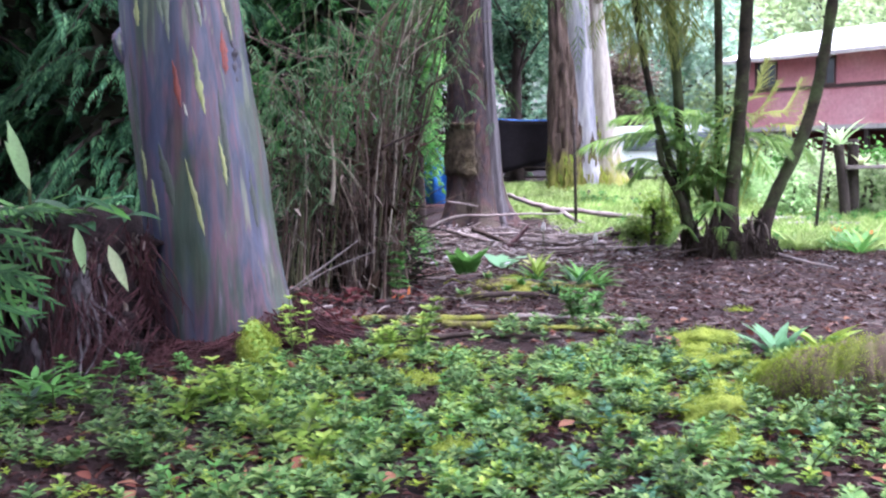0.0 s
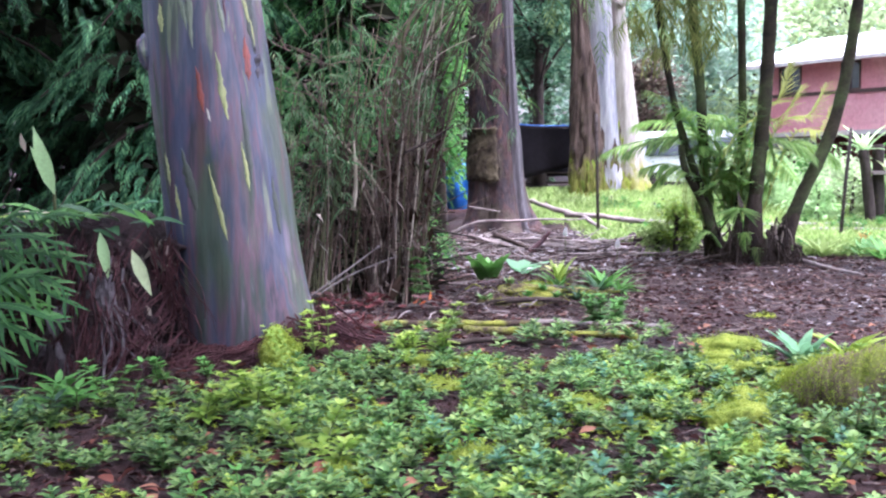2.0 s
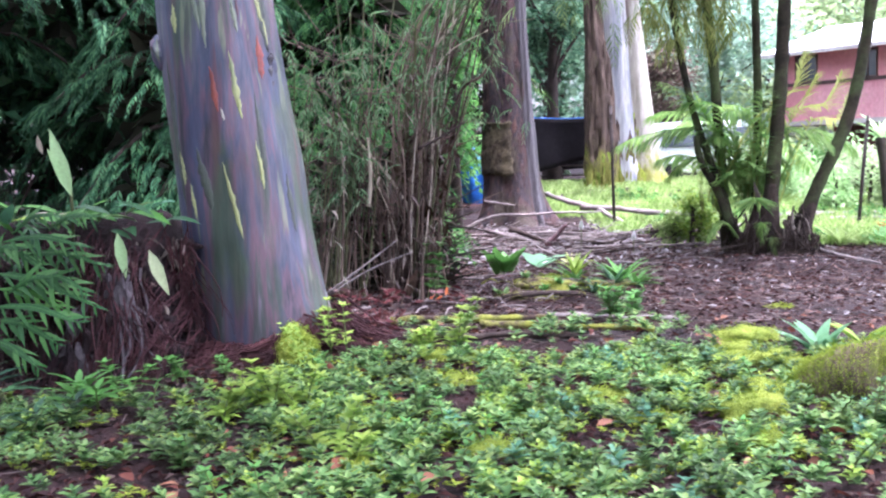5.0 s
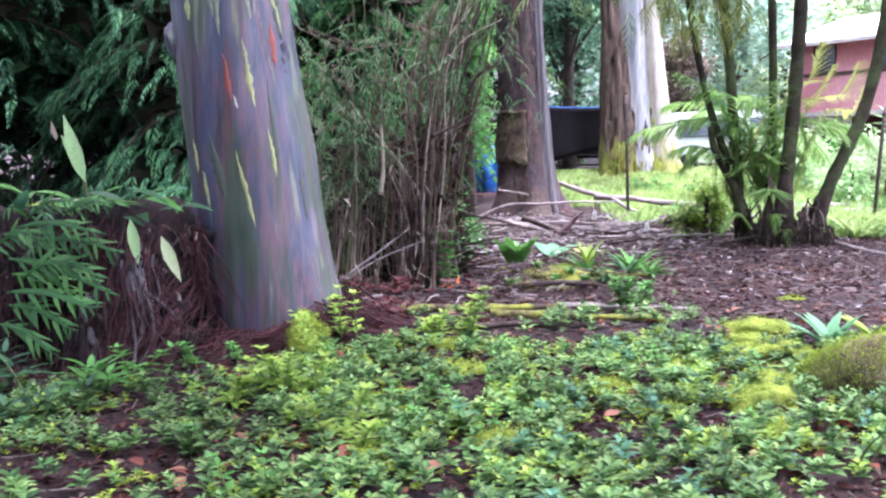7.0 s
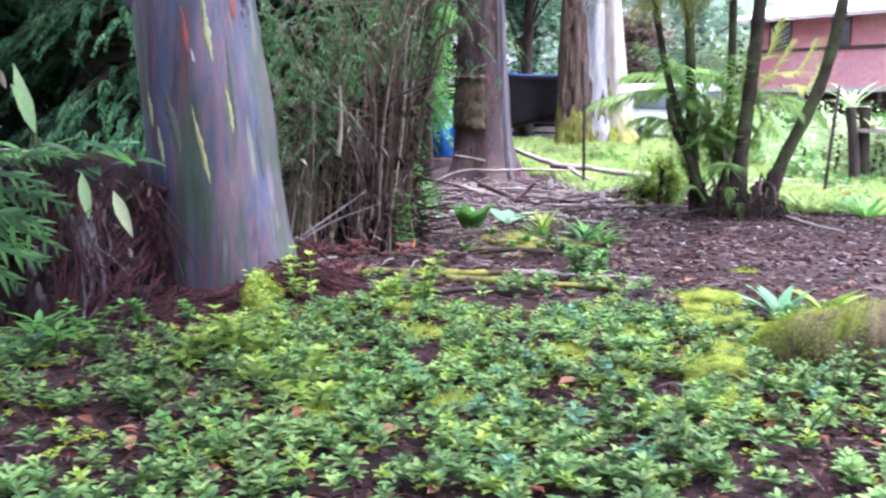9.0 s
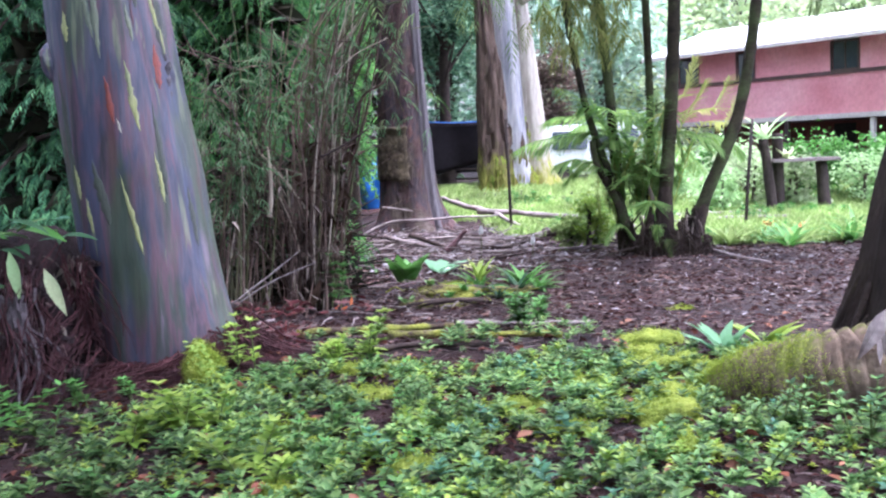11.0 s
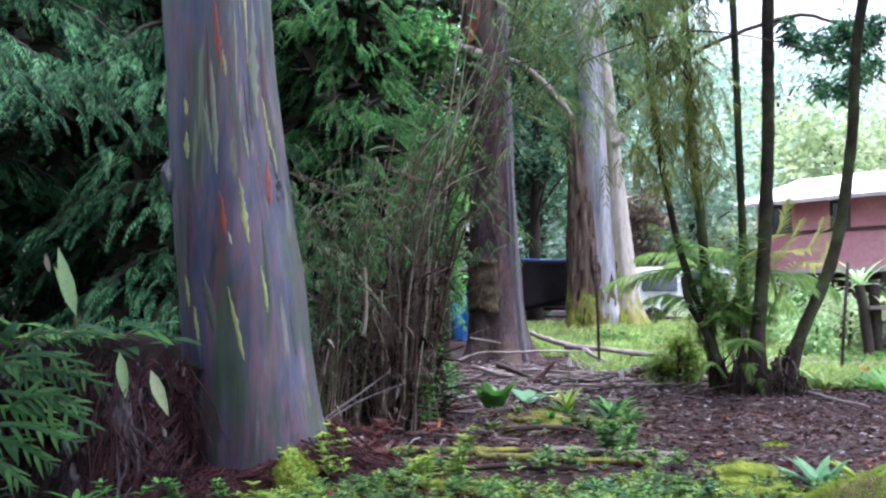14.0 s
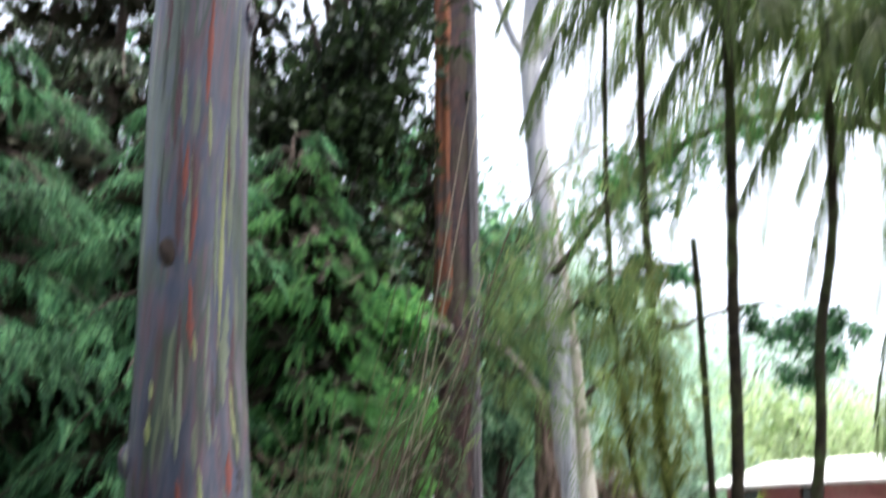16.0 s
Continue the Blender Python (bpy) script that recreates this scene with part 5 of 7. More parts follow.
# ---- the mound of roots beside the trunk ----
def mound_z(x, y):
    """Height of the root mound."""
    u = smooth01(-1.95, -2.4, x) if x > -2.4 else 1.0
    front = smooth01(6.75 + 0.16 * bump_noise(x, 0, 1.5, 5), 7.3, y)
    back = 1 - smooth01(8.3, 9.6, y)
    z = 1.02 * (0.08 + 0.92 * u) * front * back * (1 - 0.5 * smooth01(-4.5, -6.5, x))
    return z + 0.14 * bump_noise(x, y, 2.5, 2) * front + 0.07 * bump_noise(x, y, 7, 4) * front


def hollow(z):
    """How far the bank is undercut at a height."""
    return 0.4 * (1 - smooth01(0.1, 0.8, z))


mx, my = np.linspace(-6.5, -1.9, 90), np.linspace(6.3, 10, 80)
mv = np.array([(x, y + (hollow(mound_z(x, y)) if y < 7.7 else 0), ground_z(x, y) - 0.04 + mound_z(x, y)) for y in my for x in mx])
mi = np.arange(len(mx) * len(my)).reshape(len(my), len(mx))
q = np.stack([mi[:-1, :-1], mi[:-1, 1:], mi[1:, 1:], mi[1:, :-1]], -1).reshape(-1, 4)
mound = thing("root_mound", "dark earthen mound covered with hanging red-brown roots", "mound")
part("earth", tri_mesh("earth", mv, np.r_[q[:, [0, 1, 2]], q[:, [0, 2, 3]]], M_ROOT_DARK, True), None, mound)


def hanging(n, x0, x1, material, name, r, ztop=(0.5, 1.0), stray=0.05, out=0.05):
    pieces = []
    for _ in range(n):
        x = rng.uniform(x0, x1)
        pts = []
        top = rng.uniform(*ztop)
        bottom = top * rng.uniform(-0.05, 0.45)
        sway, turn, off = rng.normal() * stray * 2, rng.uniform(0, 6.3), out * rng.random()
        for u in np.linspace(0, 1, 6):
            z = max(0.0, top + (bottom - top) * u)
            xx = x + sway * u + stray * (math.sin(turn + 4 * u) - math.sin(turn))
            # walk out along the front face to that height
            y = 7.5
            while y > 6.4 and mound_z(xx, y) > z:
                y -= 0.04
            pts.append((xx, y - off - 0.015 * rng.random(), ground_z(xx, y) + z))
        pieces.append(tube(pts, np.linspace(r, r * 0.5, 6) * rng.uniform(0.6, 1.4), 4, False))
    tagged(part(name, tri_mesh(name, *joined(pieces), material), None, mound), kind="stuff")


hanging(170, -3.6, -2.3, M_ROOT, "fine_root", 0.007, (0.3, 1.0), 0.05, 0.16)
hanging(210, -2.7, -2.02, M_ROOT_RED, "red_root", 0.005, (0.2, 1.0), 0.06, 0.16)
hanging(46, -2.85, -2.3, M_ROOT_GREY, "grey_root", 0.017, (0.35, 0.85), 0.05, 0.12)
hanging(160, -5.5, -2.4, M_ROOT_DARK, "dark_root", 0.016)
clods = []
for _ in range(260):
    x, z = rng.uniform(-3.6, -2.0), rng.uniform(0.02, 0.85)
    y = 7.5
    while y > 6.5 and mound_z(x, y) > z:
        y -= 0.03
    bm = bmesh.new()
    bmesh.ops.create_icosphere(bm, subdivisions=1, radius=rng.uniform(0.025, 0.06))
    v = np.array([vv.co[:] for vv in bm.verts]) * rng.uniform(0.6, 1.5, 3)
    f = np.array([[c.index for c in fc.verts] for fc in bm.faces])
    bm.free()
    clods.append((v + (x, y - 0.02 + hollow(z) * rng.random(), ground_z(x, y) + z), f))
sp, sw = [], []
for _ in range(420):
    x, z = rng.uniform(-3.4, -2.1), rng.uniform(0.05, 0.9)
    y = 7.5
    while y > 6.5 and mound_z(x, y) > z:
        y -= 0.03
    sp.append((x, y - 0.05 + 0.8 * hollow(z) * rng.random(), ground_z(x, y) + z))
    sw.append((rng.normal() * 0.5, -0.3, -1 + rng.normal() * 0.5))
tagged(part("dead_leaf", tri_mesh("dead_leaf", *stamp(leaf_shape(0.3, 0.3, 0.5), np.array(sp), np.array(sw), unit(rng.normal(size=(420, 3)) + (0, -1, 0)), rng.uniform(0.04, 0.15, 420)), L_SHEATH), None, mound), kind="stuff")
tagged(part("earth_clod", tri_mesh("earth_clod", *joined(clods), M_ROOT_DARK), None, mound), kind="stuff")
# knuckles of old grey wood between the strands
for k in range(24):
    x, z = rng.normal(-2.62, 0.17), rng.uniform(0.08, 0.72)
    y = 7.5
    while y > 6.5 and mound_z(x, y) > z:
        y -= 0.03
    bm = bmesh.new()
    bmesh.ops.create_icosphere(bm, subdivisions=3, radius=rng.uniform(0.03, 0.065))
    tall = rng.uniform(1.2, 2.8)
    for vv in bm.verts:
        vv.co *= 1 + 0.6 * noise.noise(vv.co * 30 + Vector((k * 7.0, 0, 0)))
        vv.co.z *= tall
    bmesh.ops.translate(bm, verts=bm.verts, vec=(x, y - 0.1, ground_z(x, y) + z))
    part("wood_knuckle", bm, M_ROOT_DARK if k % 3 else M_ROOT_GREY, mound)
# red surface roots round the foot of the trunk
foot = []
for k in range(1100):
    a = rng.uniform(math.pi * 0.9, math.pi * 2.12)
    # the skirt of roots climbs higher on the side of the moss
    high = 0.09 + 0.22 * smooth01(math.pi * 1.45, math.pi * 1.85, a)
    z0 = high * rng.random() ** 0.8
    r0 = 0.50 + 0.12 * rng.random()
    r1 = r0 + 0.05 + 0.5 * rng.random() ** 1.8
    da = rng.normal() * 0.5
    pts = []
    for u in np.linspace(0, 1, 7):
        r, aa = r0 + (r1 - r0) * u, a + da * u
        x, y = -1.62 + r * math.cos(aa), 7.92 + r * math.sin(aa)
        pts.append((x + 0.012 * rng.normal(), y, ground_z(x, y) + 0.008 + z0 * (1 - u) ** 1.6 + 0.02 * rng.random()))
    foot.append(tube(pts, np.linspace(0.006, 0.003, 7) * rng.uniform(0.5, 1.6), 4, False))
tagged(part("surface_root", tri_mesh("surface_root", *joined(foot), M_ROOT_RED), None, rainbow, "tangled red-brown surface roots"), kind="stuff")


# ---- red house ----
house = thing("red_house", "two-storey red board house with pale metal roof and open ground floor", "house")
hu = Vector((0.559, -0.829, 0)).normalized()
house.matrix_world = Matrix(((hu.x, -hu.y, 0, 12.1), (hu.y, hu.x, 0, 43.8), (0, 0, 1, 0), (0, 0, 0, 1)))
LEN, DEEP = 15.0, 7.0
WINDOWS = ((1.15, 2.1), (4.05, 4.8), (8.15, 9.15), (11.6, 12.5))


def boxes(name, items, material, parent, label="", bevel=0.006):
    out = bmesh.new()
    for it in items:
        b = box(*it, bevel=bevel)
        tmp = bpy.data.meshes.new("tmp")
        b.to_mesh(tmp)
        b.free()
        out.from_mesh(tmp)
        bpy.data.meshes.remove(tmp)
    return part(name, out, material, parent, label)


# boards of the front, each lapped a little over the next
rows = []
zb = 2.32
while zb < 4.97:
    zt = min(zb + 0.19, 5.0)
    cuts = [0.4]
    for a, b in WINDOWS:
        if zt > 3.9 and zb < 4.86:
            cuts += [a, b]
    cuts.append(LEN)
    for a, b in zip(cuts[::2], cuts[1::2]):
        rows.append((a, 0.0, zb, b, 0.12, zt + 0.004))
    zb += 0.19
proto = {}
for a, y0, z0, b, y1, z1 in rows:
    key = round(b - a, 3), round(z1 - z0, 3)
    if key not in proto:
        m = bpy.data.meshes.new("board")
        w, hh = key
        m.from_pydata([(0, 0.0, 0), (w, 0.0, 0), (w, 0.018, hh), (0, 0.018, hh), (0, 0.12, 0), (w, 0.12, 0), (w, 0.12, hh), (0, 0.12, hh)], [],
                      [(0, 1, 2, 3), (4, 7, 6, 5), (0, 4, 5, 1), (3, 2, 6, 7), (0, 3, 7, 4), (1, 5, 6, 2)])
        m.materials.append(M_RED_WALL)
        proto[key] = m
    o = part("board", proto[key], None, house)
    o.location = (a, 0, z0)
boxes("end_wall", [(0.4, 0.13, 2.32, 0.52, DEEP, 5.0), (LEN - 0.12, 0.13, 2.32, LEN, DEEP, 5.0)], M_RED_WALL, house)
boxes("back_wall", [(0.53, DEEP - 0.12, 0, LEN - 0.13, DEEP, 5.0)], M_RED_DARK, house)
boxes("floor", [(0.4, 0.125, 2.12, LEN, DEEP - 0.13, 2.31)], M_BROWN_TRIM, house)
boxes("band", [(0.35, -0.05, 3.72, LEN + 0.05, -0.004, 3.86)], M_BROWN_TRIM, house, "dark brown band between the boards")
boxes("sill_beam", [(0.3, -0.06, 2.14, LEN + 0.1, 0.115, 2.318)], M_TRIM, house, "pale timber beam under the upper floor")
boxes("corner_trim", [(10.42, -0.03, 2.33, 10.56, -0.003, 3.71), (10.42, -0.03, 3.87, 10.56, -0.003, 4.98)], M_TRIM, house, "pale upright trim")
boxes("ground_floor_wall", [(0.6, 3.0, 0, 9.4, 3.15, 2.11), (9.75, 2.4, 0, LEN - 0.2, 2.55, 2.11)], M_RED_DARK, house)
boxes("door", [(6.4, 2.93, 0.0, 7.3, 2.996, 2.0)], M_DARK, house)
for s in (0.6, 3.2, 6.2, 9.68, 12.4, 14.8):
    boxes("post", [(s - 0.08, 0.0, -0.1, s + 0.08, 0.16, 2.135)], M_TRIM if s > 9 else M_POST, house)
for a, b in WINDOWS:
    wn_ob = boxes("window", [(a - 0.07, -0.035, 3.865, a, 0.05, 4.93), (b, -0.035, 3.865, b + 0.07, 0.05, 4.93), (a, -0.035, 4.86, b, 0.05, 4.93), (a, -0.035, 3.865, b, 0.05, 3.91)], M_BROWN_TRIM, house)
    boxes("pane", [(a + 0.005, 0.03, 3.912, (a + b) / 2 - 0.025, 0.045, 4.858), ((a + b) / 2 + 0.025, 0.03, 3.912, b - 0.005, 0.045, 4.858)], M_GLASS, wn_ob, "dark glass", 0)
    boxes("mullion", [((a + b) / 2 - 0.022, 0.0, 3.912, (a + b) / 2 + 0.022, 0.05, 4.858)], M_BROWN_TRIM, wn_ob)
# roof: two pitches of ribbed metal
RID, EAVE, YF = 6.3, 5.0, -0.75
rv, rf = [], []
mid = DEEP / 2
for s0, y_low in ((0, YF), (1, DEEP + 0.7)):
    me = bpy.data.meshes.new("roof")
    v = [(-0.2, y_low, EAVE), (LEN + 0.5, y_low, EAVE), (LEN + 0.5, mid, RID), (-0.2, mid, RID)]
    v += [(x, y, z + 0.06) for x, y, z in v]
    me.from_pydata(v, [], [(0, 3, 2, 1), (4, 5, 6, 7), (0, 1, 5, 4), (1, 2, 6, 5), (2, 3, 7, 6), (3, 0, 4, 7)])
    me.materials.append(M_ROOF)
    rf_ob = part("roof", me, None, house)
    for k in range(26):
        x = 0.1 + k * 0.6
        ribs = tube([(x, y_low, EAVE + 0.07), (x, (y_low + mid) / 2, (EAVE + RID) / 2 + 0.07), (x, mid, RID + 0.07)], 0.022, 5, True)
        part("rib", tri_mesh("rib", *ribs, M_ROOF), None, rf_ob)
boxes("fascia", [(-0.2, YF - 0.03, EAVE - 0.1, LEN + 0.5, YF - 0.002, EAVE + 0.05)], M_TRIM, house)
for sx in (0.42, LEN - 0.1):
    me = bpy.data.meshes.new("gable")
    me.from_pydata([(sx, 0, 5.0), (sx, DEEP, 5.0), (sx, mid, RID - 0.05), (sx + 0.08, 0, 5.0), (sx + 0.08, DEEP, 5.0), (sx + 0.08, mid, RID - 0.05)], [],
                   [(0, 2, 1), (3, 4, 5), (0, 1, 4, 3), (1, 2, 5, 4), (2, 0, 3, 5)])
    me.materials.append(M_RED_WALL)
    part("gable", me, None, house)


# ---- parked van ----
van = thing("parked_van", "white van parked on the grass behind the palms", "van", (7.3, 33.5, ground_z(7.3, 33.5)))
profile = [(-2.1, 0.35), (-2.15, 1.0), (-2.05, 1.75), (-1.85, 1.92), (0.7, 1.95), (0.95, 1.88), (1.55, 1.15), (2.1, 1.0), (2.2, 0.7), (2.18, 0.35)]
bm = bmesh.new()
vs = [[bm.verts.new((x, y * (1.0 if z < 1.1 else 0.88), z)) for x, z in profile] for y in (-0.85, 0.85)]
bm.faces.new(vs[0])
bm.faces.new(list(reversed(vs[1])))
for k in range(len(profile)):
    j = (k + 1) % len(profile)
    bm.faces.new((vs[0][j], vs[0][k], vs[1][k], vs[1][j]))
bmesh.ops.recalc_face_normals(bm, faces=bm.faces[:])
bmesh.ops.bevel(bm, geom=bm.edges[:], offset=0.06, segments=2, affect="EDGES")
part("body", bm, M_CAR, van)
for x0, x1 in ((-1.7, -0.6), (-0.45, 0.35), (0.5, 1.05)):
    b = box(x0, -0.90, 1.15, x1, -0.72, 1.72, 0.03)
    for vv in b.verts:
        vv.co.y += 0.14 * (vv.co.z - 1.15) / 0.57 * 0.6
    part("window", b, M_GLASS, van)
for x in (-1.4, 1.45):
    for y in (-0.82, 0.82):
        bm = bmesh.new()
        bmesh.ops.create_cone(bm, cap_ends=True, segments=24, radius1=0.33, radius2=0.33, depth=0.22, matrix=Matrix.Translation((x, y, 0.33)) @ Matrix.Rotation(math.pi / 2, 4, "X"))
        bmesh.ops.bevel(bm, geom=bm.edges[:], offset=0.03, segments=1, affect="EDGES")
        wh = part("wheel", bm, M_TYRE, van)
        bm = bmesh.new()
        bmesh.ops.create_cone(bm, cap_ends=True, segments=16, radius1=0.19, radius2=0.16, depth=0.24, matrix=Matrix.Translation((x, y, 0.33)) @ Matrix.Rotation(math.pi / 2, 4, "X"))
        part("rim", bm, M_STEEL, wh)


# ---- shade shelter and blue tarpaulin ----
shelter = thing("shade_shelter", "black shade-cloth shelter with a blue edge", "shelter")
for x, y in ((0.9, 30), (4.2, 30), (0.9, 33), (4.2, 33)):
    part("post", tri_mesh("post", *tube([(x, y, 0), (x, y, 2.5)], 0.05, 8), M_POST, True), None, shelter)
cv = []
for j in range(13):
    for i in range(19):
        u, w = i / 18, j / 12
        cv.append((0.9 + 3.3 * u, 30 + 3 * w, 2.45 - 0.25 * math.sin(math.pi * u) * math.sin(math.pi * w) - 0.12 * math.sin(math.pi * u)))


def sheet(v, nx, ny):
    i = np.arange(nx * ny).reshape(ny, nx)
    q = np.stack([i[:-1, :-1], i[:-1, 1:], i[1:, 1:], i[1:, :-1]], -1).reshape(-1, 4)
    return np.array(v), np.r_[q[:, [0, 1, 2]], q[:, [0, 2, 3]]]


o = part("canopy", tri_mesh("canopy", *sheet(cv, 19, 13), M_TARP_BLACK, True), None, shelter)
o.modifiers.new("thick", "SOLIDIFY").thickness = 0.012
for y, low, nm in ((32.95, lambda u: 0.85, "back_curtain"), (30.0, lambda u: 0.55 + 0.85 * u ** 0.7, "front_curtain")):
    cv = []
    for j in range(10):
        for i in range(25):
            u, w = i / 24, j / 9
            top = 2.44 - 0.12 * math.sin(math.pi * u)
            cv.append((0.95 + 3.2 * u, y + 0.07 * math.sin(17 * u) * w, top + (low(u) - top) * w))
    o = part(nm, tri_mesh(nm, *sheet(cv, 25, 10), M_TARP_BLACK, True), None, shelter)
    o.modifiers.new("thick", "SOLIDIFY").thickness = 0.012
for z in (0.35, 0.65, 0.95):
    part("rail", tri_mesh("rail", *tube([(0.85, 32.9, z), (4.25, 32.9, z)], 0.035, 8), M_POST, True), None, shelter)
part("edge", tri_mesh("edge", *tube([(0.9 + 3.3 * u, 29.96, 2.46 - 0.12 * math.sin(math.pi * u)) for u in np.linspace(0, 1, 16)], 0.022, 6), M_TARP_BLUE, True), None, shelter, "blue rope edge")

bm = bmesh.new()
bmesh.ops.create_icosphere(bm, subdivisions=4, radius=1)
for vv in bm.verts:
    k = 1 + 0.25 * noise.noise(vv.co * 2.2) + 0.06 * abs(noise.noise(vv.co * 7))
    vv.co = Vector((-0.15 + 0.42 * vv.co.x * k, 25.0 + 0.4 * vv.co.y * k, 0.75 + 0.72 * vv.co.z * k))
for fc in bm.faces:
    fc.smooth = True
tagged(part("tarpaulin", bm, M_TARP_BLUE), "blue tarpaulin draped over a garden pile", "tarpaulin")


# ---- posts ----
def steel_post(x, y, h, lean):
    z = ground_z(x, y)
    t = thing("fence_post", "thin rusty steel fence post standing in the soil", "post", group="steel fence posts")
    part("shaft", tri_mesh("shaft", *tube([(x, y, z - 0.2), (x + lean * 0.5, y, z + h * 0.5), (x + lean, y, z + h)], 0.028, 6), M_STEEL, True), None, t)
    for k in range(int(h / 0.14)):
        u = (k + 0.5) * 0.14 / h
        part("stud", box(x + lean * u - 0.036, y - 0.05, z + h * u - 0.012, x + lean * u + 0.036, y - 0.015, z + h * u + 0.012, 0.004), M_STEEL, t)


steel_post(2.33, 18.4, 2.2, -0.04)
steel_post(6.02, 16.9, 1.85, 0.16)

stand = thing("plant_stand", "rough plant stand of dark posts with a weathered plank", "stand")
for pts, r in (([(7.68, 19.9, -0.1), (7.6, 19.9, 0.8), (7.5, 19.9, 1.5)], 0.1), ([(7.9, 20.1, -0.1), (7.88, 20.1, 0.8), (7.86, 20.1, 1.6)], 0.11), ([(8.78, 20.0, -0.1), (8.74, 20, 0.5), (8.7, 20, 1.02)], 0.12)):
    part("post", tri_mesh("post", *tube(curve_pts(pts, 8) if len(pts) > 2 else pts, r, 9, True, 0.06), M_POST, True), None, stand)
part("plank", box(7.62, 19.75, 1.03, 9.0, 20.25, 1.10, 0.015), M_STICK, stand, "weathered grey plank")


# ---- fallen palm log and stump ----
log = thing("fallen_log", "mossy fallen palm log with ring scars lying on the ground", "log")
lp = curve_pts([(1.78, 6.12, 0.03), (1.88, 6.05, 0.07), (2.05, 5.93, 0.12), (2.35, 5.74, 0.16), (2.75, 5.66, 0.22), (3.2, 5.8, 0.34)], 160)
lr = np.array([np.interp(lp[k, 0], (1.78, 1.86, 2.05, 2.3, 3.2), (0.06, 0.13, 0.21, 0.27, 0.31)) * (1.0, 1.01, 1.03, 1.05, 1.06, 1.055, 0.92)[k % 7] for k in range(160)])
lp = lp + (0.07, 0, -0.045)
v, f = tube(lp, lr, 30, True, 0.0)
v = v + np.array([[0.02 * noise.noise(Vector(p) * 6), 0.02 * noise.noise(Vector(p) * 6 + Vector((9, 0, 0))), 0.018 * noise.noise(Vector(p) * 7)] for p in v])
part("bole", tri_mesh("bole", v, f, M_LOG, True), None, log)
log_v = v
stump = thing("palm_stump", "dark leaning broken palm stump with splayed roots", "stump")
part("bole", trunk_mesh("bole", [(3.1, 6.05, -0.02, 0.36), (3.1, 6.05, 0.3, 0.32), (3.13, 6.07, 0.7, 0.27), (3.24, 6.12, 1.25, 0.25), (3.42, 6.2, 1.9, 0.23), (3.62, 6.25, 2.5, 0.2)], M_FIBRE, 30, 24, 0.08, 7, 0.5, 1.4, 0.06), None, stump)
for k in range(26):
    a = rng.uniform(2.4, 5.4)
    pts = [(3.1 + 0.26 * math.cos(a), 6.1 + 0.26 * math.sin(a), rng.uniform(0.3, 0.75)), (3.1 + 0.42 * math.cos(a), 6.1 + 0.42 * math.sin(a), 0.3), (3.1 + 0.62 * math.cos(a + 0.2), 6.1 + 0.6 * math.sin(a + 0.2), 0.03)]
    part("root", tri_mesh("root", *tube(curve_pts(pts, 7), np.linspace(0.03, 0.015, 7), 6, False), M_FIBRE if k % 5 else M_STICK, True), None, stump)
for hp, hw in (((2.64, 5.46, 0.56), (-0.45, -0.2, -0.65)), ((2.78, 5.5, 0.52), (0.6, -0.25, -0.5)), ((2.6, 5.45, 0.46), (0.1, -0.2, -0.9)), ((2.9, 5.6, 0.75), (-0.3, -0.3, -0.9))):
    part("husk", tri_mesh("husk", *stamp(leaf_shape(0.3, 0.2, 0.5), np.array([hp]), np.array([hw]), (0, -1, 0.4), 0.31), M_STICK), None, stump, "pale dry leaf husk")


# ---- branches on the ground ----
def branch(pts, r, material, label, name="fallen_branch", group="branches on the ground"):
    c = curve_pts([(x, y, ground_z(x, y) + z) for x, y, z in pts], 16)
    straight = np.linspace(c[0], c[-1], 16)
    c = 0.6 * straight + 0.4 * c
    kink = np.cumsum(rng.normal(size=(16, 3)), axis=0) * (0.12, 0.12, 0.05)
    kink -= np.linspace(kink[0], kink[-1], 16)
    c = c + kink * min(0.25, 0.06 * np.linalg.norm(c[-1] - c[0]))
    c[:, 2] = np.maximum(c[:, 2], [ground_z(q[0], q[1]) + 0.5 * r for q in c])
    o = part(name, tri_mesh(name, *tube(c, np.linspace(r, r * 0.55, 16), 7, True, 0.13), material, True))
    return tagged(o, label, "branch", group)


PALE_L, DARK_L, MOSS_L = "pale weathered fallen branch lying on the soil", "dark rotting fallen branch on the mulch", "thin fallen log covered with yellow moss"
branch([(1.21, 22.5, 0.42), (1.83, 20.5, 0.35), (2.31, 19.0, 0.25), (2.73, 18.0, 0.1)], 0.055, M_STICK, PALE_L)
branch([(1.9, 20.0, 0.36), (2.7, 19.6, 0.29), (3.44, 19.0, 0.2), (4.5, 18.7, 0.12)], 0.06, M_STICK, PALE_L)
branch([(-0.35, 18.5, 0.1), (0.03, 18.6, 0.52), (0.67, 18.8, 0.49), (1.34, 19.0, 0.46), (2.2, 19.3, 0.3)], 0.028, M_STICK, PALE_L)
branch([(-0.05, 16.0, 0.05), (0.21, 16.0, 0.36), (1.12, 16.4, 0.31), (2.1, 16.8, 0.14), (2.4, 16.9, 0.04)], 0.026, M_STICK, PALE_L)
branch([(0.05, 16.25, 0.24), (0.48, 15.9, 0.13), (0.85, 15.55, 0.05)], 0.04, M_STICK, PALE_L)
branch([(1.3, 14.65, 0.06), (2.38, 14.85, 0.08), (3.4, 14.5, 0.06)], 0.022, M_STICK, PALE_L)
branch([(2.8, 17.6, 0.1), (3.15, 16.3, 0.12), (3.5, 15.0, 0.08)], 0.085, M_STICK_DARK, DARK_L)
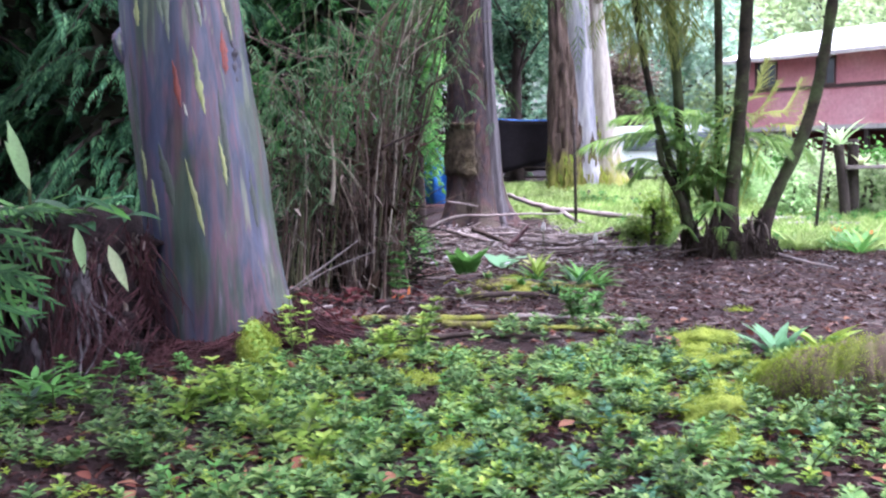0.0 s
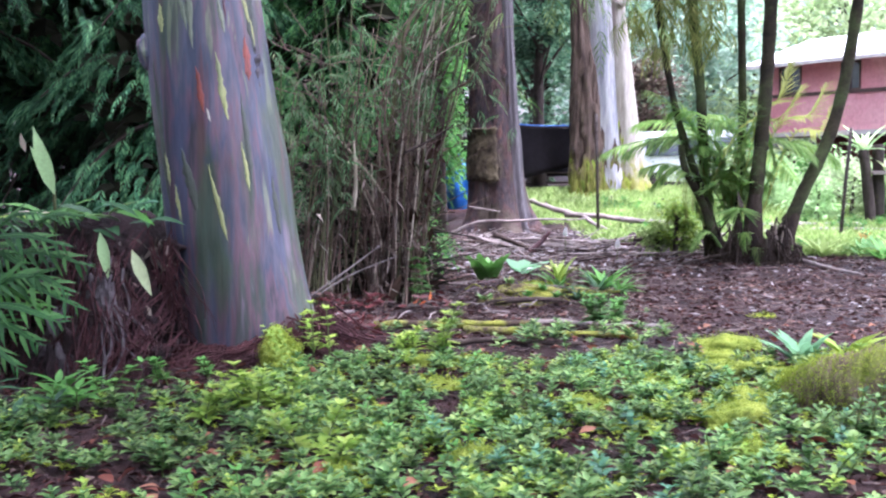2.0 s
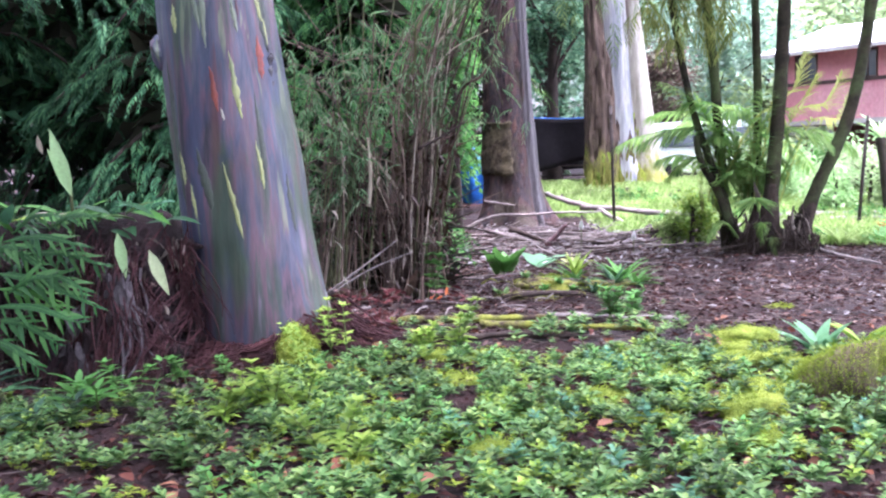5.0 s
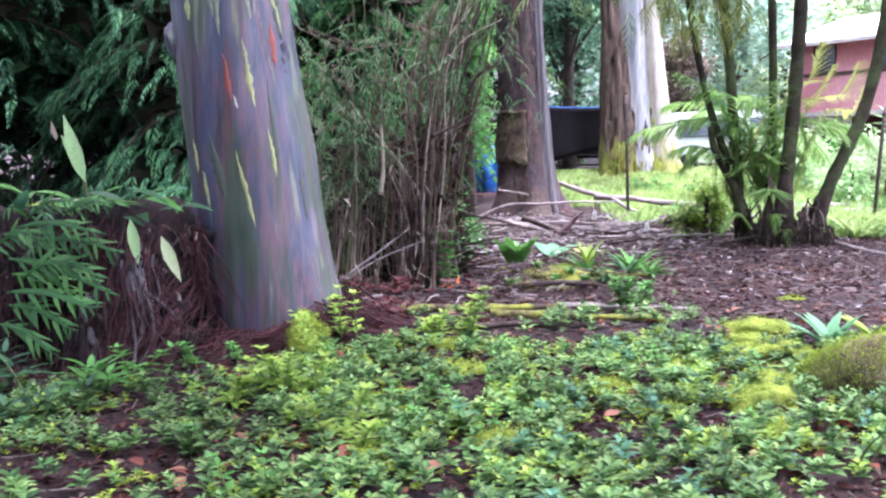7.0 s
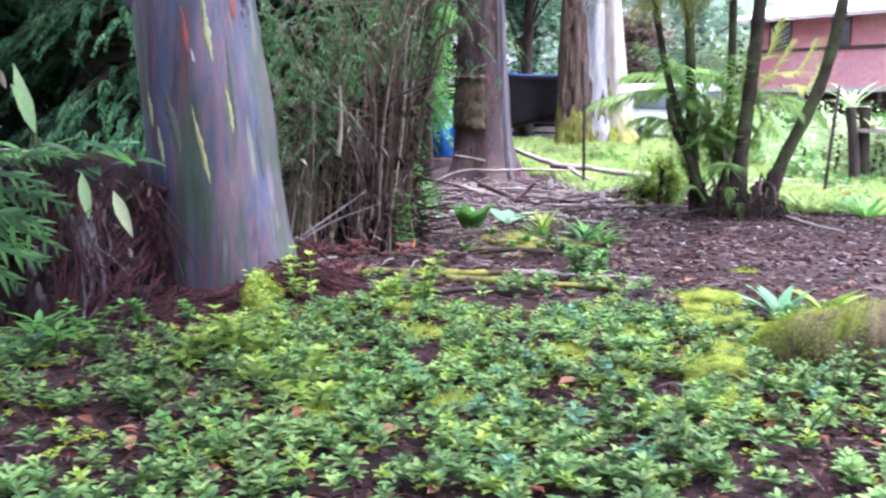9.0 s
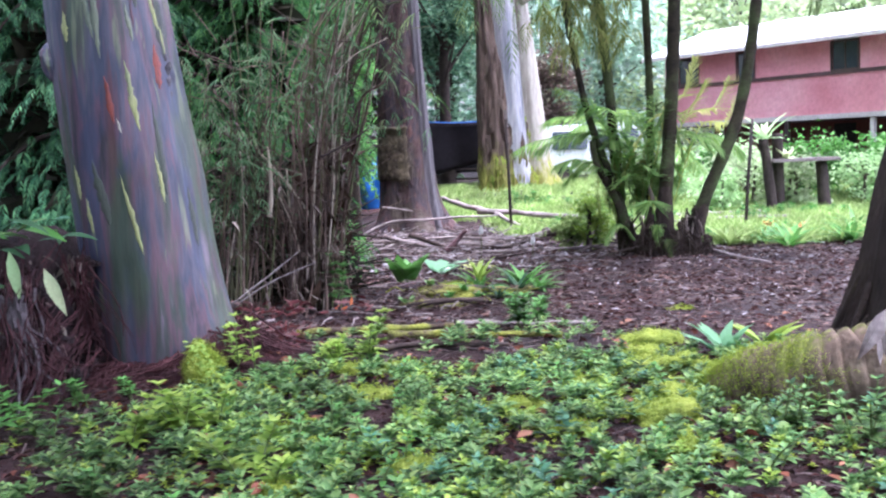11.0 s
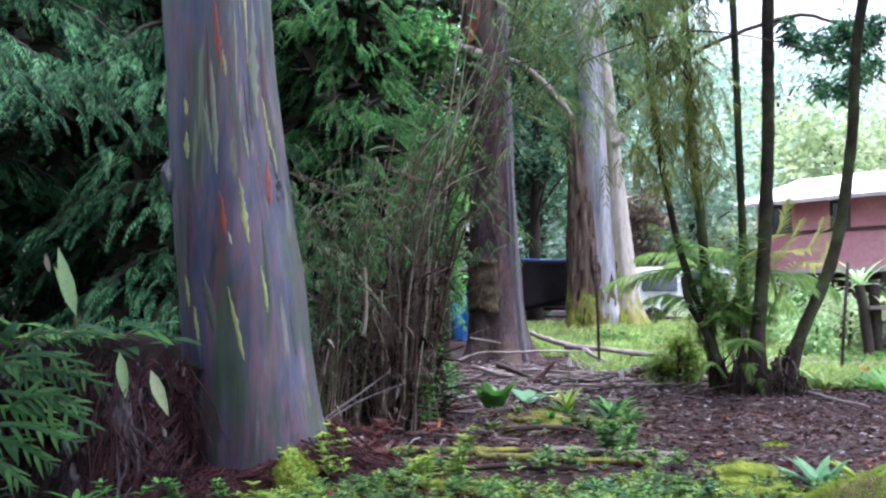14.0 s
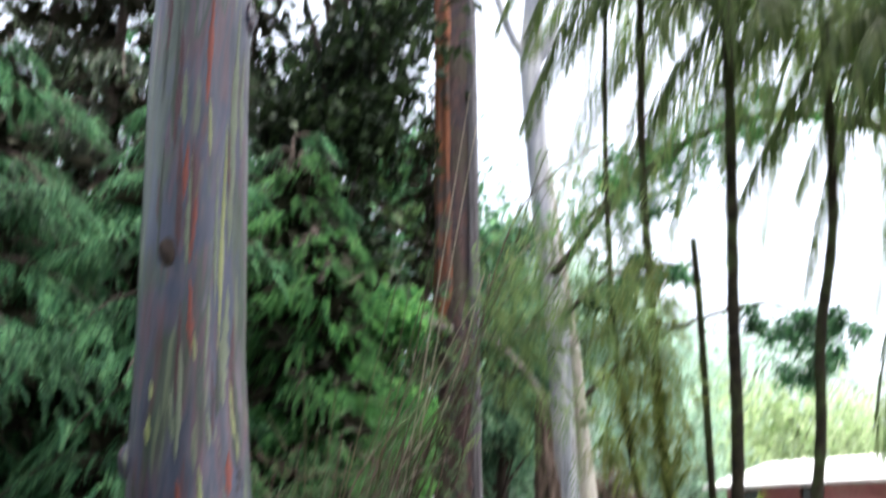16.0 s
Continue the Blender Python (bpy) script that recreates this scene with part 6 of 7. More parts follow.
branch([(4.2, 17.5, 0.1), (5.2, 18.4, 0.12), (6.6, 18.8, 0.1), (7.8, 18.6, 0.1)], 0.05, M_STICK, PALE_L)
branch([(4.6, 18.6, 0.12), (5.8, 19.6, 0.12), (7.3, 19.4, 0.1)], 0.07, M_STICK, PALE_L)
branch([(0.95, 17.6, 0.05), (1.6, 17.2, 0.2), (2.0, 17.1, 0.05)], 0.03, M_STICK_DARK, DARK_L)
branch([(4.1, 13.0, 0.05), (4.4, 12.5, 0.03), (4.6, 12.1, 0.02)], 0.025, M_STICK, PALE_L)
branch([(-0.75, 8.62, 0.04), (-0.1, 8.6, 0.05), (0.55, 8.75, 0.05)], 0.042, M_MOSSY, MOSS_L)
branch([(0.0, 8.45, 0.03), (0.7, 8.35, 0.04), (1.35, 8.05, 0.03)], 0.04, M_MOSSY, MOSS_L)
branch([(0.6, 8.9, 0.03), (1.0, 8.7, 0.04), (1.7, 8.6, 0.03)], 0.035, M_STICK, PALE_L)
branch([(-0.4, 7.9, 0.04), (0.3, 8.0, 0.03), (0.9, 7.8, 0.03)], 0.03, M_STICK_DARK, DARK_L)
for k in range(26):
    x, y, a, L = rng.uniform(-1.2, 0.6), rng.uniform(9.4, 11.6), rng.uniform(0, 6.3), rng.uniform(0.25, 0.7)
    branch([(x, y, 0.04), (x + 0.5 * L * math.cos(a), y + 0.5 * L * math.sin(a), 0.07), (x + L * math.cos(a), y + L * math.sin(a), 0.03)], rng.uniform(0.008, 0.018), M_STICK if k % 3 else M_STICK_DARK, "dry broken bamboo stick on the litter", "stick", "sticks by the bamboo")

for k in range(60):
    x, y, a, L = rng.uniform(-0.3, 2.7), rng.uniform(12.6, 19), rng.normal() * 0.5 + (0 if k % 2 else 3.14), rng.uniform(0.25, 1.1)
    b = [(x, y, 0.05), (x + 0.5 * L * math.cos(a), y + 0.5 * L * math.sin(a), rng.uniform(0.06, 0.16)), (x + L * math.cos(a), y + L * math.sin(a), rng.uniform(0.05, 0.25))]
    branch(b, rng.uniform(0.005, 0.018), M_STICK if k % 3 else M_STICK_DARK, "pruned grey branch in the heap of cuttings", "cut_branch", "heap of cuttings")


# ---- moss cushions ----
def moss_mat(x, y, rx, ry, h, label="bright yellow-green moss cushion on the ground"):
    bm = bmesh.new()
    bmesh.ops.create_icosphere(bm, subdivisions=4, radius=1)
    z0 = ground_z(x, y)
    s = rng.uniform(0, 20)
    for vv in bm.verts:
        c = vv.co.copy()
        k = 1 + 0.3 * noise.noise(c * 1.8 + Vector((s, 0, 0))) + 0.12 * noise.noise(c * 6 + Vector((s, 0, 0)))
        vv.co = Vector((x + rx * c.x * k, y + ry * c.y * k, z0 - 0.02 + h * max(-0.3, c.z) * k + 0.012 * noise.noise(c * 22)))
    for fc in bm.faces:
        fc.smooth = True
    tagged(part("moss_cushion", bm, M_MOSS), label, "moss", "moss cushions")


for x, y, rx, ry, h in ((1.98, 7.75, 0.26, 0.2, 0.12), (1.62, 7.0, 0.22, 0.16, 0.1), (1.85, 6.75, 0.3, 0.2, 0.13), (1.47, 5.6, 0.24, 0.17, 0.13), (1.62, 5.95, 0.2, 0.16, 0.12), (1.02, 6.6, 0.22, 0.14, 0.06), (1.2, 4.95, 0.14, 0.1, 0.06),
                        (1.8, 7.35, 0.25, 0.15, 0.09), (1.17, 6.45, 0.2, 0.12, 0.09), (0.3, 5.55, 0.16, 0.1, 0.08), (1.43, 4.95, 0.15, 0.1, 0.1), (0.95, 5.4, 0.16, 0.1, 0.08), (0.7, 5.95, 0.18, 0.1, 0.08), (0.75, 10.75, 0.2, 0.1, 0.05), (2.62, 9.15, 0.12, 0.07, 0.03), (1.15, 10.5, 0.14, 0.08, 0.04)):
    moss_mat(x, y, rx, ry, h)
for k in range(16):
    x, y = rng.uniform(-0.9, 2.0), rng.uniform(4.6, 7.5)
    moss_mat(x, y, rng.uniform(0.1, 0.24), rng.uniform(0.08, 0.16), rng.uniform(0.05, 0.09), "flat yellow-green moss cushion among the ground cover")
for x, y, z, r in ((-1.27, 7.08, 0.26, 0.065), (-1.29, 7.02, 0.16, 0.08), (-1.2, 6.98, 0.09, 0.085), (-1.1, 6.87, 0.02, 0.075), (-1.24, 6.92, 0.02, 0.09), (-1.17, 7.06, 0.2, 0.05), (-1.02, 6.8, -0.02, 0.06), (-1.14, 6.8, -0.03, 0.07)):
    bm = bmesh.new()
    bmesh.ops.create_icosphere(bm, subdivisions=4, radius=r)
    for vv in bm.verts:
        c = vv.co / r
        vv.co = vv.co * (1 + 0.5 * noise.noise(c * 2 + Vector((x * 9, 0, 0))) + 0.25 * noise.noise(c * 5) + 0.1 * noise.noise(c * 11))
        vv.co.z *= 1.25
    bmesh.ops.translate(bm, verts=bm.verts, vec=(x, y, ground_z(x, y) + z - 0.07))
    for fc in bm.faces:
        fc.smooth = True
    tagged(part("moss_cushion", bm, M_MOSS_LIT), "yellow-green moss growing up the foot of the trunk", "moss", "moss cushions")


def fuzz(ob_name, n, size):
    """Short moss shoots all over a cushion."""
    for ob in [o for o in scene.objects if o.name.split(".")[0] == ob_name and o.type == "MESH"]:
        me = ob.data
        v = np.empty(len(me.vertices) * 3, np.float32)
        nn = np.empty(len(me.vertices) * 3, np.float32)
        me.vertices.foreach_get("co", v)
        me.vertices.foreach_get("normal", nn)
        v, nn = v.reshape(-1, 3), nn.reshape(-1, 3)
        pick = rng.integers(0, len(v), n)
        p = v[pick] + rng.normal(size=(n, 3)) * 0.012
        w = nn[pick] + rng.normal(size=(n, 3)) * 0.6
        o = part("moss_shoot", tri_mesh("moss_shoot", *stamp(small_leaf(0.45), p, w, (0, 0.3, 1), rng.uniform(0.5, 1.3, n) * size), L_MOSS), None, ob)
        tagged(o, kind="stuff")


fuzz("moss_cushion", 1700, 0.018)
# small leaves grow through the moss at the foot of the trunk
n = 170
p = np.c_[rng.normal(-1.19, 0.05, n), rng.normal(6.88, 0.05, n), rng.uniform(0.05, 0.36, n)]
p[:, 0] += 0.35 * (0.2 - p[:, 2])
p[:, 1] -= 0.08
tagged(part("moss_leaf", tri_mesh("moss_leaf", *stamp(leaf_shape(0.5, 0.3, 0.3), p, tilted(n, (-0.6, 0.6)) + (0, -0.4, 0), (0, -0.3, 1), rng.uniform(0.02, 0.05, n)), L_LIME, True)), "lime-green leaflets growing through the moss", "moss", kind="stuff")
# moss over the lower end of the log
v = log_v
ok = (np.array([noise.noise(Vector(c) * 5) + 0.6 * noise.noise(Vector(c) * 11) for c in v]) + 3.2 * (2.38 - v[:, 0]) > 0) & (v[:, 2] > 0.03)
pv = np.repeat(v[ok], 12, axis=0) + rng.normal(size=(ok.sum() * 12, 3)) * (0.03, 0.02, 0.016)
tagged(part("moss_shoot", tri_mesh("moss_shoot", *stamp(small_leaf(0.45), pv, rng.normal(size=pv.shape) + (0, -0.4, 1.0), (0, 0.3, 1), rng.uniform(0.008, 0.018, len(pv))), L_MOSS), None, log), kind="stuff")

# ---- plants ----
BROAD = leaf_shape(0.5, 0.25, 0.25, 0.42)
LANCE = leaf_shape(0.26, 0.3, 0.3, 0.4)
STRAP = leaf_shape(0.14, 0.35, 0.4, 0.35)


def herb(x, y, h, size, material, label, name="herb", tiers=4, per=4, z=None, stems=1, spread=0.1, group="", shape=None):
    """A leafy plant: upright stems with tiers of leaves."""
    z0 = ground_z(x, y) if z is None else z
    t = thing(name, label, "plant", group=group)
    for s in range(stems):
        lv = []
        sx, sy = x + rng.normal() * spread * 0.4, y + rng.normal() * spread * 0.4
        lean = rng.normal(size=2) * spread
        hh = h * rng.uniform(0.75, 1.1)
        c = curve_pts([(sx, sy, z0 - 0.02), (sx + lean[0] * 0.4, sy + lean[1] * 0.4, z0 + hh * 0.5), (sx + lean[0], sy + lean[1], z0 + hh)], 10)
        stem = part("stem", tri_mesh("stem", *tube(c, np.linspace(0.007, 0.003, 10), 5, False), M_STEM, True), None, t)
        for k in range(tiers):
            u = (k + 1) / tiers
            p = c[min(9, int(9 * (0.25 + 0.75 * u)))]
            a = k * 0.9 + np.arange(per) * 2 * math.pi / per + rng.uniform(-0.3, 0.3, per)
            w = np.c_[np.cos(a), np.sin(a), rng.uniform(0.0, 0.5, per) + 0.5 * u]
            lv.append(stamp(shape or BROAD, np.repeat(p[None], per, 0), w, (0, 0, 1), size * 1.2 * (1.15 - 0.45 * u) * rng.uniform(0.8, 1.15, per)))
        part("foliage", tri_mesh("foliage", *joined(lv), material, True), None, stem)
    return t


def rosette(x, y, n, size, material, label, name="rosette_plant", rise=(0.5, 1.6), shape=None, z=None, group="", category="plant"):
    z0 = (ground_z(x, y) if z is None else z) - 0.01
    t = thing(name, label, category, group=group)
    w = tilted(n, rise)
    pos = np.repeat(np.array([(x, y, z0)]), n, 0) + rng.normal(size=(n, 3)) * (0.015, 0.015, 0)
    pieces = [stamp(shape or LANCE, pos[k:k + 1], w[k:k + 1], (0, 0, 1), size * rng.uniform(0.75, 1.15)) for k in range(n)]
    for pc in pieces:
        part("leaf", tri_mesh("leaf", *pc, material, True), None, t)
    return t


LIME_LABEL = "lime-green leafy herb growing out of the ground cover"
for x, y, h, s, n in ((-1.22, 5.75, 0.26, 0.09, 4), (-1.05, 5.85, 0.22, 0.085, 3), (-1.35, 5.6, 0.22, 0.085, 3), (-1.0, 7.35, 0.4, 0.075, 3), (-0.16, 7.5, 0.36, 0.085, 3), (-0.35, 7.55, 0.2, 0.08, 3), (-0.55, 7.6, 0.16, 0.075, 2), (-0.72, 5.0, 0.24, 0.095, 2), (-0.6, 4.75, 0.18, 0.09, 1), (-0.95, 6.3, 0.16, 0.075, 2)):
    herb(x, y, h, s, L_LIME, LIME_LABEL, "lime_herb", 5, 5, None, n, 0.12, "lime herbs")
for x, y, h, s, n in ((-0.45, 10.2, 0.5, 0.12, 3), (1.1, 8.5, 0.25, 0.1, 5), (1.35, 8.9, 0.2, 0.09, 4), (-1.9, 6.55, 0.16, 0.07, 2), (-1.6, 6.7, 0.14, 0.06, 2), (-2.25, 6.4, 0.2, 0.08, 2), (2.0, 5.1, 0.3, 0.06, 3), (2.35, 5.0, 0.28, 0.065, 3), (2.2, 4.75, 0.26, 0.065, 3), (1.85, 5.3, 0.2, 0.06, 2), (1.65, 4.6, 0.2, 0.06, 3), (2.5, 4.6, 0.3, 0.065, 3)):
    herb(x, y, h, s, L_FRESH if y > 6 else L_CARPET, "fresh green upright herb with broad leaves", "green_herb", 5, 4, None, n, 0.1, "green herbs")
# broad low plants at the foot of the mound
for x, y, h, s, m in ((-2.32, 6.0, 0.2, 0.22, L_FRESH), (-2.75, 6.05, 0.25, 0.2, L_DEEP), (-2.35, 5.35, 0.14, 0.16, L_DEEP)):
    herb(x, y, h, s, m, "low plant with broad pointed leaves by the mound", "broadleaf_plant", 3, 4, None, 3, 0.15, "broadleaf plants", LANCE)
# rosettes beyond the carpet
rosette(2.32, 7.1, 15, 0.33, L_AGAVE, "grey-green rosette plant with broad upright leaves", "rosette_plant", (0.9, 2.8), leaf_shape(0.27, 0.35, 0.3, 0.6), group="rosettes")
rosette(2.72, 7.4, 12, 0.3, L_LIME, "green rosette plant with upright leaves", "rosette_plant", (0.4, 1.5), leaf_shape(0.3, 0.2, 0.3, 0.5), group="rosettes")
rosette(0.98, 10.7, 16, 0.34, L_FRESH, "fresh green bromeliad rosette on a low hump", "bromeliad", (0.4, 1.8), STRAP, group="bromeliads")
rosette(1.50, 11.2, 22, 0.42, L_FRESH, "fresh green bromeliad rosette on the mulch", "bromeliad", (0.3, 1.4), STRAP, group="bromeliads")
rosette(1.13, 13.15, 12, 0.29, L_CREAMLEAF, "cream and yellow striped bromeliad rosette on the mulch", "bromeliad", (0.3, 1.5), STRAP, group="bromeliads")
rosette(0.72, 12.8, 5, 0.36, L_AGAVE, "plant with a large pale blue-green leaf", "pale_leaf_plant", (0.6, 1.2), leaf_shape(0.75, 0.2, 0.15, 0.45))
rosette(0.3, 11.75, 16, 0.36, L_FRESH, "bright green plant with large broad leaves", "broadleaf_plant", (1.4, 4.5), leaf_shape(0.42, 0.35, 0.25, 0.5), ground_z(0.3, 11.75) + 0.03)
rosette(0.2, 12.0, 10, 0.4, L_FRESH, "bright green plant with large broad leaves", "broadleaf_plant", (1.4, 4.2), leaf_shape(0.4, 0.35, 0.25, 0.5))
for k in range(9):
    x, y = 5.0 + 0.45 * k * 0.7 + rng.normal() * 0.2, 14.6 + rng.normal() * 0.7
    rosette(x, y, 16, rng.uniform(0.4, 0.6), L_FRESH if k % 3 else L_GRASS, "green strap-leaved bromeliad in the bed", "bromeliad", (0.3, 1.8), STRAP, group="bromeliads")
for x, y, z in ((5.68, 15.0, 0.42), (5.95, 15.6, 0.4), (6.3, 15.3, 0.35)):
    rosette(x, y, 12, 0.13, L_ORANGE, "orange-red flower head of a bromeliad", "bromeliad_flower", (0.6, 2.5), STRAP, ground_z(x, y) + z - 0.2)
for x, y, h in ((1.37, 14.4, 0.5), (2.06, 14.2, 0.35)):
    z0 = ground_z(x, y)
    t = thing("white_flower", "single white flower spathe on a thin stalk", "flower", group="white flowers")
    part("stalk", tri_mesh("stalk", *tube([(x, y, z0), (x + 0.01, y, z0 + h * 0.5), (x, y, z0 + h)], 0.008, 5), M_CULM, True), None, t)
    part("spathe", tri_mesh("spathe", *stamp(leaf_shape(0.45, 0.0, 0.5), np.array([(x, y, z0 + h - 0.16)]), np.array([(0.1, -0.1, 1)]), (0, -1, 0.1), 0.15), L_WHITE, True), None, t)
# dried red leaves by the bamboo
for x, y, n, m in ((-1.3, 9.9, 34, L_RED), (-1.12, 9.8, 34, L_RED), (-0.85, 9.75, 20, L_RED), (-0.35, 9.8, 18, L_RED), (-0.95, 8.6, 40, L_RED), (-0.8, 8.45, 36, L_RED), (-0.1, 10.0, 16, L_RED), (-0.42, 9.9, 4, L_ORANGE)):
    z0 = ground_z(x, y)
    p = np.c_[x + rng.normal(size=n) * 0.12, y + rng.normal(size=n) * 0.1, z0 + rng.uniform(0.02, 0.16, n)]
    o = part("red_leaf_litter", tri_mesh("red_leaf_litter", *stamp(LANCE, p, tilted(n, (-0.3, 0.5)), unit(rng.normal(size=(n, 3))), rng.uniform(0.06, 0.14, n)), m, True))
    tagged(o, "heap of curled dry red leaves on the litter", "leaves", "red leaf heaps")


# ferns and ginger on the mound
def lobed_frond(base, tip, n, lobe, material, parent, rise=0.15, facing=(0, 0, 1.0)):
    """A fern frond with strap-shaped lobes."""
    b, e = np.array(base, float), np.array(tip, float)
    c = curve_pts([b, (b + e) / 2 + (0, 0, rise), e], n)
    t = unit(np.gradient(c, axis=0))
    side = unit(np.cross(t, facing) + 1e-5)
    u = np.linspace(0, 1, n)
    size = lobe * np.sin(np.pi * (0.1 + 0.82 * u)) ** 0.6
    pieces = [tube(c, np.linspace(0.006, 0.002, n), 4, False)]
    shape = leaf_shape(0.18, 0.35, 0.2, 0.3)
    for s in (-1, 1):
        w = t * 1.0 + side * s * 0.85 + np.array((0, 0, -0.25)) + rng.normal(size=t.shape) * 0.2
        pieces.append(stamp(shape, c[1:], w[1:], facing, size[1:] * rng.uniform(0.8, 1.2, n - 1), rng.uniform(0.8, 1.3, n - 1)))
    # the blade runs on between the lobes
    half = 0.14 * lobe * np.sin(np.pi * (0.06 + 0.9 * u))[:, None]
    v = np.concatenate([c - side * half, c + side * half])
    k = np.arange(n - 1)
    pieces.append((v, np.r_[np.c_[k, k + 1, k + n], np.c_[k + 1, k + n + 1, k + n]]))
    part("frond", tri_mesh("frond", *joined(pieces), material, True), None, parent)


fern = thing("fern_clump", "lobed green ferns growing on the root mound", "fern")
for k in range(9):
    x = rng.uniform(-3.7, -2.9)
    y = rng.uniform(7.0, 7.6)
    z = max(0.3, mound_z(x, y)) * rng.uniform(0.6, 1.0) + 0.02
    y = min(y, 7.2) if z < 0.8 else y
    a = rng.uniform(-2.4, -0.3)
    L = rng.uniform(0.35, 0.6)
    lobed_frond((x, y, z), (x + L * math.cos(a), y + L * math.sin(a) * 0.8, z + rng.uniform(-0.2, 0.2)), 9, rng.uniform(0.11, 0.17), L_FERN if k % 2 == 0 else L_DEEP, fern)
for x0, z0, x1, z1, L in ((-3.2, 0.74, -2.5, 0.52, 0.17), (-3.2, 0.52, -2.6, 0.42, 0.16), (-3.25, 0.9, -2.78, 0.72, 0.14), (-3.2, 0.63, -2.72, 0.5, 0.15), (-3.25, 0.42, -2.78, 0.27, 0.16), (-3.3, 0.3, -2.9, 0.12, 0.15), (-3.35, 0.8, -2.95, 0.9, 0.14), (-3.1, 0.95, -2.55, 0.92, 0.15), (-3.05, 1.0, -2.72, 1.12, 0.13), (-3.0, 0.85, -2.45, 0.78, 0.15), (-2.95, 0.7, -2.55, 0.62, 0.14), (-2.8, 1.02, -2.45, 1.1, 0.12), (-3.1, 0.6, -2.75, 0.72, 0.14)):
    y = rng.uniform(6.6, 6.75)
    lobed_frond((x0, y + 0.1, z0), (x1, y, z1), 8, L * 1.1, L_FERN if rng.random() < 0.75 else L_FRESH, fern, 0.05, (0.1, -0.75, 0.6))

ginger = thing("ginger_plant", "tall ginger shoots with pale green lance leaves", "ginger")


def big_leaf(p, way, up, length, width, material, name="leaf", droop=0.25):
    part(name, tri_mesh(name, *stamp(leaf_shape(width, droop, 0.35, 0.45), np.array([p]), np.array([way]), up, length), material, True), None, ginger)


part("stalk", tri_mesh("stalk", *tube(curve_pts([(-2.83, 7.2, 0.9), (-2.81, 7.18, 1.05), (-2.8, 7.15, 1.26)], 6), 0.012, 6), M_CULM, True), None, ginger)
big_leaf((-2.79, 7.14, 1.22), (-0.26, -0.05, 1.0), (0.15, -1, 0.1), 0.5, 0.21, L_PALE, droop=0.03)
big_leaf((-2.8, 7.15, 1.3), (-0.42, -0.1, 0.8), (0.1, -1, 0.2), 0.3, 0.22, L_PALE, droop=0.0)
big_leaf((-2.97, 7.12, 1.52), (-0.2, -0.05, 1), (0, -1, 0), 0.14, 0.3, M_CULM_PALE, "leaf_tip", 0.0)
for x, z, dx, dz, L, m in ((-2.85, 1.05, 0.8, 0.25, 0.3, L_FRESH), (-2.7, 1.08, 0.9, 0.1, 0.26, L_FRESH), (-2.95, 1.05, -0.6, 0.25, 0.28, L_LIME), (-2.4, 1.1, 0.9, 0.0, 0.36, L_FRESH), (-2.55, 1.1, 0.6, 0.35, 0.3, L_BLUE), (-2.25, 1.12, 0.5, 0.3, 0.3, L_BLUE), (-3.1, 1.05, 0.9, 0.2, 0.34, L_FRESH),
                           (-3.2, 1.1, -0.5, 0.5, 0.4, L_FRESH), (-3.3, 1.0, 0.3, 0.6, 0.35, L_BLUE)):
    big_leaf((x, 7.2, z), (dx, -0.5, dz), (0, -0.3, 1), L, 0.3, m)
big_leaf((-2.42, 6.95, 0.98), (0.18, -0.12, -1), (0.25, -1, 0), 0.33, 0.24, L_PALE, "hanging_leaf", 0.05)
big_leaf((-2.2, 6.92, 0.86), (0.42, -0.1, -1), (0.2, -1, 0), 0.34, 0.25, L_CREAM, "hanging_leaf", 0.05)
big_leaf((-3.1, 7.0, 1.1), (0.9, -0.3, 0.12), (0, -0.2, 1), 0.42, 0.12, M_CULM_PALE, "dry_leaf", 0.1)


# leaves crowd the top of the mound
for k in range(34):
    x = rng.uniform(-3.5, -2.15)
    y = rng.uniform(7.05, 7.5)
    a = rng.uniform(-2.9, -0.2)
    big_leaf((x, y, 0.98 + 0.1 * rng.random()), (math.cos(a), 0.6 * math.sin(a), rng.uniform(-0.1, 0.7)), (0, -0.3, 1), rng.uniform(0.16, 0.32), 0.3, (L_FRESH, L_DEEP, L_DEEP, L_CARPET)[k % 4])


# orchids and flowers on the plant stand
rosette(7.52, 19.9, 16, 0.7, L_PALE, "pale green plant growing on the post", "orchid", (0.2, 2.2), STRAP, 1.48)
rosette(7.98, 20.0, 24, 0.24, L_CREAM, "small plant with pale cream flowers on the plank", "flower_pot_plant", (0.1, 1.8), BROAD, 1.12)
for k in range(26):
    x, y = rng.uniform(6.0, 11.5), rng.uniform(20.5, 31)
    broadleaf(x, y, rng.uniform(0.8, 1.7), rng.uniform(0.5, 0.9), 900, 0.13, (L_PALE, L_FAR_LIGHT, L_FRESH)[k % 3], "leafy garden shrub on the lawn", 0.1, 0.8, "shrub", "garden_shrub", "garden shrubs")
for x, y, h, r in ((-0.6, 12.6, 0.7, 0.4), (5.0, 22.5, 1.0, 0.7), (6.2, 31, 1.0, 0.9), (8.6, 31, 1.2, 0.9), (2.0, 27, 0.6, 0.5)):
    broadleaf(x, y, h, r, 1500, 0.065, L_FRESH if y < 17 else L_GRASS, "low bright green shrub on the edge of the lawn", 0.05, 0.8, "shrub", "garden_shrub", "garden shrubs")


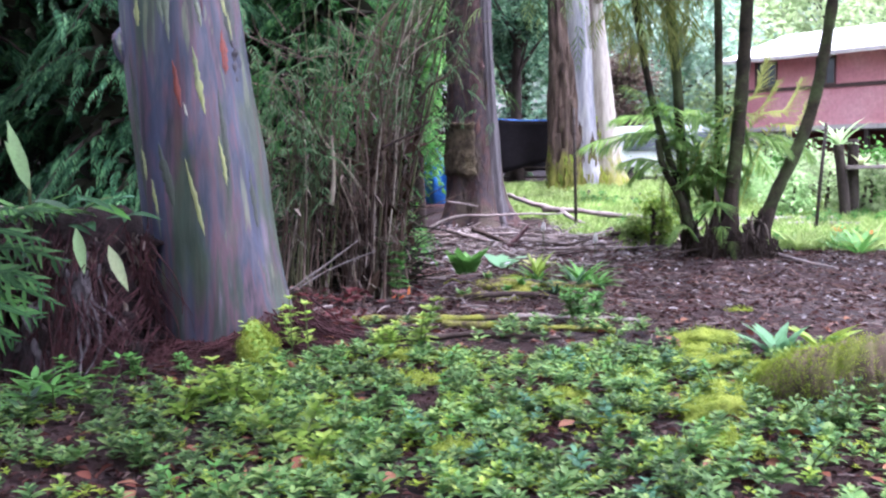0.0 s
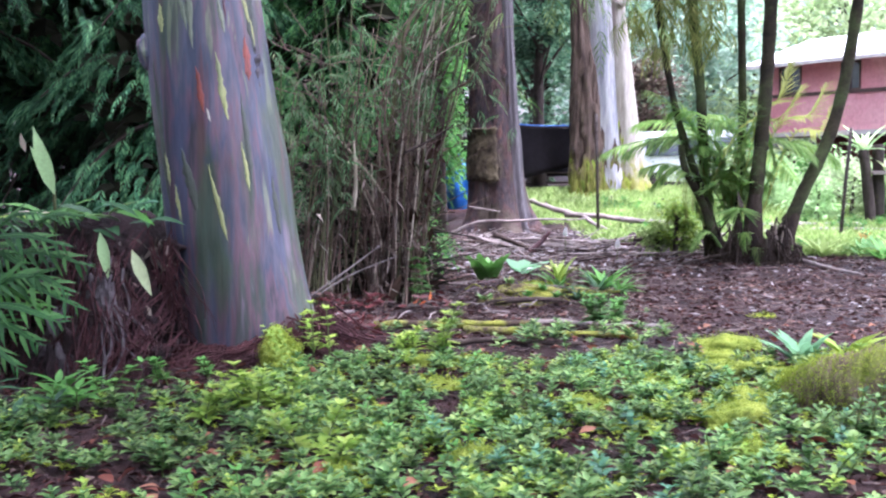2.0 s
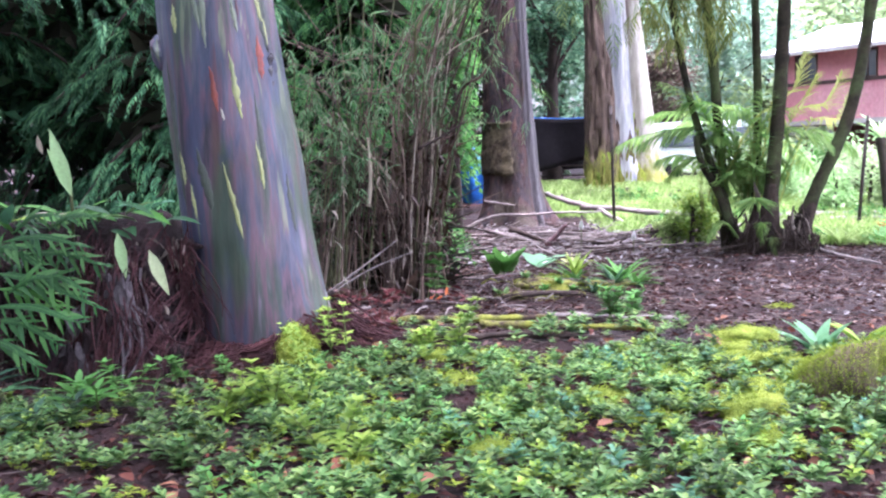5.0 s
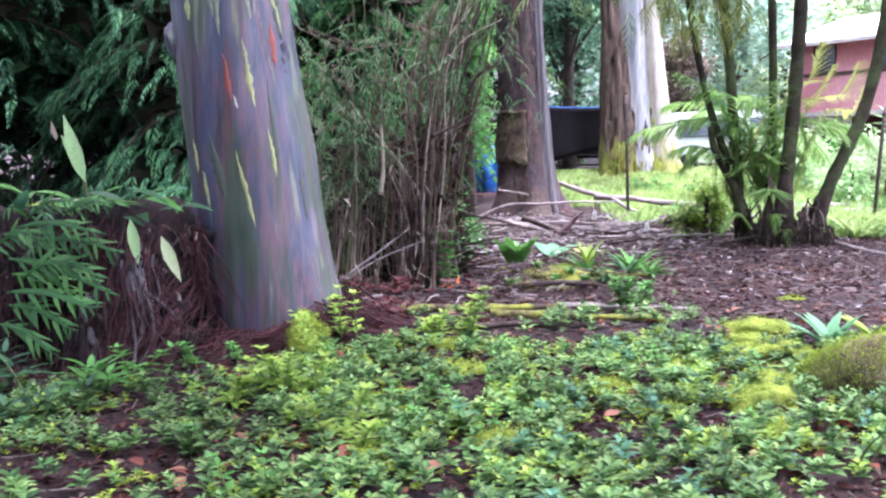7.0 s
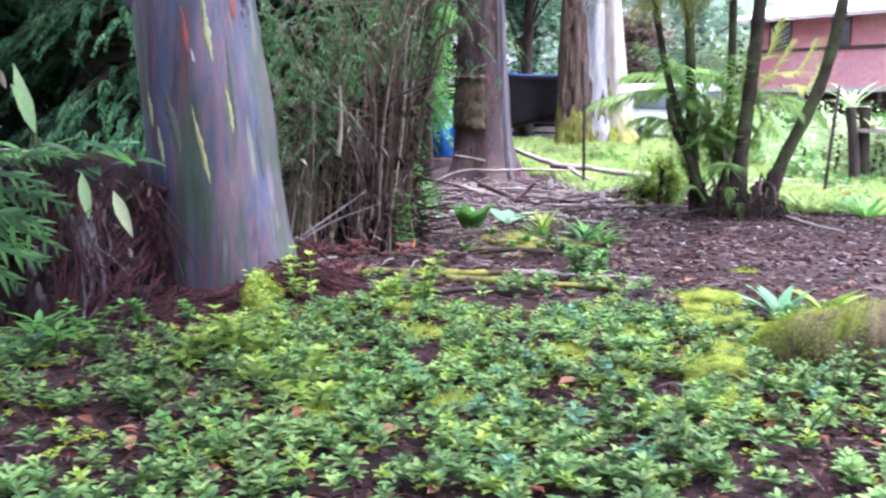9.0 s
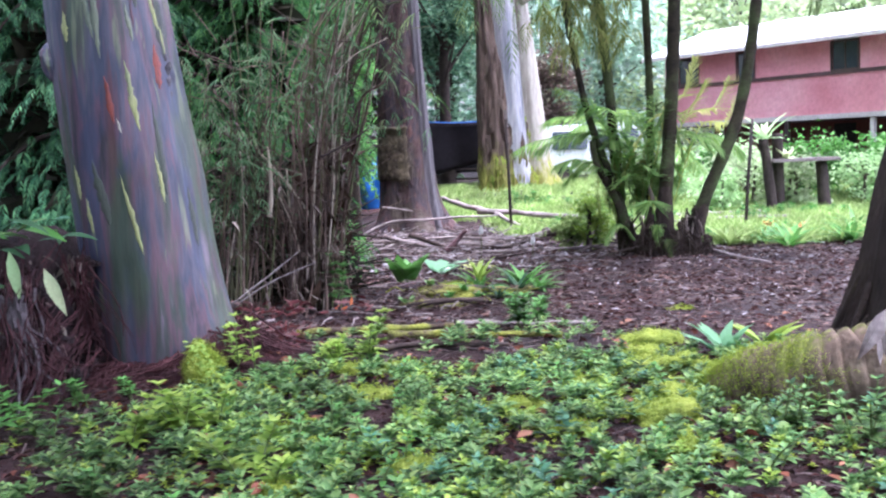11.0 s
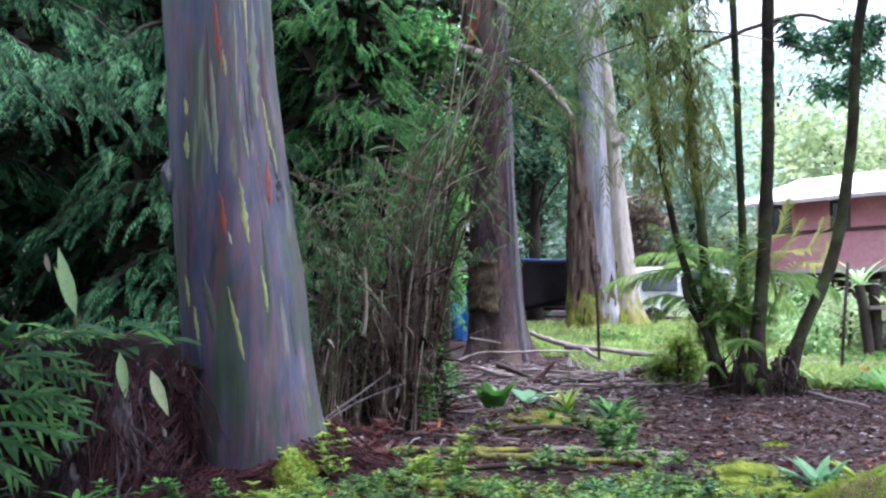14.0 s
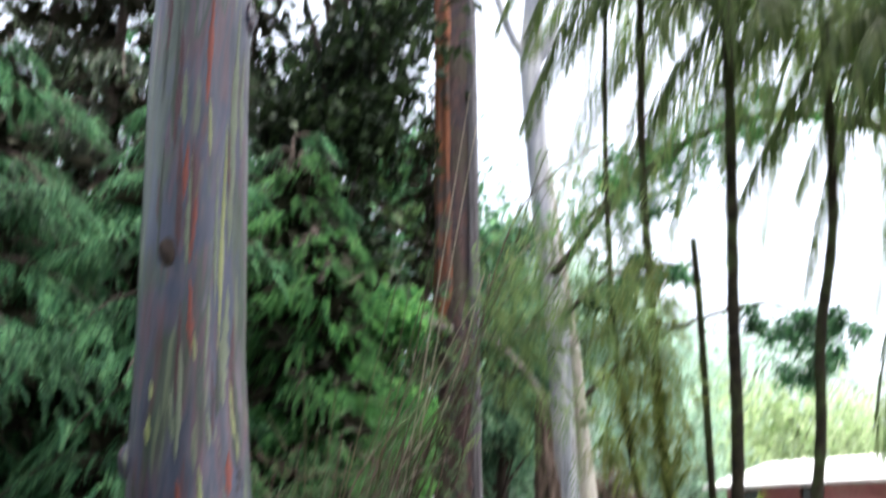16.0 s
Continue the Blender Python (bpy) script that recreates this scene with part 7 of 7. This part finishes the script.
for x, y, h, r in ((2.95, 14.7, 0.75, 0.26), (2.75, 14.95, 0.55, 0.24), (3.1, 14.95, 0.6, 0.2)):
    broadleaf(x, y, h, r, 1100, 0.07, L_LIME if h > 0.7 else L_GRASS, "feathery light green bush at the edge of the lawn", 0.05, 0.9, "shrub", "garden_shrub", "garden shrubs")


# ---- the carpet of low plants ----
def carpet_edge(x):
    """How far from the path the carpet reaches."""
    return 7.3 + 0.3 * bump_noise(x, 0, 1.3, 9) - 1.25 * (1 - smooth01(-2.0, -0.7, x))


def carpet_keep(x, y):
    if y > carpet_edge(x) or (x < -2.5 and y > 6.2) or math.hypot(x + 1.6, y - 7.85) < 1.0:
        return 0
    if math.hypot(x - 3.1, y - 6.1) < 0.5:
        return 0
    # along the log
    if x > 1.85 and abs(y - (6.0 - 0.4 * (x - 1.9))) < 0.34:
        return 0
    front = smooth01(1.6, 2.6, y + 0.5 * bump_noise(x, y, 1.1, 50))
    if -1.75 < x < -0.75 and y > 6.15 + 0.15 * bump_noise(x, 0, 5, 6):
        return 0.2
    if math.hypot((x + 1.0) / 0.35, (y - 4.75) / 0.45) < 1 + 0.5 * bump_noise(x, y, 4, 8):
        return 0.08
    gap = 0.7 * bump_noise(x, y, 1.9, 12) + 0.8 * bump_noise(x, y, 4.5, 1) - 0.16 * (1 - smooth01(-1.9, -1.0, x))
    thin = 1 - 0.72 * smooth01(0.9, 1.5, x) * (1 - smooth01(5.6, 6.4, y))
    corner = 1 - 0.5 * (1 - smooth01(-2.0, -1.3, x)) * (1 - smooth01(4.9, 5.5, y))
    return (0.04 + 0.96 * smooth01(-0.06, 0.24, gap)) * thin * front * corner


def plant_shape(tiers, per, leaf, h):
    pos, way, size = [], [], []
    for k in range(tiers):
        u = (k + 1) / tiers
        for j in range(per):
            a = k * 0.8 + j * 2 * math.pi / per + rng.uniform(-0.35, 0.35)
            pos.append((0, 0, h * (0.3 + 0.7 * u) + rng.normal() * 0.004))
            way.append((math.cos(a), math.sin(a), rng.uniform(0.1, 0.45) + 0.6 * u))
            size.append(leaf * (1.2 - 0.5 * u * u) * rng.uniform(0.8, 1.2))
    return np.array(pos), np.array(way), np.array(size)


def oval_leaf(width=0.5, droop=0.2, fold=0.3):
    """A small oval leaf of six faces."""
    w = width / 2
    v = np.array([(0, 0, 0), (0.3, -0.9 * w, fold * w), (0.68, -0.85 * w, fold * w - droop * 0.4), (1, 0, -droop), (0.68, 0.85 * w, fold * w - droop * 0.4), (0.3, 0.9 * w, fold * w), (0.5, 0, -droop * 0.25)])
    return v, np.array([(6, k, (k + 1) % 6) for k in range(6)])


def carpet(name, n, area, keep, material, leaf, h, label, tiers=3, per=4, apart=0.08, shape=None):
    pts = scatter(n, *area, keep)
    # plants keep a little apart
    cells = {}
    for p in pts:
        cells.setdefault((int(p[0] / apart), int(p[1] / apart)), p)
    pts = list(cells.values())
    shape = shape or oval_leaf()
    V, F = [], []
    k = 0
    kinds = [plant_shape(tiers, per, leaf, h) for _ in range(14)]
    for p in pts:
        pos, way, size = kinds[rng.integers(14)]
        a, s = rng.uniform(0, 6.28), rng.uniform(0.6, 1.4)
        r = np.array(((math.cos(a), -math.sin(a), 0), (math.sin(a), math.cos(a), 0), (0, 0, 1)))
        lean = np.array((rng.normal() * 0.3, rng.normal() * 0.3 - 0.1, 0))
        q = (pos * s) @ r.T
        q = q + q[:, 2:3] * lean
        v, f = stamp(shape, p + q, way @ r.T, (0, 0, 1), size * s)
        V.append(v), F.append(f + k)
        k += len(v)
    tagged(part(name, tri_mesh(name, np.concatenate(V), np.concatenate(F), material, True)), label, "ground cover", kind="stuff")


carpet("ground_cover", 5200, (-3.4, 4.4, 3.4, 8.1), carpet_keep, L_CARPET, 0.054, 0.08, "low carpet of small-leaved green creeping plants")
for x, y, z in scatter(54, -2.8, 2.6, 4.0, 7.2, carpet_keep):
    herb(x, y, rng.uniform(0.13, 0.22), rng.uniform(0.045, 0.065), L_CARPET if rng.random() < 0.6 else L_FRESH, "taller green herb standing out of the ground cover", "green_herb", 4, 4, None, 1, 0.05, "green herbs")
carpet("ground_cover_lime", 330, (-3.0, 4.2, 3.6, 8.0), carpet_keep, L_LIME, 0.045, 0.08, "scattered yellow-green plants among the ground cover")
carpet("ground_cover_blue", 70, (-0.6, 4.2, 3.6, 8.1), carpet_keep, L_BLUE, 0.05, 0.1, "scattered blue-green plants among the ground cover")
carpet("moss_undergrowth", 4200, (-2.6, 2.6, 3.8, 7.8), lambda x, y: carpet_keep(x, y) * smooth01(-0.2, 0.15, bump_noise(x, y, 2.4, 77)), L_MOSS, 0.03, 0.03, "low yellow-green mossy undergrowth close to the soil", 2, 4, 0.05)
carpet("sparse_seedlings", 60, (-0.6, 1.75, 7.6, 9.4), lambda x, y: max(0, bump_noise(x, y, 1.2, 30)) * 1.5, L_CARPET, 0.06, 0.1, "sparse green seedlings on the mulch")


def weed_keep(x, y):
    return smooth01(-0.1, 0.25, bump_noise(x, y, 0.6, 60)) * (1 if y > 17.8 or x > 4.6 else 0)


carpet("lawn_weeds", 700, (2.4, 11.5, 14.8, 27), weed_keep, L_GRASS, 0.07, 0.14, "pale leafy weeds standing in the lawn")
carpet("lawn_herbs", 420, (3.0, 11.0, 14.8, 25), weed_keep, L_FRESH, 0.095, 0.16, "fresh green leafy herbs standing in the lawn")


# ---- grass, litter ----
def grass_keep(x, y):
    edge = 17.6 + 1.2 * bump_noise(x, 0, 0.5, 2) if x < 4.2 else 14.4 + 0.5 * bump_noise(x, 0, 0.7, 2)
    if x < 2.2:
        edge = 21.5 + 0.6 * bump_noise(x, 0, 0.8, 2)
    return smooth01(edge - 0.3, edge + 0.5, y) * (0.35 + 0.65 * smooth01(-0.2, 0.1, bump_noise(x, y, 0.8, 40)))


gp = np.r_[scatter(9000, 0.6, 12, 14.0, 24, grass_keep), scatter(7000, 0.6, 18, 24, 36, grass_keep)]
gp = np.repeat(gp, 4, axis=0) + rng.normal(size=(len(gp) * 4, 3)) * (0.05, 0.05, 0)
tagged(part("lawn_grass", tri_mesh("lawn_grass", *stamp(small_leaf(0.16), gp, tilted(len(gp), (0.5, 2.2)), (0, 0, 1), rng.uniform(0.1, 0.3, len(gp))), L_GRASS)), "bright yellow-green rough lawn grass", "grass", kind="stuff")

lp = np.r_[scatter(9500, -3.2, 3.0, 3.2, 7.6), scatter(6000, -4.5, 6.0, -1.5, 9.5), scatter(17000, -2.5, 7.5, 8, 18, lambda x, y: 1 - 0.9 * grass_keep(x, y))]
lp[:, 2] += rng.uniform(0.004, 0.03, len(lp))
tagged(part("leaf_litter", tri_mesh("leaf_litter", *stamp(small_leaf(0.4, 0.4), lp, tilted(len(lp), (-0.12, 0.2)), unit(rng.normal(size=(len(lp), 3)) * 0.35 + (0, 0, 1)), 0.025 + 0.07 * rng.random(len(lp)) ** 1.8), L_DRY)), "dead brown leaves strewn over the soil", "leaf litter", kind="stuff")
n = 2000
cp = np.r_[scatter(700, -0.2, 2.6, 12.4, 19.5), scatter(1300, 0.2, 6.5, 8.4, 15)]
cp[:, 2] += np.r_[rng.uniform(0.01, 0.12, 700), rng.uniform(0.008, 0.03, 1300)]
tagged(part("pale_chaff", tri_mesh("pale_chaff", *stamp(leaf_shape(0.26, 0.2, 0.4), cp, tilted(n, (-0.2, 0.4)), unit(rng.normal(size=(n, 3)) * 0.5 + (0, 0, 1)), np.r_[rng.uniform(0.05, 0.2, 700), 0.03 + 0.1 * rng.random(1300) ** 2]), L_CHAFF)), "pale dry leaf scraps among the cuttings", "leaf litter", kind="stuff")
sp = scatter(5200, -0.6, 6.0, 7.8, 15.5, lambda x, y: 0.25 + 0.75 * smooth01(-0.15, 0.3, bump_noise(x, y, 1.1, 91)))
sp[:, 2] += rng.uniform(0.01, 0.035, len(sp))
tagged(part("straw_litter", tri_mesh("straw_litter", *stamp(leaf_shape(0.16, 0.2, 0.5), sp, tilted(len(sp), (-0.12, 0.25)), unit(rng.normal(size=(len(sp), 3)) * 0.4 + (0, 0, 1)), 0.04 + 0.12 * rng.random(len(sp)) ** 2), L_STRAW)), "narrow pinkish-tan leaf shreds over the mulch", "leaf litter", kind="stuff")
n = 420
rp = np.r_[scatter(n - 30, -1.9, 3.4, 3.0, 8.6), scatter(30, -1.35, -0.65, 4.3, 5.2)]
rp[:, 2] += rng.uniform(0.01, 0.05, n)
tagged(part("rust_leaf_litter", tri_mesh("rust_leaf_litter", *stamp(leaf_shape(0.42, 0.3, 0.5), rp, tilted(n, (-0.1, 0.4)), unit(rng.normal(size=(n, 3)) * 0.5 + (0, 0, 1)), rng.uniform(0.06, 0.14, n)), L_RUST, True)), "curled rust-brown dead leaves among the ground cover", "leaf litter", kind="stuff")
tw = []
for x, y, z in np.r_[scatter(3900, -1.8, 6.0, 7.6, 16), scatter(420, -3, 4, 3.4, 8)]:
    a, L = rng.uniform(0, 6.28), 0.05 + 0.3 * rng.random() ** 2
    d = np.array((math.cos(a), math.sin(a), 0)) * L
    p = np.array((x, y, z + 0.012))
    tw.append(tube([p - d / 2, p + (0, 0, rng.uniform(0, 0.008)), p + d / 2 + (0, 0, rng.uniform(-0.004, 0.012))], rng.uniform(0.002, 0.005), 4, False))
tagged(part("twig_litter", tri_mesh("twig_litter", *joined(tw), M_TWIG)), "small pale twigs strewn over the mulch", "twigs", kind="stuff")


# ---- hump with bromeliads, tangled cuttings ----
def soil_hump(x, y, rx, ry, h):
    bm = bmesh.new()
    bmesh.ops.create_icosphere(bm, subdivisions=4, radius=1)
    for vv in bm.verts:
        c = vv.co.copy()
        k = 1 + 0.3 * noise.noise(c * 1.9 + Vector((x, y, 0))) + 0.22 * noise.noise(c * 6) + 0.14 * noise.noise(c * 17)
        vv.co = Vector((x + rx * c.x * k, y + ry * c.y * k, ground_z(x, y) - 0.03 + h * max(-0.3, c.z) * k))
    for fc in bm.faces:
        fc.smooth = True
    tagged(part("soil_hump", bm, M_MOSSY), "low hump of brown soil and dull moss under the bromeliads", "soil", "soil humps", "structure")


for x, y, rx, ry, h in ((0.62, 10.5, 0.36, 0.2, 0.1), (0.3, 10.2, 0.17, 0.12, 0.11), (0.52, 10.05, 0.26, 0.1, 0.1), (0.78, 10.2, 0.2, 0.1, 0.1), (1.15, 10.75, 0.4, 0.22, 0.07)):
    soil_hump(x, y, rx, ry, h)
rosette(1.38, 10.75, 18, 0.34, L_DEEP, "dark green bromeliad rosette on a low hump", "bromeliad", (0.4, 2.0), STRAP, group="bromeliads")
rosette(1.62, 10.95, 18, 0.36, L_FRESH, "fresh green bromeliad rosette on the mulch", "bromeliad", (0.3, 1.6), STRAP, group="bromeliads")
rosette(1.12, 10.35, 14, 0.26, L_DEEP, "dark green bromeliad rosette on a low hump", "bromeliad", (0.5, 2.0), STRAP, group="bromeliads")
rosette(0.98, 10.75, 12, 0.32, L_LIME, "yellow-green bromeliad rosette on a low hump", "bromeliad", (0.9, 2.6), STRAP, ground_z(0.98, 10.75) + 0.08, "bromeliads")
branch([(0.2, 9.98, 0.03), (0.42, 9.94, 0.09), (0.7, 9.96, 0.1), (0.95, 10.05, 0.04)], 0.035, M_STICK_DARK, DARK_L)
# this brown curled form stands in for an animal on the cuttings
branch([(0.9, 14.6, 0.1), (1.02, 14.6, 0.19), (1.19, 14.6, 0.4)], 0.05, M_STREAK_D, "brown curled form on the cuttings, stand-in for an animal", "dry_sheath")
branch([(0.4, 14.9, 0.33), (0.75, 14.7, 0.2), (1.0, 14.6, 0.12)], 0.04, M_STICK_DARK, DARK_L)
branch([(0.04, 18.6, 0.6), (0.46, 18.75, 0.52), (0.6, 18.8, 0.49)], 0.018, M_STICK, PALE_L)
for k in range(34):
    x, y, a, L = rng.uniform(0.0, 2.6), rng.uniform(14.0, 17.2), rng.normal() * 0.35 + (0 if k % 2 else 3.14), rng.uniform(0.6, 1.7)
    z = rng.uniform(0.06, 0.22)
    b = [(x, y, 0.05), (x + 0.3 * L * math.cos(a), y + 0.3 * L * math.sin(a), z), (x + 0.7 * L * math.cos(a), y + 0.7 * L * math.sin(a), z * 1.2), (x + L * math.cos(a), y + L * math.sin(a), rng.uniform(0.02, 0.2))]
    branch(b, rng.uniform(0.007, 0.016), M_STICK if k % 3 else M_STICK_DARK, "pruned grey branch in the heap of cuttings", "cut_branch", "heap of cuttings")
for k in range(40):
    x, y, a, L = rng.uniform(0.0, 1.3), rng.uniform(9.8, 10.9), rng.uniform(0, 6.3), rng.uniform(0.12, 0.45)
    b = [(x, y, 0.04), (x + 0.5 * L * math.cos(a), y + 0.5 * L * math.sin(a), rng.uniform(0.08, 0.16)), (x + L * math.cos(a), y + L * math.sin(a), 0.04)]
    branch(b, rng.uniform(0.004, 0.011), (M_STICK, M_STICK_DARK, M_MOSSY)[k % 3], "thin dry twig lying over the hump", "twig", "twigs on the hump")
for x, y in ((0.45, 10.55), (0.8, 10.35), (0.2, 10.0), (0.62, 10.15), (0.9, 10.1)):
    rosette(x, y, 12, 0.1, L_FRESH if x > 0.5 else L_CARPET, "small green herb growing on the hump", "herb", (0.3, 1.4), BROAD, ground_z(x, y) + 0.07, "herbs on the hump")


# ---- upper parts of the far trees ----
part("peeled_flank", trunk_mesh("peeled_flank", [(0.46, 20.6, 4.4, 0.3), (0.36, 20.57, 6.0, 0.325), (0.26, 20.54, 7.0, 0.33), (0.14, 20.53, 10, 0.30), (0.03, 20.53, 14, 0.29), (-0.12, 20.54, 20, 0.2)], M_ORANGE_BARK, 48, 80, 0.05, 6, 0.0, 1.1, 0.05), None, brown, "orange flank where the bark has peeled")


def leafy_limb(ctrl, r, spots):
    """A dark limb of the pale tree with clumps of drooping foliage along it."""
    limb = part("limb", tri_mesh("limb", *tube(curve_pts(ctrl, 14), np.linspace(r, r * 0.4, 14), 6, True, 0.08), M_STICK_DARK, True), None, pale_tree, "dark slanting limb")
    bits = [crown_leaves(np.array((x, 27.5 + rng.normal() * 0.3, z)), s, n, 0.3, small_leaf(0.28), 0.45, 0.7) for x, z, s, n in spots]
    part("foliage", tri_mesh("foliage", *joined(bits), L_CONIFER), None, limb)


leafy_limb([(3.3, 28.4, 9.6), (3.93, 27.8, 10.35), (5.0, 27.5, 11.7), (6.3, 27.5, 12.7), (7.5, 27.5, 13.75), (8.6, 27.5, 14.4)], 0.13, ((4.8, 12.5, 0.8, 420), (5.6, 11.4, 0.7, 260), (6.1, 12.9, 0.6, 200), (8.4, 14.3, 0.9, 420)))
leafy_limb([(3.6, 28.5, 8.4), (4.7, 27.7, 9.4), (6.0, 27.5, 9.8), (7.2, 27.5, 9.75)], 0.09, ((5.4, 9.4, 0.7, 420), (6.4, 9.6, 0.6, 360), (4.6, 8.8, 0.8, 420)))
leafy_limb([(4.0, 28.7, 6.0), (6.2, 28.3, 7.9), (8.75, 27.5, 8.75), (9.8, 27.5, 8.6), (10.8, 27.5, 8.4)], 0.08, ((9.2, 8.4, 0.8, 500), (10.2, 8.1, 0.9, 600), (10.0, 7.0, 0.9, 420), (11.0, 7.6, 0.8, 400)))
